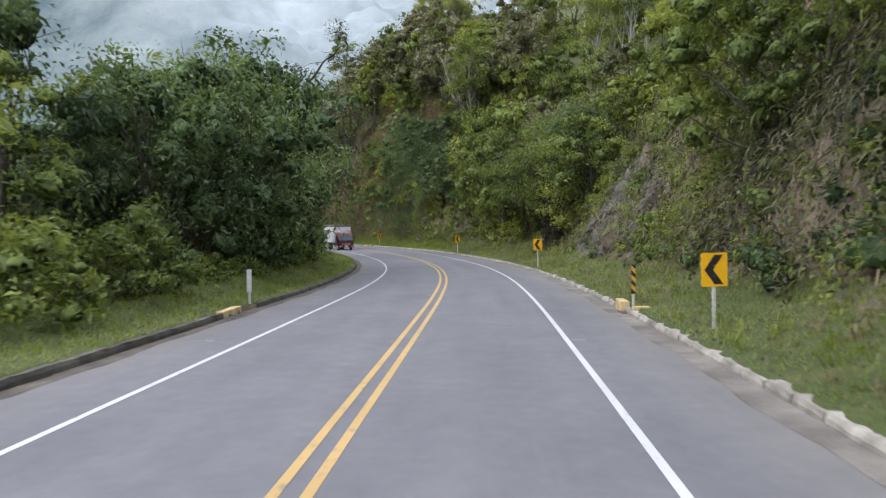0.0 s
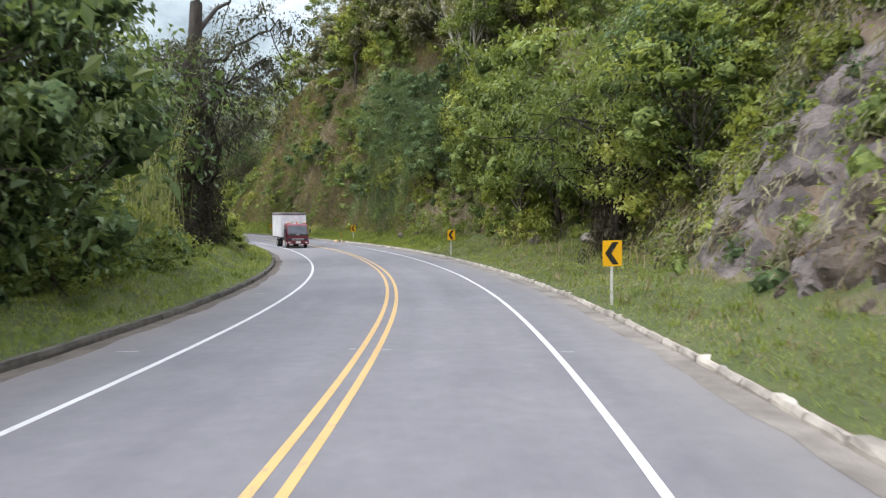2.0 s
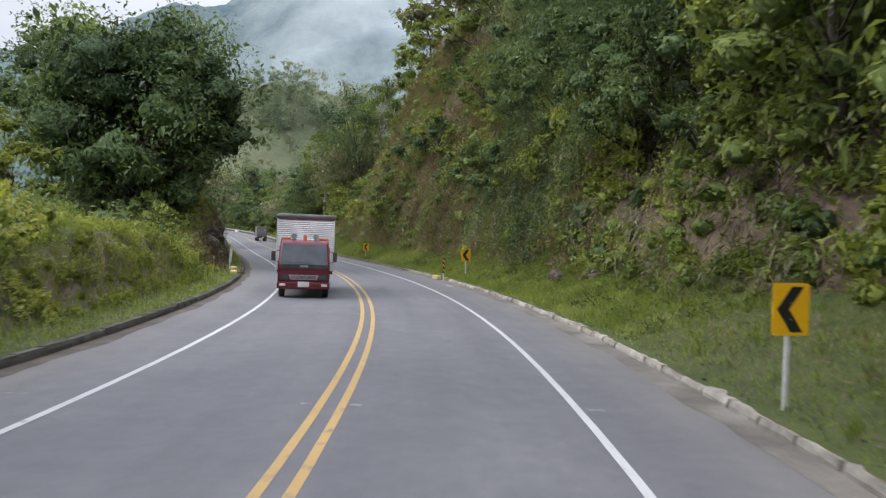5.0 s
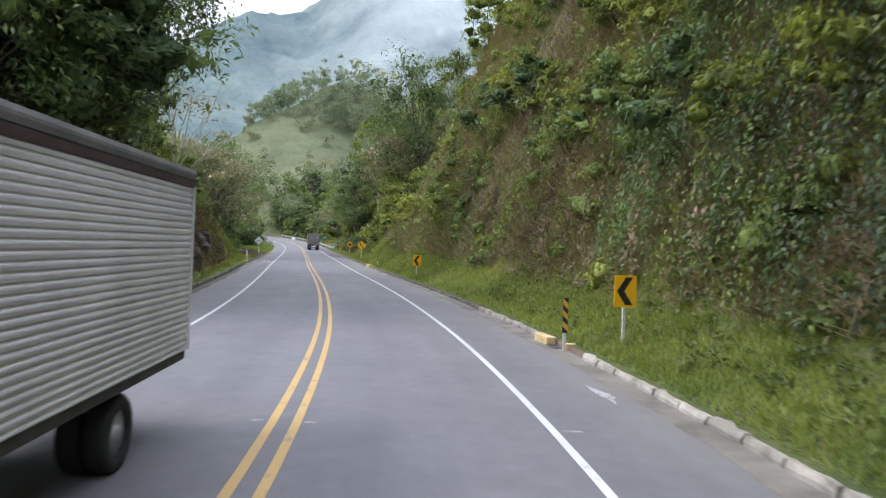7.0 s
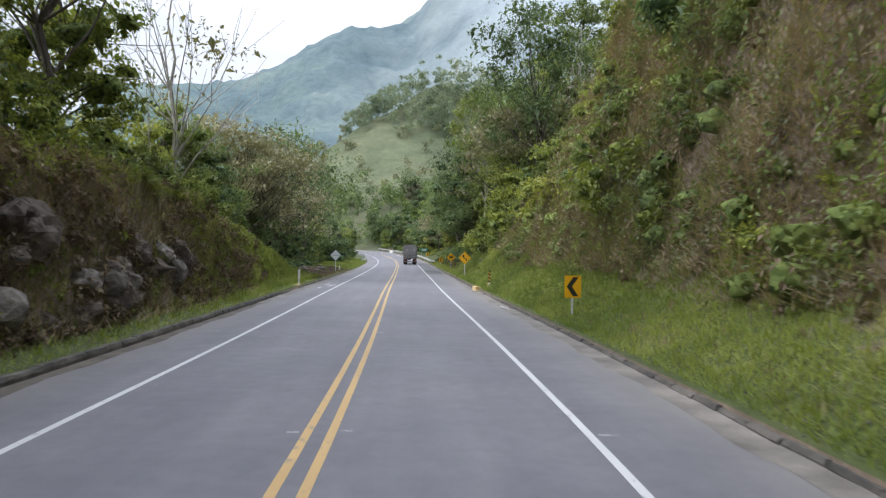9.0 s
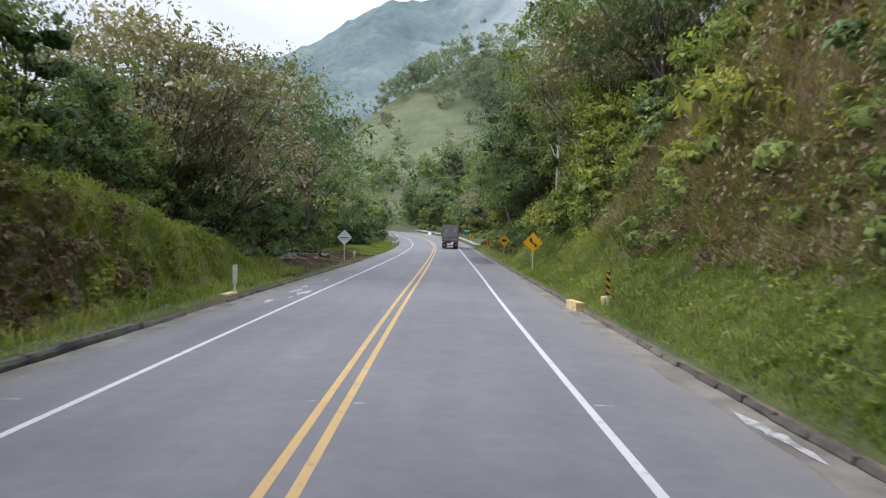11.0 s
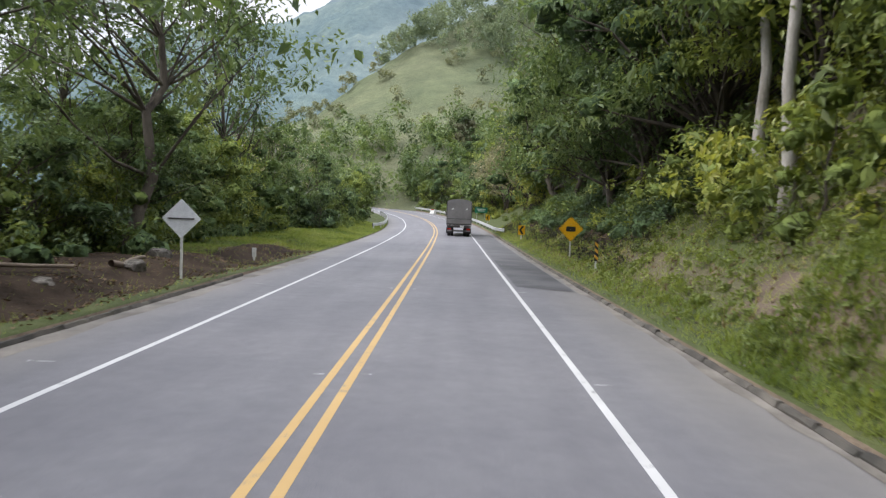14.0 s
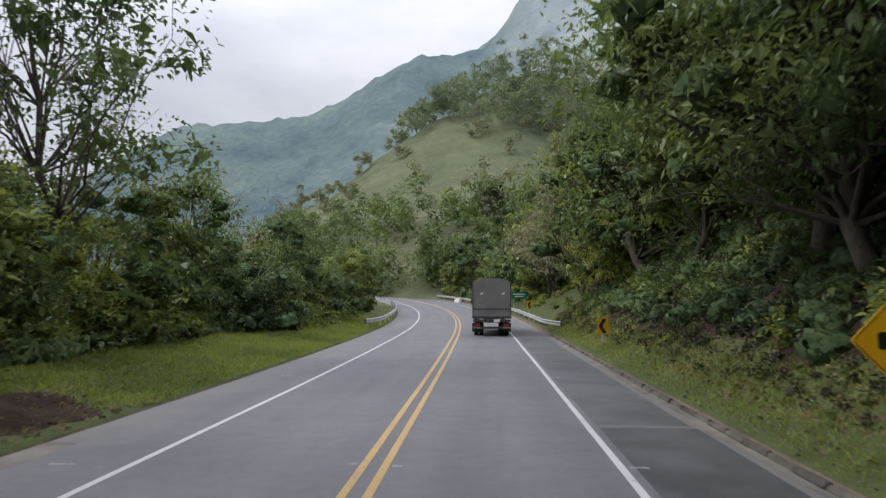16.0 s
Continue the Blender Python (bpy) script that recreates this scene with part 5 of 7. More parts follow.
turf("dry_grass", "dry stalks among the creepers of the hillside", DRY_GRASS, 9000, -10, 98, 9.4, 22, 0.9, 0.035, 112, 0.7, patches(0.15, 0.14, 6.0))
turf("grass", "short green grass on the hillside verge", GRASS, 215000, -4, 252, 6.2, 13.8, 0.15, 0.022, 113, 0.9, lambda s, d, r: (d < np.interp(s, R_S, R_FOOT) + 0.6) & ((s < 204) | (d < 8.5) | (r.random(len(s)) < 0.12)), fine=True)
turf("grass", "green grass along the valley side verge", GRASS, 90000, 2, 270, -10.0, -6.0, 0.17, 0.02, 114, 0.8, lambda s, d, r: ~((s > 176) & (s < 218) & (r.random(len(s)) < 0.85)), fine=True)
turf("grass", "tall green grass on the valley side bank", GRASS, 14000, 76, 176, -10.5, -7.2, 0.42, 0.03, 115, 0.8, lambda s, d, r: ~((s > 112) & (s < 158) & (d > -8.9)) | (r.random(len(s)) < 0.12))
turf("grass", "grass on the sloping hillside bank", GRASS, 40000, 174, 262, 6.4, 12.0, 0.22, 0.024, 116, 0.9, lambda s, d, r: (s < 203) | (d < 8.4) | (r.random(len(s)) < 0.1), fine=True)
turf("grass", "bright green grass strip before the bushes", GRASS, 70000, 208, 272, -13.0, -6.0, 0.17, 0.026, 117, 0.8, lambda s, d, r: (s > 218.3 + np.sin(d * 2.1)) | (d < -9.3 + 0.4 * np.sin(s)), fine=True)
thicket("undergrowth", "withered leaves and weeds on the shaded bank", LEAF_OLD, 1300, 24, 202, 262, 7.3, 12, 0.13, 0.1, 0.32, 127, droop=0.6)


def on_verge(s, d, r):
    return d < np.interp(s, R_S, R_FOOT) + 0.8


tufts("grass_tufts", "uneven green grass tufts on the hillside verge", GRASS, 3000, 9, 0, 204, 6.5, 12.5, 0.3, 0.026, 171, on_verge)
tufts("grass_tufts", "straw-coloured grass tufts on the hillside verge", DRY_GRASS, 1100, 8, 0, 204, 6.6, 12.5, 0.3, 0.024, 172, on_verge)
tufts("grass_tufts", "green grass tufts on the valley side verge", GRASS, 1500, 9, 4, 178, -9.5, -6.2, 0.28, 0.024, 173)
tufts("grass_tufts", "bright green grass tufts before the bushes", GRASS, 900, 9, 218, 270, -13.0, -6.3, 0.28, 0.028, 174)
thicket("undergrowth", "leafy green weeds on the steep roadside bank", LEAF_MID, 900, 20, 138, 182, 6.6, 10.5, 0.15, 0.1, 0.32, 175, verge=True)
hanging_vines("hanging_creepers", "dark leafy creepers hanging down the steep hillside", LEAF_DARK, 900, 97, 114, 9.8, 14.5, 4.0, 0.17, 161)
hanging_vines("hanging_creepers", "green leafy creepers hanging over the cutting", LEAF_MID, 520, 86, 150, 9.4, 13.5, 3.0, 0.17, 162, keep=patches(0.0, 0.3, 2.0))
hanging_vines("hanging_creepers", "withered brown creepers hanging over the cutting", LEAF_BROWN, 260, 86, 178, 9.4, 14.5, 2.6, 0.2, 163, keep=patches(0.0, 0.25, 8.0))
hanging_vines("hanging_creepers", "yellowish green creepers hanging over the rock face", LEAF_LIGHT, 520, 4, 60, 9.6, 15.0, 3.0, 0.17, 164, keep=lambda s, d, r: (wobble(s, d, 0.3, 5.0) > -0.1) & ((s < 32) | (s > 47) | (d > 13.5)))
hanging_vines("hanging_creepers", "dry olive creepers hanging over the rock face", LEAF_OLD, 520, 4, 60, 9.6, 15.0, 3.4, 0.2, 165, keep=lambda s, d, r: (wobble(s, d, 0.3, 9.0) > -0.1) & ((s < 32) | (s > 47) | (d > 13.0)))


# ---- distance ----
# Blue-grey distance haze is mixed into these three tones.
MOUNTAIN = far_material("wooded_mountain_haze_tint", (0.070, 0.104, 0.118), (0.095, 0.132, 0.138), (0.128, 0.165, 0.150), 0.2)


def mountain(name, centre, az0, az1, r0, r1, bearings, crests, rough, seed, label, material):
    """A wooded ridge round the valley: crest heights by bearing, with spurs and tree-sized bumps."""
    az = np.radians(np.arange(az0, az1 + 0.01, 0.5))
    rr = np.linspace(0, 1, 40)
    a, u = np.meshgrid(az, rr, indexing="ij")
    crest = np.interp(np.degrees(a), bearings, crests)
    rad = r0 + (r1 - r0) * u
    x, y = centre[0] - np.sin(a) * rad, centre[1] + np.cos(a) * rad
    spur = 1 + 0.22 * wobble(x, y, 0.011, seed)
    h = crest * np.where(u < 0.8, np.sin(u / 0.8 * math.pi / 2) ** 0.9, 1 - (u - 0.8) * 1.2) * spur
    h = h + rough * wobble(x, y, 0.09, seed + 1) + rough * 0.7 * wobble(x, y, 0.31, seed + 2) - 20
    v = np.stack([x, y, h], -1).reshape(-1, 3)
    return setting(name, mesh_of(name, v, grid_faces(len(az), len(rr)), material, None, True), label, "mountain")


# Meadow tones paled for haze, faintly emissive; the mist starts above its top.
MEADOW = far_material("meadow_hill_haze_tint", (0.088, 0.108, 0.066), (0.122, 0.138, 0.084), (0.16, 0.165, 0.105), 0.03, (900.0, 1000.0))


HILL_TOP, HILL_H, HILL_RUN, HILL_WAY = (-150.0, 402.0), 82.0, 0.74, radians(-20)


def hill_height(gx, gy):
    """A long rounded hill: a crest that runs away from its top, with even, gullied sides."""
    along, across = gx * -math.sin(HILL_WAY) + gy * math.cos(HILL_WAY), gx * math.cos(HILL_WAY) + gy * math.sin(HILL_WAY)
    far = np.hypot(across, np.minimum(along, 0)) * (1 + 0.12 * wobble(gx, gy, 0.035, 1.0))
    return HILL_H - HILL_RUN * np.sqrt(far ** 2 + 40.0) + 1.6 * wobble(gx, gy, 0.11, 3.0) + 0.5 * wobble(gx, gy, 0.5, 5.0)


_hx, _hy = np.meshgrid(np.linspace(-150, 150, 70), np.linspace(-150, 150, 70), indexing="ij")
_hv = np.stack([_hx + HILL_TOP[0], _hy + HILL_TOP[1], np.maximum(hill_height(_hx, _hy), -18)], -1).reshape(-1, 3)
setting("hill_1", mesh_of("hill_1", _hv, grid_faces(70, 70)[:, ::-1], MEADOW, None, True), "green meadow hill beyond the bend, paled by painted haze", "hill")


def hill_wood(name, label, material, n, r0, r1, per, leaf, size, tall, seed, lo, hi):
    """Trees on the hill, as tall loose clumps, between two bearings from its top."""
    r = np.random.default_rng(seed)
    a, q = np.radians(r.uniform(lo, hi, n)), np.sqrt(r.uniform(r0 ** 2, r1 ** 2, n))
    x, y = -np.sin(a) * q, np.cos(a) * q
    z = hill_height(x, y)
    out = []
    for k in range(n):
        h = tall * r.uniform(0.7, 1.3)
        for u in (0.4, 0.75, 1.0):
            c = np.array([HILL_TOP[0] + x[k], HILL_TOP[1] + y[k], z[k] + h * u]) + r.normal(0, 0.9, 3)
            out.append(clump_leaves(c, size * r.uniform(0.6, 1.1), per, leaf, r, 0.7))
    v, f = join(out)
    return setting(name, mesh_of(name, v, f, material), label, "wood", "stuff")


hill_wood("far_wood", "trees along the top of the meadow hill, leaves paled by painted haze", HAZE_LEAF, 170, 2, 46, 42, 0.8, 2.2, 9.0, 131, 100, 270)
hill_wood("far_wood", "tall trees along the crest behind, leaves paled by painted haze", HAZE_OLIVE, 130, 5, 120, 30, 0.9, 2.6, 10.0, 134, 290, 380)
hill_wood("far_wood", "olive trees scattered over the hill, leaves paled by painted haze", HAZE_OLIVE, 70, 30, 90, 54, 0.7, 1.7, 5.0, 133, 100, 270)
hill_wood("far_wood", "dark wood on the lower slope of the hill", LEAF_DARK, 270, 86, 116, 54, 0.7, 2.4, 6.5, 132, 150, 240)

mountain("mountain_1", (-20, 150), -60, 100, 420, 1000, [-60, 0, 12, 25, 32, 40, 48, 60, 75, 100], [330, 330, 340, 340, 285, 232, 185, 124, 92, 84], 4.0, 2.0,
         "wooded mountain across the valley, blue-green haze and mist painted into its colour", MOUNTAIN)


# ---- roadside things ----
SIGN_YELLOW = surface("yellow_sign_sheeting", (0.86, 0.44, 0.006), (0.9, 0.49, 0.012), 2.0, 60, 0.42, bump=0.03)
SIGN_BLACK = surface("black_sign_film", (0.012, 0.012, 0.013), (0.02, 0.02, 0.02), 3.0, 60, 0.5, bump=0.03)
SIGN_BACK = surface("dull_zinc_sheet", (0.58, 0.6, 0.61), (0.7, 0.72, 0.73), 3.0, 50, 0.55, 0.1, 0.1)
POST_WHITE = surface("dirty_white_paint", (0.46, 0.46, 0.43), (0.66, 0.66, 0.63), 4.0, 50, 0.6, bump=0.2)
KERB_YELLOW = surface("faded_yellow_paint", (0.44, 0.30, 0.12), (0.64, 0.50, 0.28), 3.0, 30, 0.8, bump=0.5)
STRIPE_ORANGE = surface("orange_yellow_paint", (0.5, 0.25, 0.02), (0.62, 0.33, 0.03), 4.0, 50, 0.6, bump=0.1)
STEEL = surface("galvanised_steel", (0.42, 0.43, 0.43), (0.58, 0.59, 0.58), 1.5, 40, 0.45, 0.5, 0.1)
RUBBER = surface("black_rubber", (0.016, 0.016, 0.017), (0.03, 0.03, 0.03), 3, 60, 0.85, bump=0.3)
CHASSIS = surface("dusty_dark_chassis", (0.03, 0.028, 0.027), (0.07, 0.063, 0.058), 3, 40, 0.75, bump=0.3)
CANVAS = surface("grey_canvas_tarpaulin", (0.145, 0.138, 0.132), (0.205, 0.195, 0.186), 0.9, 22, 0.85, bump=0.35, depth=0.02)
CAB_WHITE = surface("white_cab_paint", (0.6, 0.6, 0.58), (0.72, 0.72, 0.7), 2, 40, 0.35, bump=0.03)
CAB_RED = surface("dark_red_cab_paint", (0.115, 0.010, 0.020), (0.165, 0.016, 0.032), 1.5, 40, 0.32, bump=0.03)
BOX_METAL = surface("corrugated_aluminium", (0.62, 0.62, 0.63), (0.78, 0.78, 0.79), 1.2, 30, 0.4, 0.35, 0.1)
BOX_TRIM = surface("dark_maroon_trim", (0.05, 0.03, 0.035), (0.1, 0.06, 0.065), 2, 30, 0.7, bump=0.2)
ROOF_TARP = surface("grey_roof_tarpaulin", (0.16, 0.155, 0.155), (0.24, 0.235, 0.23), 1.5, 25, 0.8, bump=0.4)
CHROME = surface("dull_chrome", (0.5, 0.5, 0.5), (0.65, 0.65, 0.65), 4, 50, 0.28, 0.9, 0.05)
LAMP_RED = surface("red_lens", (0.3, 0.012, 0.01), (0.4, 0.02, 0.015), 4, 60, 0.25, bump=0.02)
LAMP_AMBER = surface("amber_lens", (0.55, 0.13, 0.03), (0.65, 0.18, 0.05), 4, 60, 0.3, bump=0.02)
LAMP_CLEAR = surface("clear_lens", (0.6, 0.6, 0.6), (0.75, 0.75, 0.75), 4, 60, 0.15, bump=0.02)
GREEN_SIGN = surface("green_sign_sheeting", (0.012, 0.16, 0.09), (0.02, 0.2, 0.115), 2, 50, 0.45, bump=0.02)
PLATE_WHITE = surface("pale_plate", (0.6, 0.6, 0.56), (0.7, 0.7, 0.66), 3, 60, 0.5, bump=0.02)
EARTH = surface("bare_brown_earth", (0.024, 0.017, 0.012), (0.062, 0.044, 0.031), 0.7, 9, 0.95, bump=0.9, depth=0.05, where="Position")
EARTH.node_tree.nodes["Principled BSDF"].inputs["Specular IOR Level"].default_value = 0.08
PATCH = surface("fresh_dark_asphalt", (0.048, 0.048, 0.052), (0.1, 0.1, 0.105), 0.5, 45, 0.7, bump=0.4, where="Position")
DEADWOOD = surface("weathered_dead_wood", (0.12, 0.09, 0.065), (0.26, 0.21, 0.16), 3, 18, 0.9, bump=0.8, stretch=(0.2, 1, 1))


def glass_material():
    m, n, l, p = nodes_of("windscreen_glass")
    t = noise_node(n, l, 1.5, 2, 0.5)
    l.new(ramp_node(n, l, t, [(0.3, (0.03, 0.036, 0.045)), (0.7, (0.06, 0.07, 0.085))]), p.inputs["Base Color"])
    p.inputs["Roughness"].default_value, p.inputs["Specular IOR Level"].default_value = 0.12, 0.4
    p.inputs["Coat Weight"].default_value = 0.1
    return m


GLASS = glass_material()


def rounded(w, h, r, n=4):
    """Outline of a rectangle with round corners, centred."""
    pts = []
    for cx, cz, a0 in ((w / 2 - r, h / 2 - r, 0), (-w / 2 + r, h / 2 - r, 90), (-w / 2 + r, -h / 2 + r, 180), (w / 2 - r, -h / 2 + r, 270)):
        for k in range(n + 1):
            a = radians(a0 + 90 * k / n)
            pts.append((cx + r * math.cos(a), cz + r * math.sin(a)))
    return pts


def moved(pts, dx, dz, turn=0.0):
    c, s = math.cos(radians(turn)), math.sin(radians(turn))
    return [(x * c - z * s + dx, x * s + z * c + dz) for x, z in pts]


def plate_part(name, outline, thick, y, material, parent, label=""):
    bm = bmesh.new()
    add_plate(bm, outline, thick, y)
    return part(name, bm, material, parent, label)


def sign_post(root, height, half=0.035):
    bm = bmesh.new()
    add_box(bm, (half * 2, half * 1.4, height + 0.4), (0, 0.035, (height - 0.4) / 2), 0.006)
    part("post", bm, POST_WHITE, root, "dirty white steel post")
    bm = bmesh.new()
    for z in (-0.18, -0.42):
        add_tube(bm, (0, -0.018, height + z), (0, 0.08, height + z), 0.012, n=6)
    part("bolt", bm, STEEL, root)


def chevron_sign(s, d, top, turn=0.0, lean=0.0):
    base = float(land(s, d))
    root = thing("chevron_sign", stand(s, d, base, turn, 0, lean), "yellow curve marker sign with a black chevron on a white post", "road sign", "chevron signs along the bend")
    h = top - base
    sign_post(root, h - 0.1)
    z = h - 0.375
    plate_part("panel", moved(rounded(0.6, 0.75, 0.04), 0, z), 0.012, -0.014, SIGN_YELLOW, root)
    arrow = [(-0.23, 0), (0.0, 0.325), (0.2, 0.325), (-0.03, 0), (0.2, -0.325), (0.0, -0.325)]
    plate_part("chevron", moved(arrow, 0, z), 0.003, -0.0175, SIGN_BLACK, root, "black chevron pointing to the inside of the bend")
    return root


def diamond_sign(s, d, top, symbol, turn=0.0, lean=0.0, side=0.86):
    base = float(land(s, d))
    text = {"bends": "yellow diamond warning sign with a black winding arrow", "block": "yellow diamond warning sign with a black pictogram"}[symbol]
    root = thing("warning_sign", stand(s, d, base, turn, 0, lean), text, "road sign", "warning signs")
    h, r = top - base, side * 0.7071
    sign_post(root, h - 0.2)
    z = h - r
    plate_part("panel", moved(rounded(side, side, 0.05), 0, z, 45), 0.012, -0.014, SIGN_YELLOW, root)
    ring = rounded(side - 0.05, side - 0.05, 0.035)
    inner = rounded(side - 0.075, side - 0.075, 0.028)
    bm = bmesh.new()
    a = [bm.verts.new((x, -0.0165, q)) for x, q in moved(ring, 0, z, 45)]
    b = [bm.verts.new((x, -0.0165, q)) for x, q in moved(inner, 0, z, 45)]
    for k in range(len(a)):
        j = (k + 1) % len(a)
        bm.faces.new((a[k], a[j], b[j], b[k]))
    part("border", bm, SIGN_BLACK, root, "thin black border line")
    if symbol == "bends":
        path = [(0.17, -0.28), (0.16, -0.16), (0.09, -0.08), (-0.03, -0.03), (-0.11, 0.04), (-0.14, 0.13)]
        left = [(x - 0.055, q - 0.02) for x, q in path]
        right = [(x + 0.055, q + 0.02) for x, q in path[::-1]]
        plate_part("arrow", moved(left + right, 0.0, z), 0.003, -0.0175, SIGN_BLACK, root)
        plate_part("arrow_head", moved([(-0.25, 0.1), (-0.14, 0.32), (-0.01, 0.12)], 0.0, z), 0.003, -0.018, SIGN_BLACK, root)
    else:
        plate_part("pictogram", moved(rounded(0.46, 0.24, 0.05), 0.0, z), 0.003, -0.0175, SIGN_BLACK, root, "plain black pictogram block")
    return root


def sign_back(s, d, top, turn=0.0):
    """A diamond sign for the other direction, seen from behind."""
    base = float(land(s, d))
    root = thing("diamond_sign_back", stand(s, d, base, turn), "bare grey back of a diamond road sign on a post", "road sign")
    side, h = 0.86, top - base
    z = h - side * 0.7071
    bm = bmesh.new()
    add_box(bm, (0.07, 0.05, h - 0.1 + 0.4), (0, 0.03, (h - 0.5) / 2), 0.006)
    part("post", bm, POST_WHITE, root, "dirty white steel post")
    plate_part("panel", moved(rounded(side, side, 0.05), 0, z, 45), 0.012, -0.03, SIGN_BACK, root)
    bm = bmesh.new()
    add_box(bm, (0.8, 0.035, 0.045), (0, -0.05, z), 0.006)
    part("brace", bm, CHASSIS, root, "dark horizontal brace")
    return root


def striped_stake(s, d, height, base=None, lean=0.0):
    base = float(land(s, d)) if base is None else base
    root = thing("hazard_stake", stand(s, d, base, 0, 0, lean), "black and yellow striped hazard stake beside a culvert", "marker post", "hazard stakes")
    w = 0.13
    bm = bmesh.new()
    add_box(bm, (w, 0.035, height * 0.68), (0, 0, height * 0.66), 0.008)
    part("board", bm, SIGN_BLACK, root, "black board")
    bm = bmesh.new()
    add_box(bm, (0.07, 0.05, height * 0.34 + 0.4), (0, 0.012, height * 0.17 - 0.2), 0.008)
    part("post", bm, POST_WHITE, root, "grey concrete foot")
    step = height * 0.68 / 3.2
    for k in range(3):
        z = height * 0.32 + step * (0.28 + k)
        plate_part("stripe", [(-w / 2, z + step * 0.34), (w / 2, z - step * 0.12), (w / 2, z + step * 0.40), (-w / 2, z + step * 0.86)], 0.004, -0.0215, STRIPE_ORANGE, root)
    return root


def white_post(s, d, height, lean=0.0, width=0.15):
    base = float(land(s, d))
    root = thing("delineator_post", stand(s, d, base, 0, 0, lean), "dirty white roadside delineator post", "marker post", "delineator posts")
    bm = bmesh.new()
    add_box(bm, (width, 0.1, height * 0.66), (0, 0, height * 0.67), 0.012)
    part("body", bm, POST_WHITE, root)
    bm = bmesh.new()
    add_box(bm, (width * 0.5, 0.06, height * 0.34 + 0.4), (0, 0, height * 0.17 - 0.2), 0.008)
    part("foot", bm, POST_WHITE, root, "slim grey foot")
    return root


def culvert(s, d, turn, blocks, label):
    """Painted concrete headwall blocks of a road drain: (along, across, length, width, height)."""
    root = thing("culvert_headwall", stand(s, d, 0, turn), label, "culvert", "culvert headwalls")
    for y, x, ln, wd, ht in blocks:
        bm = bmesh.new()
        add_box(bm, (wd, ln, ht + 0.3), (x, y, (ht - 0.3) / 2), 0.03)
        part("block", bm, KERB_YELLOW, root)
    # No hole is cut: a thin dark slab imitates the shade in the drain.
    bm = bmesh.new()
    add_box(bm, (0.62, 0.7, 0.05), (0.1, 0.0, -0.02), 0.01)
    part("inlet", bm, CHASSIS, root, "flat dark slab standing for the shaded drain opening")
    return root


for _s0, _d0, _t0, _turn, _lean in ((12.7, 6.87, 1.93, 8, -1), (44.3, 6.47, 2.05, 10, -1), (74.7, 6.5, 2.0, 12, 0), (106.75, 7.06, 1.95, 12, -1),
                                    (139.8, 6.75, 1.75, 10, 0), (235.8, 7.12, 1.55, 22, 0), (275.6, 7.48, 1.6, 25, 0), (306.0, 8.2, 1.7, 0, 0)):
    chevron_sign(_s0, _d0, _t0, _turn, _lean)
diamond_sign(183.2, 6.65, 2.65, "bends", 4)
diamond_sign(212.0, 7.2, 2.5, "block", 4)
sign_back(199.0, -6.75, 2.62)
striped_stake(18.5, 6.25, 1.3)
striped_stake(107.8, 5.95, 1.28, 0.02)
striped_stake(162.3, 6.6, 1.05)
striped_stake(204.8, 7.05, 1.15)
white_post(20.4, -6.1, 1.15)
white_post(111.5, -6.7, 1.3, 5)
white_post(166.4, -6.15, 1.05)
white_post(208.8, -7.15, 0.6, 0, 0.17)
culvert(18.4, 6.05, 0, [(0.75, 0.0, 1.0, 0.26, 0.3), (-0.55, 0.3, 0.22, 0.5, 0.24)], "faded yellow concrete headwall at a road drain")
culvert(17.6, -5.95, 0, [(0.3, 0.0, 1.6, 0.26, 0.2)], "low faded yellow concrete headwall at the kerb")
culvert(108.5, 6.0, 4, [(0.85, -0.05, 1.0, 0.26, 0.2), (-0.6, 0.2, 0.22, 0.45, 0.16)], "broken yellow concrete headwall at a road drain")
culvert(108.2, -6.25, 0, [(-0.75, 0.0, 1.1, 0.34, 0.28), (0.45, -0.06, 1.1, 0.34, 0.45)], "stepped yellow concrete headwall at the kerb")
culvert(163.6, 6.25, 6, [(0.75, -0.22, 1.3, 0.3, 0.28), (-0.75, 0.42, 0.34, 0.4, 0.56)], "yellow concrete headwall blocks at a drain")
culvert(165.8, -6.2, 0, [(0.0, 0.0, 1.3, 0.3, 0.2)], "low yellow concrete headwall at the kerb")


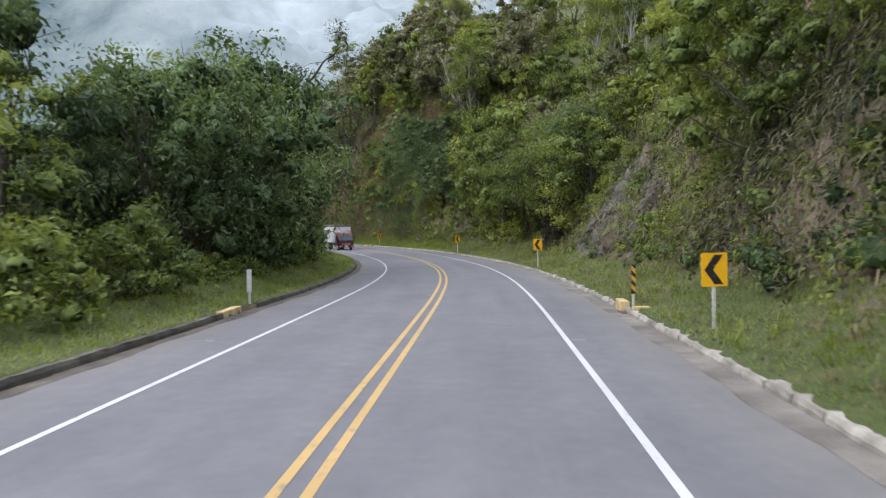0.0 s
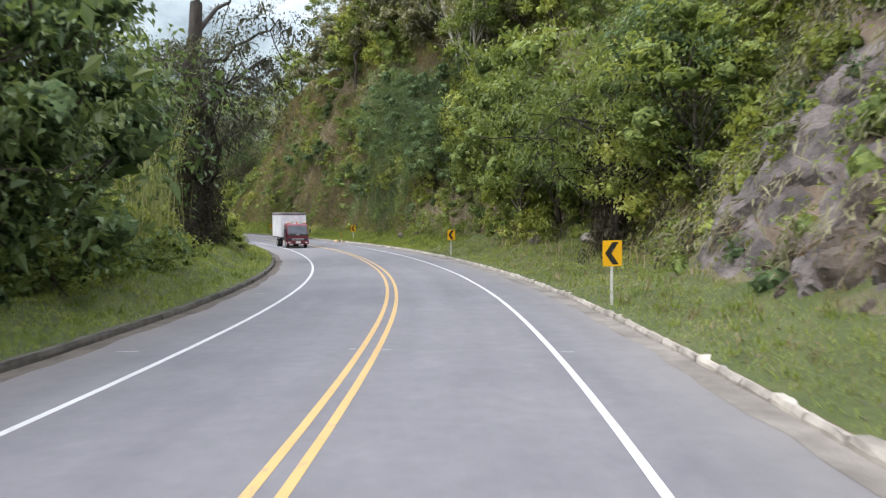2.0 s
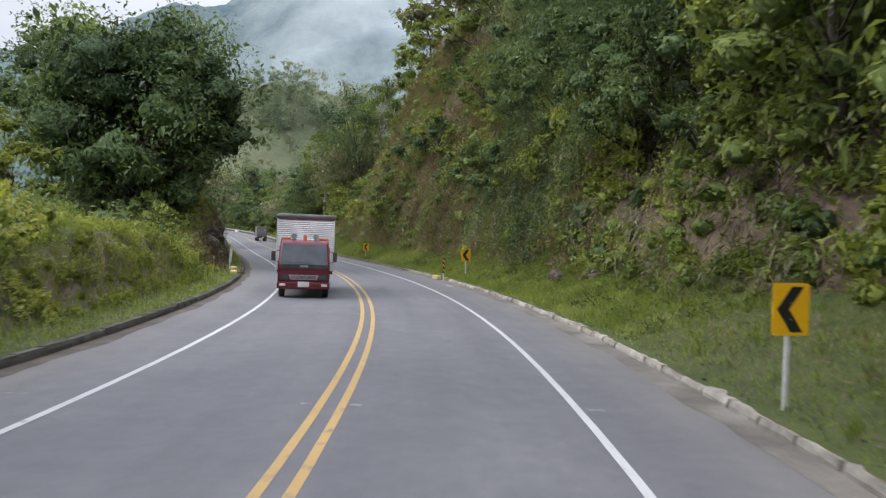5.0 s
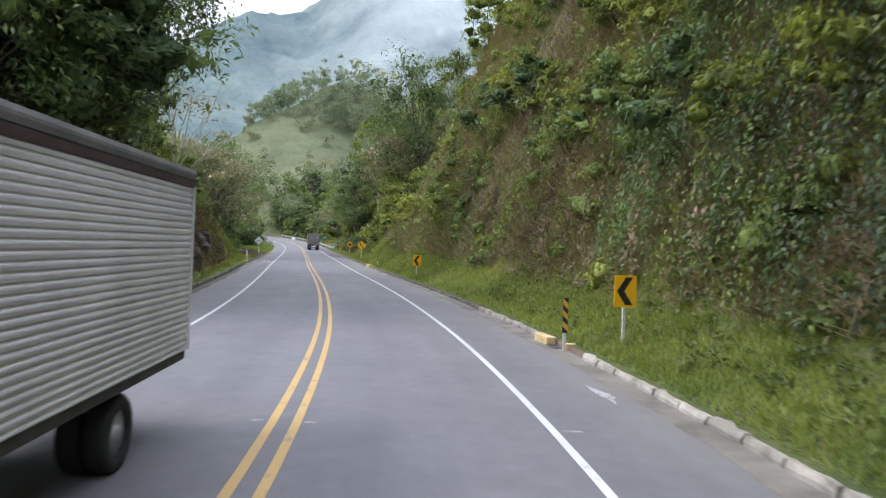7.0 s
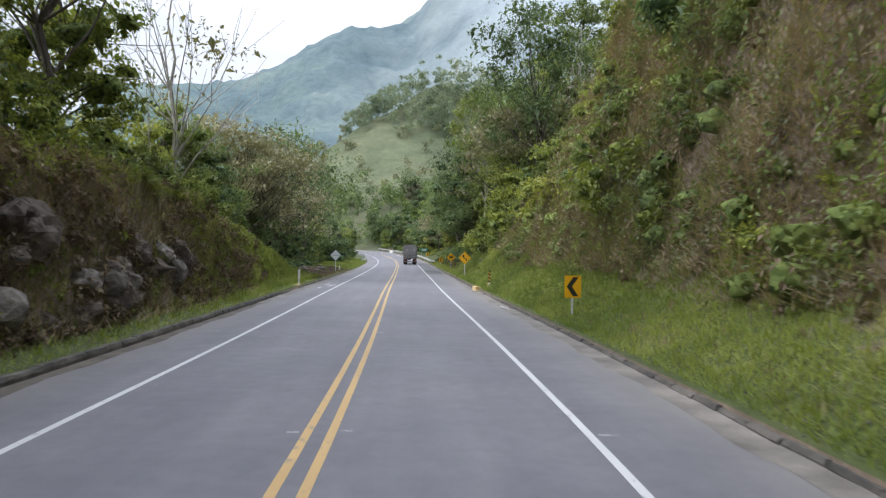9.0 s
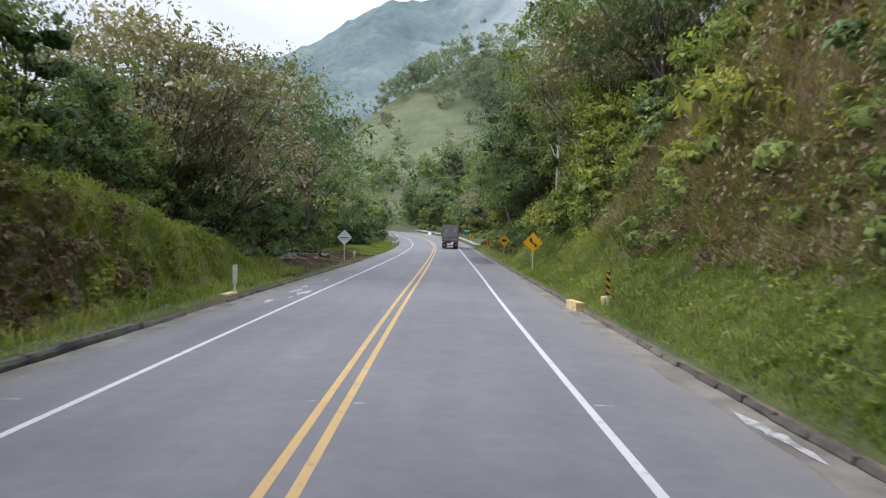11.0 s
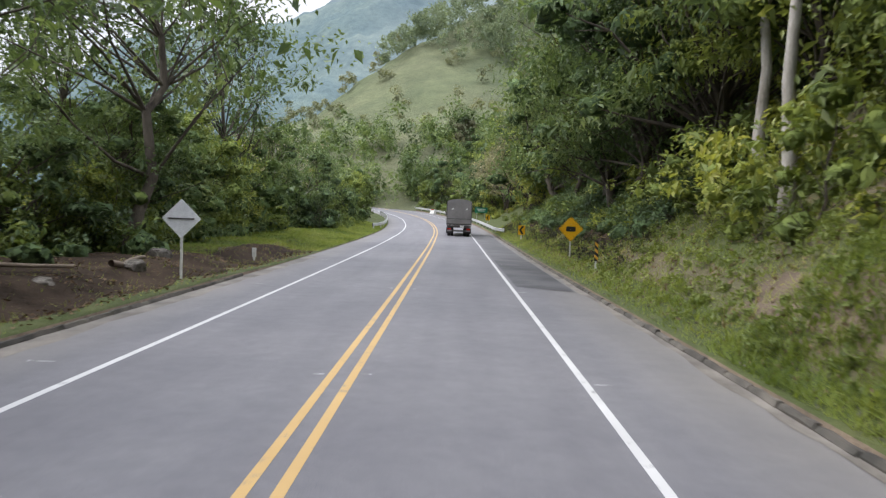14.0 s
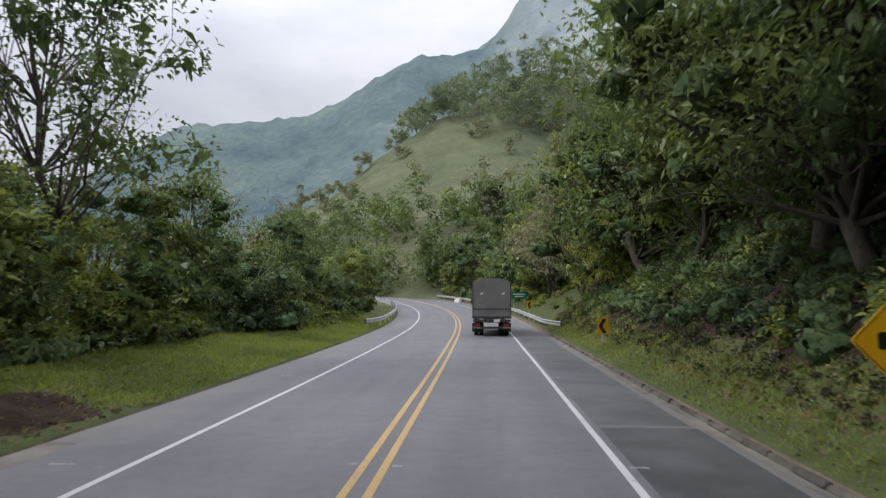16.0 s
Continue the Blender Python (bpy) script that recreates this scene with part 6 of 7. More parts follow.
def guardrail(s0, s1, d, side, label):
    """A steel guardrail: W-shaped beam on posts; side is +1 where the road lies to its right."""
    root = thing("guardrail", stand(s0, d, 0), label, "guardrail", "guardrails")
    back = root.matrix_basis.inverted()
    s = np.arange(s0, s1 + 0.1, 1.0)
    prof = [(0.0, 0.42), (0.08, 0.46), (0.08, 0.52), (0.0, 0.57), (0.0, 0.6), (0.08, 0.65), (0.08, 0.71), (0.0, 0.75)]
    off = np.array([p[0] for p in prof])
    hts = np.array([p[1] for p in prof])
    flare = np.clip((s0 + 6 - s) / 6, 0, 1) ** 2 * 0.7
    v1 = at(s[:, None], d - side * flare[:, None] + side * off[None, :], hts[None, :])
    v2 = at(s[:, None], d - side * flare[:, None] + side * (off[None, :] - 0.006), hts[None, :])
    k = len(prof)
    v = np.concatenate([v1.reshape(-1, 3), v2.reshape(-1, 3)])
    f = np.concatenate([grid_faces(len(s), k), grid_faces(len(s), k)[:, ::-1] + len(s) * k])
    m = np.array(back)
    v = v @ m[:3, :3].T + m[:3, 3]
    beam = new("beam", mesh_of("beam", v, f, STEEL))
    beam.parent = root
    bm = bmesh.new()
    add_box(bm, (0.12, 0.14, 1.15), (0, 0, 0.2), 0.01)
    post = part("post", bm, STEEL, root)
    q = s0 + 0.5
    first = True
    while q < s1:
        ob = post if first else new("post", post.data)
        ob.parent = root
        fl = max(0.0, (s0 + 6 - q) / 6) ** 2 * 0.7
        ob.matrix_basis = back @ stand(q, d - side * (0.07 + fl), 0)
        first = False
        q += 3.8
    bm = bmesh.new()
    add_box(bm, (0.1, 0.35, 0.34), (0, 0, 0), 0.04)
    end = part("end_piece", bm, CHASSIS, root, "dark rounded end piece")
    end.matrix_basis = back @ stand(s0 - 0.1, d - side * 0.72, 0.585)
    return root


guardrail(252.0, 366.0, 6.35, -1, "galvanised steel guardrail along the outside of the bend")
guardrail(256.0, 300.0, -6.1, 1, "galvanised steel guardrail along the inside of the bend")


def barrier_block(s, d, material, label):
    root = thing("concrete_barrier", stand(s, d, 0), label, "barrier")
    bm = bmesh.new()
    add_plate(bm, [(-0.3, -0.1), (0.3, -0.1), (0.28, 0.2), (0.13, 0.4), (0.1, 0.85), (-0.1, 0.85), (-0.13, 0.4), (-0.28, 0.2)], 2.6, -1.3)
    part("body", bm, material, root)
    bm = bmesh.new()
    add_box(bm, (0.215, 2.4, 0.12), (0, 0, 0.79), 0.01)
    part("painted_band", bm, LAMP_RED, root, "faded red painted band")
    return root


barrier_block(312.0, 5.75, POST_WHITE, "white concrete barrier block beside the guardrail")
barrier_block(328.0, 5.75, POST_WHITE, "white concrete barrier block beside the guardrail")
barrier_block(332.0, 5.75, POST_WHITE, "white concrete barrier block beside the guardrail")

green = thing("place_sign", stand(284.0, 7.7, float(land(284.0, 7.7)), 5), "small green information sign with white text bars", "road sign")
for _x in (-0.6, 0.6):
    bm = bmesh.new()
    add_box(bm, (0.07, 0.06, 2.4), (_x, 0.04, 0.7), 0.006)
    part("post", bm, STEEL, green)
plate_part("panel", moved(rounded(1.9, 0.8, 0.05), 0, 1.45), 0.015, -0.01, GREEN_SIGN, green)
for _z, _w in ((1.58, 1.3), (1.34, 1.0)):
    plate_part("text_bar", moved([(-_w / 2, -0.06), (_w / 2, -0.06), (_w / 2, 0.06), (-_w / 2, 0.06)], 0, _z), 0.003, -0.0135, PLATE_WHITE, green, "white bar of unreadable writing")


# ---- rocks and litter ----
OUTCROP = surface("earthy_brown_rock", (0.045, 0.034, 0.026), (0.15, 0.12, 0.096), 2.2, 8, 0.95, bump=1.0, depth=0.06, vary=0.3)


def rock_mesh(seed, size, rough=0.35, material=ROCK):
    rng_ = np.random.default_rng(seed)
    bm = bmesh.new()
    bmesh.ops.create_icosphere(bm, subdivisions=3, radius=1.0)
    cuts = rng_.normal(0, 1, (9, 3))
    cuts /= np.linalg.norm(cuts, axis=1)[:, None]
    lim = rng_.uniform(0.55, 0.9, 9)
    for v in bm.verts:
        p = np.array(v.co)
        for c, k in zip(cuts, lim):
            e = p @ c - k
            if e > 0:
                p = p - c * e * 0.9
        p = p * (1 + rough * 0.5 * noise.noise(Vector(p * 2.2) + Vector((seed, 0, 0))) + rough * 0.3 * noise.noise(Vector(p * 6.0) + Vector((0, seed, 0))))
        v.co = Vector(p * np.array(size))
    me = bpy.data.meshes.new("rock")
    bm.to_mesh(me)
    bm.free()
    me.materials.append(material)
    return me


ROCKS = [rock_mesh(k + 1, s) for k, s in enumerate([(1.0, 0.8, 0.7), (0.8, 1.0, 0.55), (1.0, 0.9, 0.9), (0.7, 1.0, 0.8)])]


CRAGS = [rock_mesh(k + 11, s, 0.6, OUTCROP) for k, s in enumerate([(1.0, 0.8, 0.9), (0.8, 1.1, 0.7), (1.0, 0.9, 1.1), (0.7, 1.0, 1.0)])]


def rock(s, d, size, sink=0.3, which=0, label="weathered grey boulder on the grass", group="rocks beside the road", kinds=ROCKS):
    ob = new("rock", kinds[which % 4])
    ob.matrix_basis = stand(s, d, float(land(s, d)) + size * (0.6 - sink), s * 53 % 360) @ Matrix.Diagonal((size, size, size, 1))
    return tagged(ob, label, "rock", group)


rock(71.0, 11.5, 0.62, 0.2, 0)
rock(65.5, 13.0, 0.75, 0.35, 1, "mossy dark boulder at the foot of the slope")
for _k, (_a, _b, _c) in enumerate(((33, 10.0, 0.9), (34.6, 10.2, 1.1), (36.4, 10.1, 0.9), (38.2, 10.3, 1.2), (39.8, 10.2, 0.9), (41.5, 10.2, 0.8), (35.6, 10.9, 1.0), (37.4, 10.9, 1.1), (39.2, 11.1, 0.9), (34, 9.2, 0.22), (36.5, 9.1, 0.18), (40, 9.2, 0.25))):
    rock(_a, _b, _c, 1.05 if _c > 0.5 else 0.45, _k, "brown-grey rock outcrop at the foot of the overgrown slope", "rock outcrop", CRAGS)
CLIFF = surface("pale_violet_grey_rock", (0.05, 0.043, 0.039), (0.165, 0.143, 0.134), 1.1, 6, 0.95, bump=1.0, depth=0.08, where="Position")


def rock_face(name, s0, s1, d0, d1, seed, label):
    """A broken rock face laid over the foot of the slope: stepped blocks that run out under the growth round it."""
    s, d = np.arange(s0, s1, 0.16), np.arange(d0, d1, 0.075)
    g, q = np.meshgrid(s, d, indexing="ij")
    h = land(g, q)
    block = np.zeros_like(g)
    for i in range(len(s)):
        for j in range(len(d)):
            w = Vector((g[i, j] * 0.75 + seed, h[i, j] * 0.9, 0.0))
            near, where = noise.voronoi(w)
            block[i, j] = 0.55 * noise.cell(where[0] * 7.3) + 0.25 * min(1.0, (near[1] - near[0]) * 3) + 0.16 * noise.noise(w * 3.1)
    edge = np.minimum(np.minimum(g - s0, s1 - g) / 2.2, np.minimum(q - d0, d1 - q) / 0.7) + 0.5 * wobble(g, q, 1.1, seed)
    lift = np.clip(edge, -0.2, 1) * (0.15 + 0.75 * block) - 0.35 * (edge < 0.05)
    v = at(g, q - 0.6 * np.maximum(lift, 0), h + 0.35 * lift)
    return setting(name, mesh_of(name, v.reshape(-1, 3), grid_faces(len(s), len(d))[:, ::-1], CLIFF), label, "rock")


rock_face("rock_face", 32.0, 48.5, 9.1, 13.2, 3.0, "bare pale grey broken rock face at the foot of the hillside")


def bank_rock(s, d, h, size, which, kinds):
    ob = new("rock", kinds[which % 4])
    ob.matrix_basis = stand(s, d, h, s * 53 % 360, s * 17 % 30, s * 29 % 24) @ Matrix.Diagonal((size, size * 1.25, size * 0.95, 1))
    return tagged(ob, "dark fissured rock standing out of the earth bank", "rock", "rocks in the bank")


_r = np.random.default_rng(306)
for _k in range(46):
    _a = (_r.uniform(128.0, 133.5) if _k < 14 else _r.uniform(135.0, 146.0)) if _k < 38 else _r.uniform(113.0, 126.0)
    _h = _r.uniform(0.4, 3.2 if _k < 14 else 2.4)
    bank_rock(_a, -7.72 - 0.2 * _h, _h, _r.uniform(0.45, 0.9), _k, CRAGS if _k % 3 else ROCKS)
for _k, (_a, _b, _c) in enumerate(((94.5, 8.2, 0.5), (92.6, 9.2, 0.42), (182.8, 8.2, 0.3), (186, -8.6, 0.55), (191, -9.4, 0.5), (194, -8.2, 0.32), (199.3, -8.3, 0.4), (203, -9.0, 0.45), (214, 9.2, 0.32))):
    rock(_a, _b, _c, 0.45, _k, "grey stone lying in the grass", kinds=CRAGS if _a < 100 else ROCKS)


def scatter(name, label, material, n, s0, s1, d0, d1, size, seed, category):
    """Small flat litter lying on the ground."""
    r = np.random.default_rng(seed)
    p, out, s, d = slope_places(n, s0, s1, d0, d1, r)
    flat = np.cross(out, r.normal(0, 1, p.shape))
    v, f = leaves(p + out * 0.03, flat * 1.0, size, size * 0.7, r, 0.0, 0.25)
    return setting(name, mesh_of(name, v, f, material), label, category, "stuff")


scatter("leaf_litter", "fallen brown and pale leaves on the bank", LITTER, 7000, 180, 262, 6.5, 13.0, 0.13, 201, "leaf litter")
scatter("leaf_litter", "brown and pale leaves strewn over the shaded bank", LITTER, 4500, 203, 258, 7.0, 11.5, 0.15, 205, "leaf litter")
scatter("leaf_litter", "fallen leaves on the hillside verge", LITTER, 2600, 0, 170, 7.0, 10.5, 0.1, 202, "leaf litter")
scatter("leaf_litter", "fallen leaves on bare earth", LITTER, 6500, 174, 224, -12.0, -6.1, 0.13, 203, "leaf litter")
scatter("gravel", "small stones along the gutter", ROCK, 1400, 0, 246, 6.2, 6.9, 0.09, 204, "gravel")

_es, _ed = np.arange(176.0, 223.1, 1.0), np.arange(-12.0, -6.05, 0.35)
_g = np.stack(np.broadcast_arrays(_es[:, None], _ed[None, :]), -1)
_lift = 0.05 - 0.3 * np.clip((_es[:, None] - np.where(_ed[None, :] > -9.3, 217.5, 210.5) + 0.8 * np.sin(_ed[None, :] * 1.7)) / 3, 0, 1) - 0.25 * np.clip((178 - _es[:, None]) / 2, 0, 1) + 0.05 * wobble(_g[..., 0], _g[..., 1], 1.1, 3.0) - 0.1 * np.clip((_g[..., 1] + 6.75 + 0.3 * np.sin(_g[..., 0] * 1.3)) / 0.4, 0, 1)
setting("bare_earth", mesh_of("bare_earth", at(_g[..., 0], _g[..., 1], land(_g[..., 0], _g[..., 1]) + _lift).reshape(-1, 3), grid_faces(len(_es), len(_ed))[:, ::-1], EARTH, None, True),
        "bare brown earth patch beside the road", "earth")


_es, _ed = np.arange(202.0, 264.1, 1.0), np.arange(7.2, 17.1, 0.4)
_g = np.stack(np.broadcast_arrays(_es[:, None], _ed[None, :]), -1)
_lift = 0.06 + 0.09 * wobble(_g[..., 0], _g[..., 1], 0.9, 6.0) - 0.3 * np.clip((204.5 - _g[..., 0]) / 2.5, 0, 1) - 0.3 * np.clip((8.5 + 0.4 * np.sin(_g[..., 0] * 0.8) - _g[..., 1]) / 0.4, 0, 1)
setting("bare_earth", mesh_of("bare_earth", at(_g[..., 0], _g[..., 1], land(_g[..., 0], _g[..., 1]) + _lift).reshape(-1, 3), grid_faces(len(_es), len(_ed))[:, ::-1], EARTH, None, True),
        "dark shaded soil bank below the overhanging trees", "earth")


def log(s, d, length, radius, turn):
    v, f = limb(bent((-length / 2, 0, radius), (length / 2, 0, radius * 1.2), np.random.default_rng(int(s)), 0.05, 7), np.linspace(radius, radius * 0.5, 7), 8)
    ob = new("fallen_branch", mesh_of("fallen_branch", v, f, DEADWOOD, None, True))
    ob.matrix_basis = stand(s, d, float(land(s, d)) + 0.04, turn)
    return tagged(ob, "dead fallen branch lying on bare earth", "branch", "fallen branches")


log(186, -8.4, 4.5, 0.09, 70)
log(190, -9.2, 3.2, 0.07, 120)
log(200, -8.8, 3.0, 0.11, 95)
log(194, -10.2, 5.0, 0.1, 40)

OLD_PATCH = surface("older_dark_asphalt", (0.07, 0.07, 0.075), (0.122, 0.122, 0.128), 0.5, 45, 0.7, bump=0.4, where="Position")
setting("asphalt_patch", strip("asphalt_patch", np.arange(216.3, 247.1, 1.0), [3.78, 4.5, 5.6], [0.004, 0.001, -0.009], OLD_PATCH), "older dark asphalt patch on the road shoulder", "asphalt patch")
_ps = np.arange(201.0, 216.2, 0.5)
_pi = np.clip(5.5 - (_ps - 201) * 1.6 + 0.12 * wobble(_ps, 0 * _ps, 1.3, 2.0), 3.8, 5.5)
setting("asphalt_patch", strip("asphalt_patch", _ps, np.stack([_pi, (_pi + 5.68) / 2, 0 * _ps + 5.68], -1), [0.004, 0.0, -0.0095], PATCH), "fresh dark asphalt patch on the road shoulder", "asphalt patch")

WORN_PAINT = line_material("flaked_white_paint", (0.42, 0.42, 0.415), (0.17, 0.165, 0.16), 0.5)


def smear(s, d, length, width, seed):
    """A torn streak of old white paint on the shoulder."""
    r = np.random.default_rng(seed)
    q = np.linspace(0, 1, 12)
    w = width * (0.35 + 0.65 * r.random(12)) * np.sin(math.pi * np.clip(q, 0.04, 0.96))
    c = d + 0.04 * np.sin(q * 5 + seed) * np.sign(d)
    v = np.concatenate([at(s + q * length, c - w / 2, -0.006), at(s + q * length, c + w / 2, -0.003)]) + [0, 0, 0.005]
    f = np.array([(i, i + 12, i + 13, i + 1) for i in range(11)])
    setting("paint_smear", mesh_of("paint_smear", v, f, WORN_PAINT), "worn streak of white paint on the asphalt", "road marking")


for _k, (_a, _b, _c, _w) in enumerate(((167.6, -4.1, 2.6, 0.5), (168.8, -4.6, 2.2, 0.42), (166.2, -4.2, 1.1, 0.22), (171.5, -4.7, 1.4, 0.35), (164.4, -4.6, 1.6, 0.35), (176.5, -4.5, 1.0, 0.2), (101.8, 5.1, 1.5, 0.3), (147.5, 5.7, 2.6, 0.3))):
    smear(_a, _b, _c, _w, _k)


def survey_tick(s, d, length):
    """A short thin white survey mark across the road."""
    q = np.linspace(-0.5, 0.5, 3) * length + d
    h = 0.02 - 0.02 * np.abs(q) / 3.6 + 0.006
    v = np.concatenate([at(s - 0.025, q, h), at(s + 0.025, q, h)])
    setting("survey_mark", mesh_of("survey_mark", v, [(0, 1, 4, 3), (1, 2, 5, 4)], WORN_PAINT), "thin white survey mark painted on the asphalt", "road marking")


for _k in range(1, 19):
    for _d0, _l0 in ((-0.36, 0.16), (0.34, 0.16), (3.86, 0.28), (-4.65, 0.42)):
        survey_tick(12.5 * _k + 0.15 * math.sin(_k * 5 + _d0), _d0, _l0)

# ---- lorries ----
def wheel(parent, x, y, r, width, side):
    """Tyre with rim; side is the outward x direction."""
    bm = bmesh.new()
    n = 24
    prof = [(-0.5, 0.62), (-0.5, 0.93), (-0.36, 1.0), (0.36, 1.0), (0.5, 0.93), (0.5, 0.62)]
    rings = [[bm.verts.new((x + a * width, y + r * b * math.cos(2 * math.pi * k / n), r + r * b * math.sin(2 * math.pi * k / n))) for k in range(n)] for a, b in prof]
    for i in range(len(rings)):
        j = (i + 1) % len(rings)
        for k in range(n):
            bm.faces.new((rings[i][k], rings[i][(k + 1) % n], rings[j][(k + 1) % n], rings[j][k]))
    tyre = part("tyre", bm, RUBBER, parent, "", True)
    bm = bmesh.new()
    add_tube(bm, (x - 0.3 * width, y, r), (x + side * 0.32 * width, y, r), r * 0.62, n=20)
    add_tube(bm, (x, y, r), (x + side * 0.46 * width, y, r), r * 0.24, n=12)
    part("rim", bm, STEEL, tyre, "grey steel rim", True)
    return tyre


def canvas_lorry(s, d):
    root = thing("lorry", stand(s, d, 0), "lorry with a grey canvas tarpaulin body and white cab", "lorry")
    w, h0, h1, ln = 2.42, 1.25, 3.6, 6.8
    bm = bmesh.new()
    prof = [(-w / 2, h0), (w / 2, h0), (w / 2, h1 - 0.3)] + [(w / 2 * math.cos(a) * 0.985, h1 - 0.3 + 0.3 * math.sin(a)) for a in np.linspace(0.25, math.pi - 0.25, 9)] + [(-w / 2, h1 - 0.3)]
    sect = []
    for y in np.linspace(0, ln, 9):
        k = 1 - 0.008 * math.sin(y * 4.6) ** 2
        sect.append([bm.verts.new((x * k, y, z * (1 if z < h1 - 0.3 else k))) for x, z in prof])
    for a, b in zip(sect, sect[1:]):
        for i in range(len(prof)):
            j = (i + 1) % len(prof)
            bm.faces.new((a[i], a[j], b[j], b[i]))
    bm.faces.new(sect[0])
    bm.faces.new(sect[-1][::-1])
    part("tarpaulin", bm, CANVAS, root)
    bm = bmesh.new()
    for x in (-w / 2 + 0.05, w / 2 - 0.05):
        add_box(bm, (0.05, 0.03, h1 - h0 - 0.35), (x, -0.012, (h0 + h1 - 0.3) / 2), 0.008)
    add_box(bm, (w - 0.05, 0.03, 0.05), (0, -0.012, h0 + 0.45), 0.01)
    part("lashing", bm, CHASSIS, root, "dark lashing straps of the tarpaulin")
    for x in (-0.62, 0.72):
        plate_part("reflector", moved(rounded(0.2, 0.09, 0.02), x, 2.65, 25), 0.006, -0.012, PLATE_WHITE, root, "pale reflective patch")
    bm = bmesh.new()
    add_box(bm, (w, ln, 0.14), (0, ln / 2, h0 - 0.07), 0.015)
    add_box(bm, (0.9, ln + 1.6, 0.22), (0, ln / 2 + 0.8, h0 - 0.28), 0.02)
    part("bed", bm, CHASSIS, root)
    bm = bmesh.new()
    add_box(bm, (w - 0.1, 0.1, 0.16), (0, 0.0, 0.98), 0.015)
    add_box(bm, (w - 0.06, 0.12, 0.14), (0, -0.02, 0.55), 0.02)
    for x in (-0.8, 0.8):
        add_box(bm, (0.08, 0.08, 0.6), (x, 0.06, 0.8), 0.01)
    part("rear_bumper", bm, CHASSIS, root, "dusty dark rear bumper beams")
    for x in (-0.92, 0.92):
        bm = bmesh.new()
        add_box(bm, (0.36, 0.05, 0.12), (x, -0.09, 0.72), 0.012)
        part("tail_light", bm, LAMP_RED, root, "red tail light")
        bm = bmesh.new()
        add_box(bm, (0.42, 0.03, 0.09), (x, -0.1, 0.55), 0.008)
        part("bumper_band", bm, ROOF_TARP, root, "dusty grey band")
        bm = bmesh.new()
        add_box(bm, (0.58, 0.02, 0.55), (x, 0.75, 0.55), 0.005)
        part("mud_flap", bm, RUBBER, root)
    bm = bmesh.new()
    add_box(bm, (0.36, 0.015, 0.18), (0.3, -0.07, 0.98), 0.004)
    part("number_plate", bm, PLATE_WHITE, root)
    for y in (1.45, 2.75, ln + 1.1):
        for side in (-1, 1):
            for off in ((0.95, 0.63) if y < ln else (0.98,)):
                wheel(root, side * off, y, 0.5, 0.27, side)
    bm = bmesh.new()
    add_box(bm, (2.15, 1.7, 1.75), (0, ln + 1.25, 1.85), 0.12)
    cab = part("cab", bm, CAB_WHITE, root, "white painted cab", True)
    bm = bmesh.new()
    add_box(bm, (2.17, 0.8, 0.6), (0, ln + 1.35, 2.25), 0.04)
    part("side_window", bm, GLASS, cab)
    for x in (-1.25, 1.25):
        bm = bmesh.new()
        add_box(bm, (0.2, 0.08, 0.42), (x, ln + 1.9, 2.2), 0.03)
        add_tube(bm, (x * 0.85, ln + 1.95, 2.1), (x, ln + 1.95, 2.1), 0.02, n=6)
        part("mirror", bm, CHASSIS, cab)
    return root


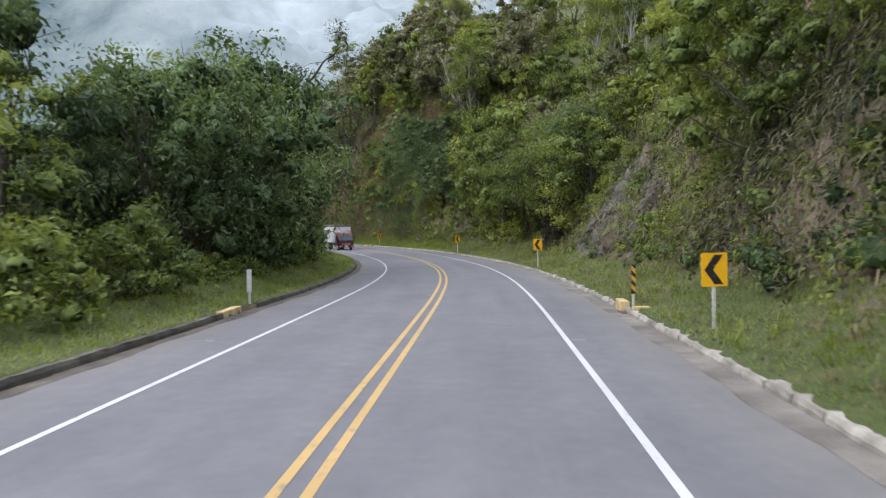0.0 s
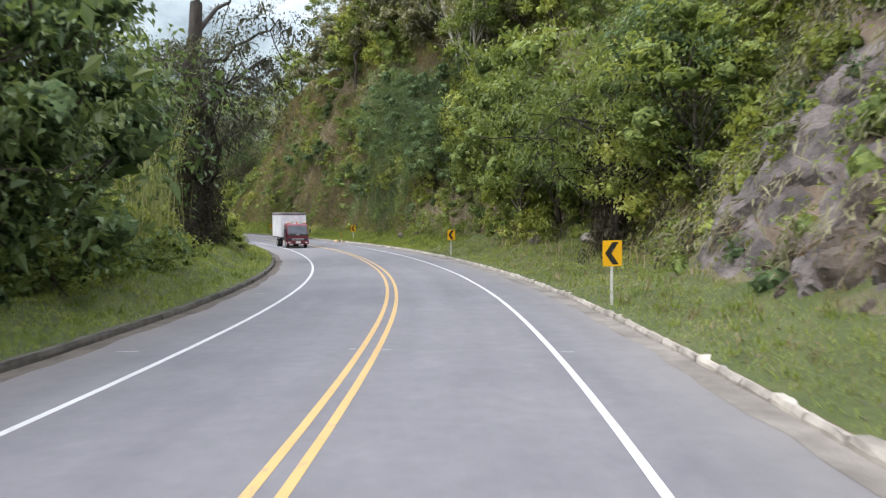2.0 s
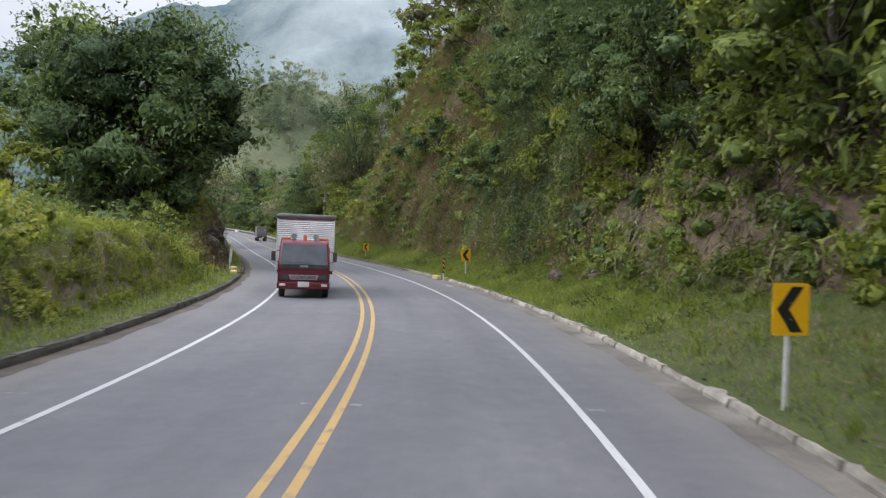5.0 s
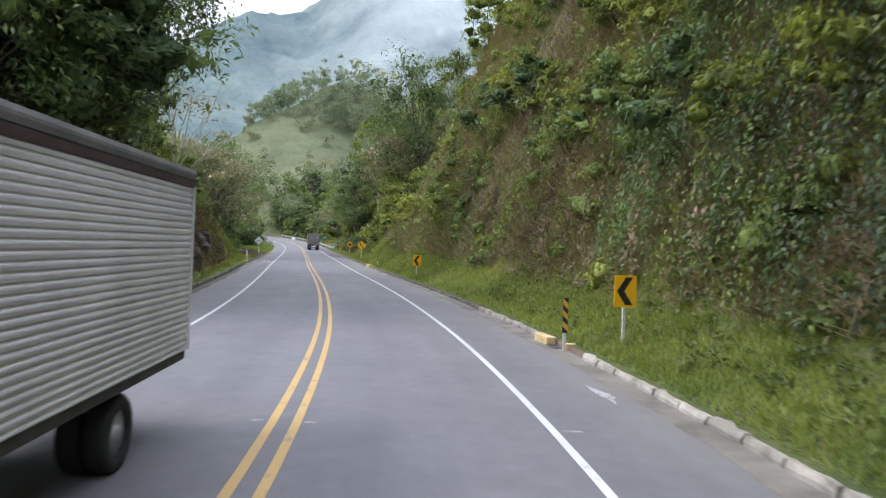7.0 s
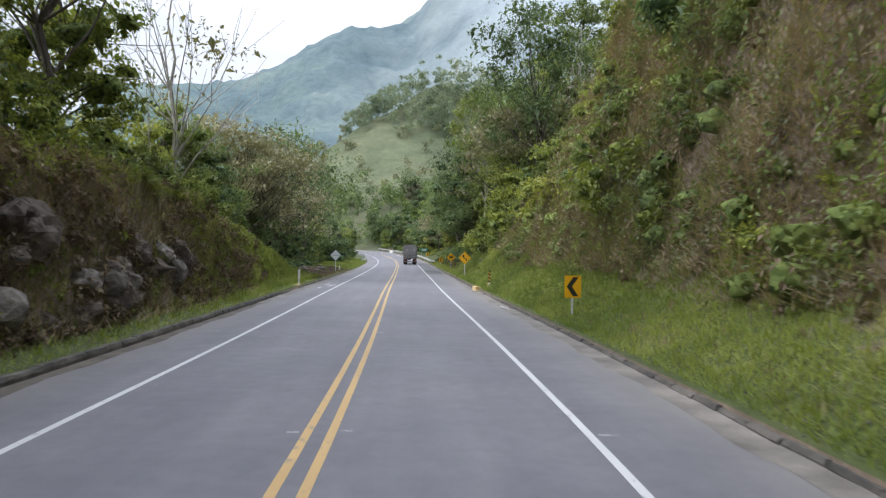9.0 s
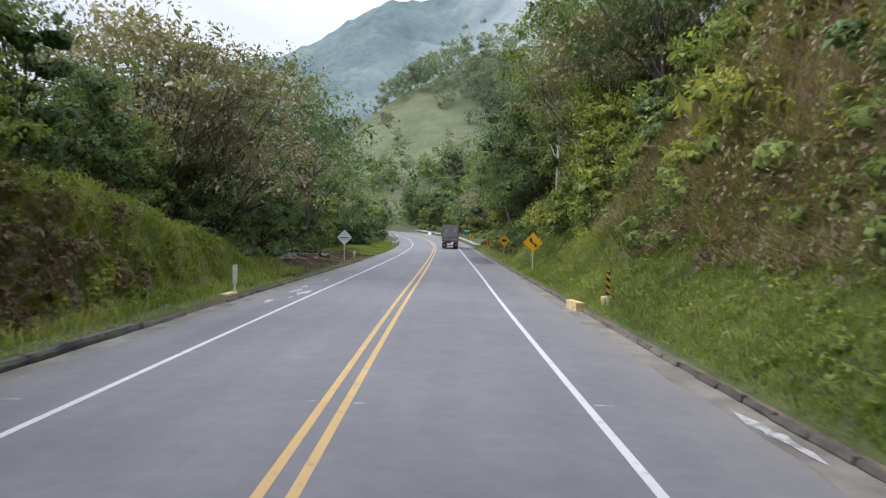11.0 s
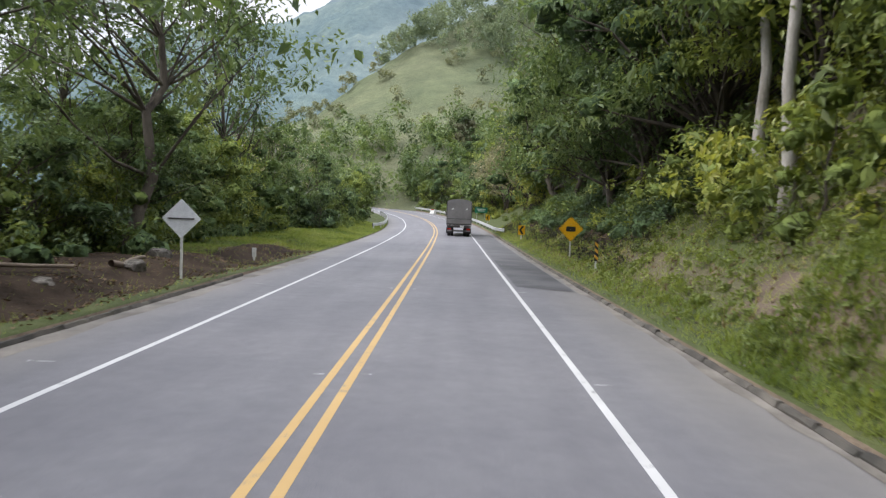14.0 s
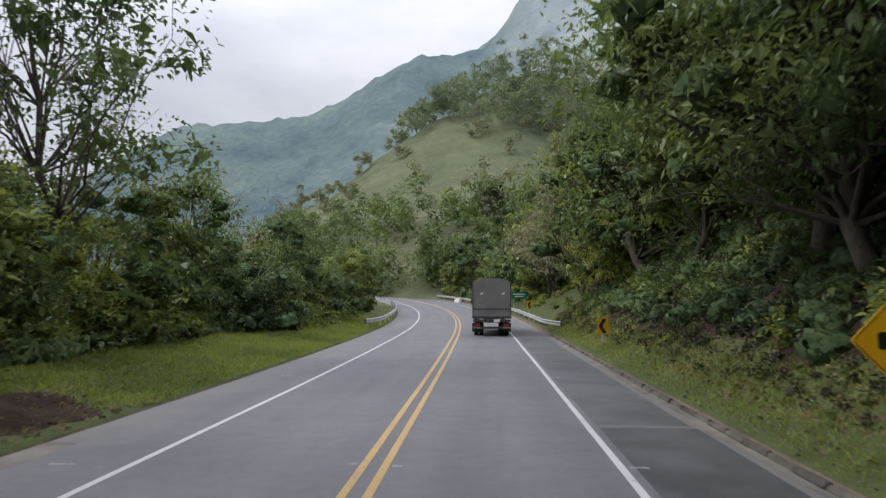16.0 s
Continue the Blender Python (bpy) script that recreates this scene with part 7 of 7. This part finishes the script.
def box_lorry(s, d, turn=180.0):
    """Built with its front at y = 0 and its length towards -y, then turned to face the traffic."""
    root = thing("lorry", stand(s, d, 0, turn), "dark red lorry with a corrugated aluminium box body", "lorry")
    w, ln = 2.26, 5.0
    y1, y0 = -1.95, -1.95 - ln
    z0, z1 = 0.98, 3.06

    def ribbed(ax, lo, hi, fixed, flip, name):
        """A corrugated wall: ribs run level, along axis ax."""
        zs = np.arange(z0, z1 + 0.001, 0.0156)
        dep = 0.013 * np.sin((zs - z0) / 0.078 * 2 * math.pi)
        n = len(zs)
        rows = []
        for q in (lo, hi):
            p = np.zeros((n, 3))
            p[:, ax], p[:, 1 - ax], p[:, 2] = q, fixed + dep * flip, zs
            rows.append(p)
        inner = [r.copy() for r in rows]
        for r in inner:
            r[:, 1 - ax] -= flip * 0.04
        v = np.concatenate(rows + inner)
        f = np.concatenate([grid_faces(2, n), grid_faces(2, n)[:, ::-1] + 2 * n])
        ob = new(name, mesh_of(name, v, f, BOX_METAL))
        ob.parent = root

    ribbed(0, -w / 2, w / 2, y1, 1, "box_front")
    ribbed(1, y0, y1, w / 2, 1, "box_side")
    ribbed(1, y0, y1, -w / 2, -1, "box_side")
    bm = bmesh.new()
    add_box(bm, (w - 0.02, 0.04, z1 - z0), (0, y0 + 0.02, (z0 + z1) / 2), 0.005)
    part("rear_doors", bm, BOX_METAL, root)
    for x in (-w / 2, w / 2):
        for y in (y0, y1):
            bm = bmesh.new()
            add_box(bm, (0.06, 0.06, z1 - z0), (x, y, (z0 + z1) / 2), 0.012)
            part("corner_post", bm, BOX_METAL, root)
    bm = bmesh.new()
    add_box(bm, (w + 0.05, ln + 0.05, 0.1), (0, (y0 + y1) / 2, z1 + 0.02), 0.02)
    part("top_trim", bm, BOX_TRIM, root, "dark maroon top rail")
    bm = bmesh.new()
    add_box(bm, (w + 0.08, ln + 0.08, 0.15), (0, (y0 + y1) / 2, z1 + 0.14), 0.06)
    part("roof_cover", bm, ROOF_TARP, root, "grey tarpaulin roof cover")
    bm = bmesh.new()
    add_box(bm, (w - 0.04, ln, 0.12), (0, (y0 + y1) / 2, z0 - 0.06), 0.01)
    add_box(bm, (0.8, ln + 1.5, 0.2), (0, (y0 + y1) / 2 + 0.7, z0 - 0.24), 0.02)
    part("chassis", bm, CHASSIS, root)
    # cab: side outline swept across
    cw = 1.94
    side = [(0.0, 0.62), (0.03, 1.28), (-0.3, 2.12), (-0.42, 2.2), (-1.75, 2.22), (-1.8, 0.62)]
    bm = bmesh.new()
    rows = []
    for x, k in ((-cw / 2, 0.0), (-cw / 2 + 0.08, 1.0), (cw / 2 - 0.08, 1.0), (cw / 2, 0.0)):
        rows.append([bm.verts.new((x * (1 - (0.055 if z > 1.5 else 0)), y - 0.06 * (1 - k) * (y > -0.5), z)) for y, z in side])
    for a, b in zip(rows, rows[1:]):
        for i in range(len(side)):
            j = (i + 1) % len(side)
            bm.faces.new((a[i], a[j], b[j], b[i]))
    bm.faces.new(rows[0])
    bm.faces.new(rows[-1][::-1])
    bmesh.ops.remove_doubles(bm, verts=bm.verts, dist=0.0001)
    bmesh.ops.bevel(bm, geom=[e for e in bm.edges if e.is_manifold and e.calc_face_angle(0.0) > 0.3], offset=0.045, segments=3, affect="EDGES", profile=0.5)
    cab = part("cab", bm, CAB_RED, root, "dark red painted cab", True)
    for sx in (-1, 1):
        for y_ in (-0.5, -1.42):
            bm = bmesh.new()
            add_box(bm, (0.012, 0.014, 1.15), (sx * (cw / 2 - 0.012), y_, 1.2), 0.003)
            part("door_seam", bm, CHASSIS, cab, "dark door seam")
        bm = bmesh.new()
        add_box(bm, (0.03, 0.16, 0.035), (sx * (cw / 2 + 0.008), -1.28, 1.3), 0.008)
        part("door_handle", bm, CHASSIS, cab, "black door handle")
        bm = bmesh.new()
        add_box(bm, (0.1, 1.0, 0.07), (sx * (cw / 2 - 0.03), -0.75, 0.86), 0.025)
        part("wheel_arch", bm, CHASSIS, cab, "dark wheel arch trim")

    def front_patch(name, pts, material, label="", thick=0.012, parent=None):
        """A thin panel on the cab's face: (x, y, z) corners pushed out along +y."""
        b_ = bmesh.new()
        lo = [b_.verts.new((x, y + 0.004, z)) for x, y, z in pts]
        hi = [b_.verts.new((x, y + 0.004 + thick, z)) for x, y, z in pts]
        b_.faces.new(hi)
        b_.faces.new(lo[::-1])
        for i in range(len(pts)):
            j = (i + 1) % len(pts)
            b_.faces.new((lo[i], lo[j], hi[j], hi[i]))
        return part(name, b_, material, parent or cab, label)

    def face_y(z):
        return 0.03 if z < 1.28 else 0.03 - 0.33 * (z - 1.28) / 0.84

    front_patch("windscreen", [(-0.9, face_y(1.3), 1.3), (0.9, face_y(1.3), 1.3), (0.83, face_y(2.06), 2.06), (-0.83, face_y(2.06), 2.06)], GLASS, "dark windscreen")
    front_patch("black_panel", [(-0.9, 0.03, 1.14), (0.9, 0.03, 1.14), (0.9, 0.03, 1.29), (-0.9, 0.03, 1.29)], CHASSIS, "dark band under the windscreen")
    front_patch("emblem", [(-0.16, 0.045, 1.2), (0.16, 0.045, 1.2), (0.14, 0.045, 1.27), (-0.14, 0.045, 1.27)], CHROME, "plain bright emblem")
    front_patch("grille", [(-0.5, 0.02, 0.72), (0.5, 0.02, 0.72), (0.56, 0.025, 0.9), (-0.56, 0.025, 0.9)], CHROME, "dull chrome grille")
    for z in (0.765, 0.81, 0.855):
        front_patch("grille_slot", [(-0.46, 0.035, z - 0.01), (0.46, 0.035, z - 0.01), (0.48, 0.035, z + 0.01), (-0.48, 0.035, z + 0.01)], CHASSIS)
    for sx in (-1, 1):
        x0, x1 = sorted((sx * 0.58, sx * 0.9))
        front_patch("headlight", [(x0, 0.02, 0.72), (x1, 0.0, 0.72), (x1, 0.0, 0.9), (x0, 0.02, 0.9)], GLASS, "dark headlight")
        bm = bmesh.new()
        add_tube(bm, (sx * 0.25, face_y(1.36) + 0.02, 1.34), (sx * 0.25 + 0.55, face_y(1.42) + 0.02, 1.4), 0.012, n=6)
        part("wiper", bm, RUBBER, cab)
        bm = bmesh.new()
        add_box(bm, (0.025, 0.75, 0.5), (sx * 0.955, -0.95, 1.72), 0.008)
        part("side_window", bm, GLASS, cab, "dark side window")
        bm = bmesh.new()
        add_box(bm, (0.16, 0.07, 0.36), (sx * 1.16, -0.12, 1.6), 0.03)
        add_tube(bm, (sx * 0.93, -0.25, 1.82), (sx * 1.16, -0.12, 1.76), 0.014, n=6)
        add_tube(bm, (sx * 0.95, -0.2, 1.36), (sx * 1.16, -0.12, 1.44), 0.014, n=6)
        part("mirror", bm, CHASSIS, cab, "black side mirror")
        bm = bmesh.new()
        add_box(bm, (0.36, 0.1, 0.07), (sx * 0.72, -0.62, 2.27), 0.02)
        part("marker_light", bm, LAMP_AMBER, cab, "amber roof marker light")
        bm = bmesh.new()
        add_tube(bm, (sx * 0.42, -0.6, 2.2), (sx * 0.42, -0.6, 2.32), 0.05, n=8)
        add_tube(bm, (sx * 0.42, -0.66, 2.36), (sx * 0.42, -0.5, 2.36), 0.06, 0.115, n=14)
        part("spotlight", bm, CHROME, cab, "chrome roof spotlight")
    bm = bmesh.new()
    add_tube(bm, (0, -0.62, 2.2), (0, -0.62, 2.42), 0.07, n=10)
    part("beacon", bm, LAMP_AMBER, cab, "amber roof beacon")
    bm = bmesh.new()
    add_tube(bm, (-0.85, -0.62, 2.25), (0.85, -0.62, 2.25), 0.016, n=6)
    part("roof_bar", bm, CHROME, cab)
    bm = bmesh.new()
    add_box(bm, (1.98, 0.2, 0.26), (0, 0.02, 0.5), 0.03)
    bumper = part("bumper", bm, CAB_RED, root, "dark red front bumper")
    bm = bmesh.new()
    add_box(bm, (0.42, 0.02, 0.2), (0, 0.135, 0.55), 0.006)
    part("number_plate", bm, PLATE_WHITE, bumper)
    for sx in (-1, 1):
        bm = bmesh.new()
        add_box(bm, (0.22, 0.03, 0.09), (sx * 0.78, 0.12, 0.52), 0.01)
        part("fog_light", bm, LAMP_CLEAR, bumper)
        bm = bmesh.new()
        add_box(bm, (0.14, 0.02, 0.08), (sx * 0.42, 0.12, 0.52), 0.01)
        part("bumper_slot", bm, CHASSIS, bumper)
    for y in (-0.75, -5.0):
        for sx in (-1, 1):
            for off in ((0.84,) if y > -2 else (0.92, 0.66)):
                wheel(root, sx * off, y, 0.4, 0.22, sx)
    return root


box_lorry(92.8, -2.35, 181.5)
canvas_lorry(247.3, 2.25)

# ---- kerb stones, one by one ----
for _name, _mat, _s0, _s1, _d0, _w0, _h0, _label in (
        ("kerb_right", CONCRETE, 1.0, 250.0, 6.13, 0.27, 0.13, "worn pale concrete kerb along the hillside verge"),
        ("kerb_left", DARK_KERB, 4.0, 203.0, -5.9, 0.18, 0.15, "dark mossy concrete kerb along the valley side verge")):
    meshes = [kerb_stone_mesh("kerb_stone", 0.97, _w0, _h0, _mat, k + 60) for k in range(6)]
    buried = [kerb_stone_mesh("kerb_stone", 0.97, _w0, _h0 * (0.6 if _d0 > 0 else 1), DARK_KERB, k + 80) for k in range(6)]
    root = thing(_name, stand(_s0, _d0, 0), _label, "kerb", "", "structure")
    back = root.matrix_basis.inverted()
    r = np.random.default_rng(77)
    q, k = _s0, 0
    while q < _s1:
        if not (160.6 < q < 164.9 or 106.8 < q < 109.4 or 18.2 < q < 20.2):
            ob = new("kerb_stone", (buried if q > 118 else meshes)[k % 6])
            ob.parent = root
            ob.matrix_basis = back @ stand(q, _d0 + r.normal(0, 0.008), r.normal(-0.006, 0.007) - (0.08 if _d0 < 0 and q > 157 else 0.0), 180 * (k % 2) * (_d0 < -99) + r.normal(0, 0.7) + (180 if _d0 < 0 else 0))
        q += 1.0
        k += 1
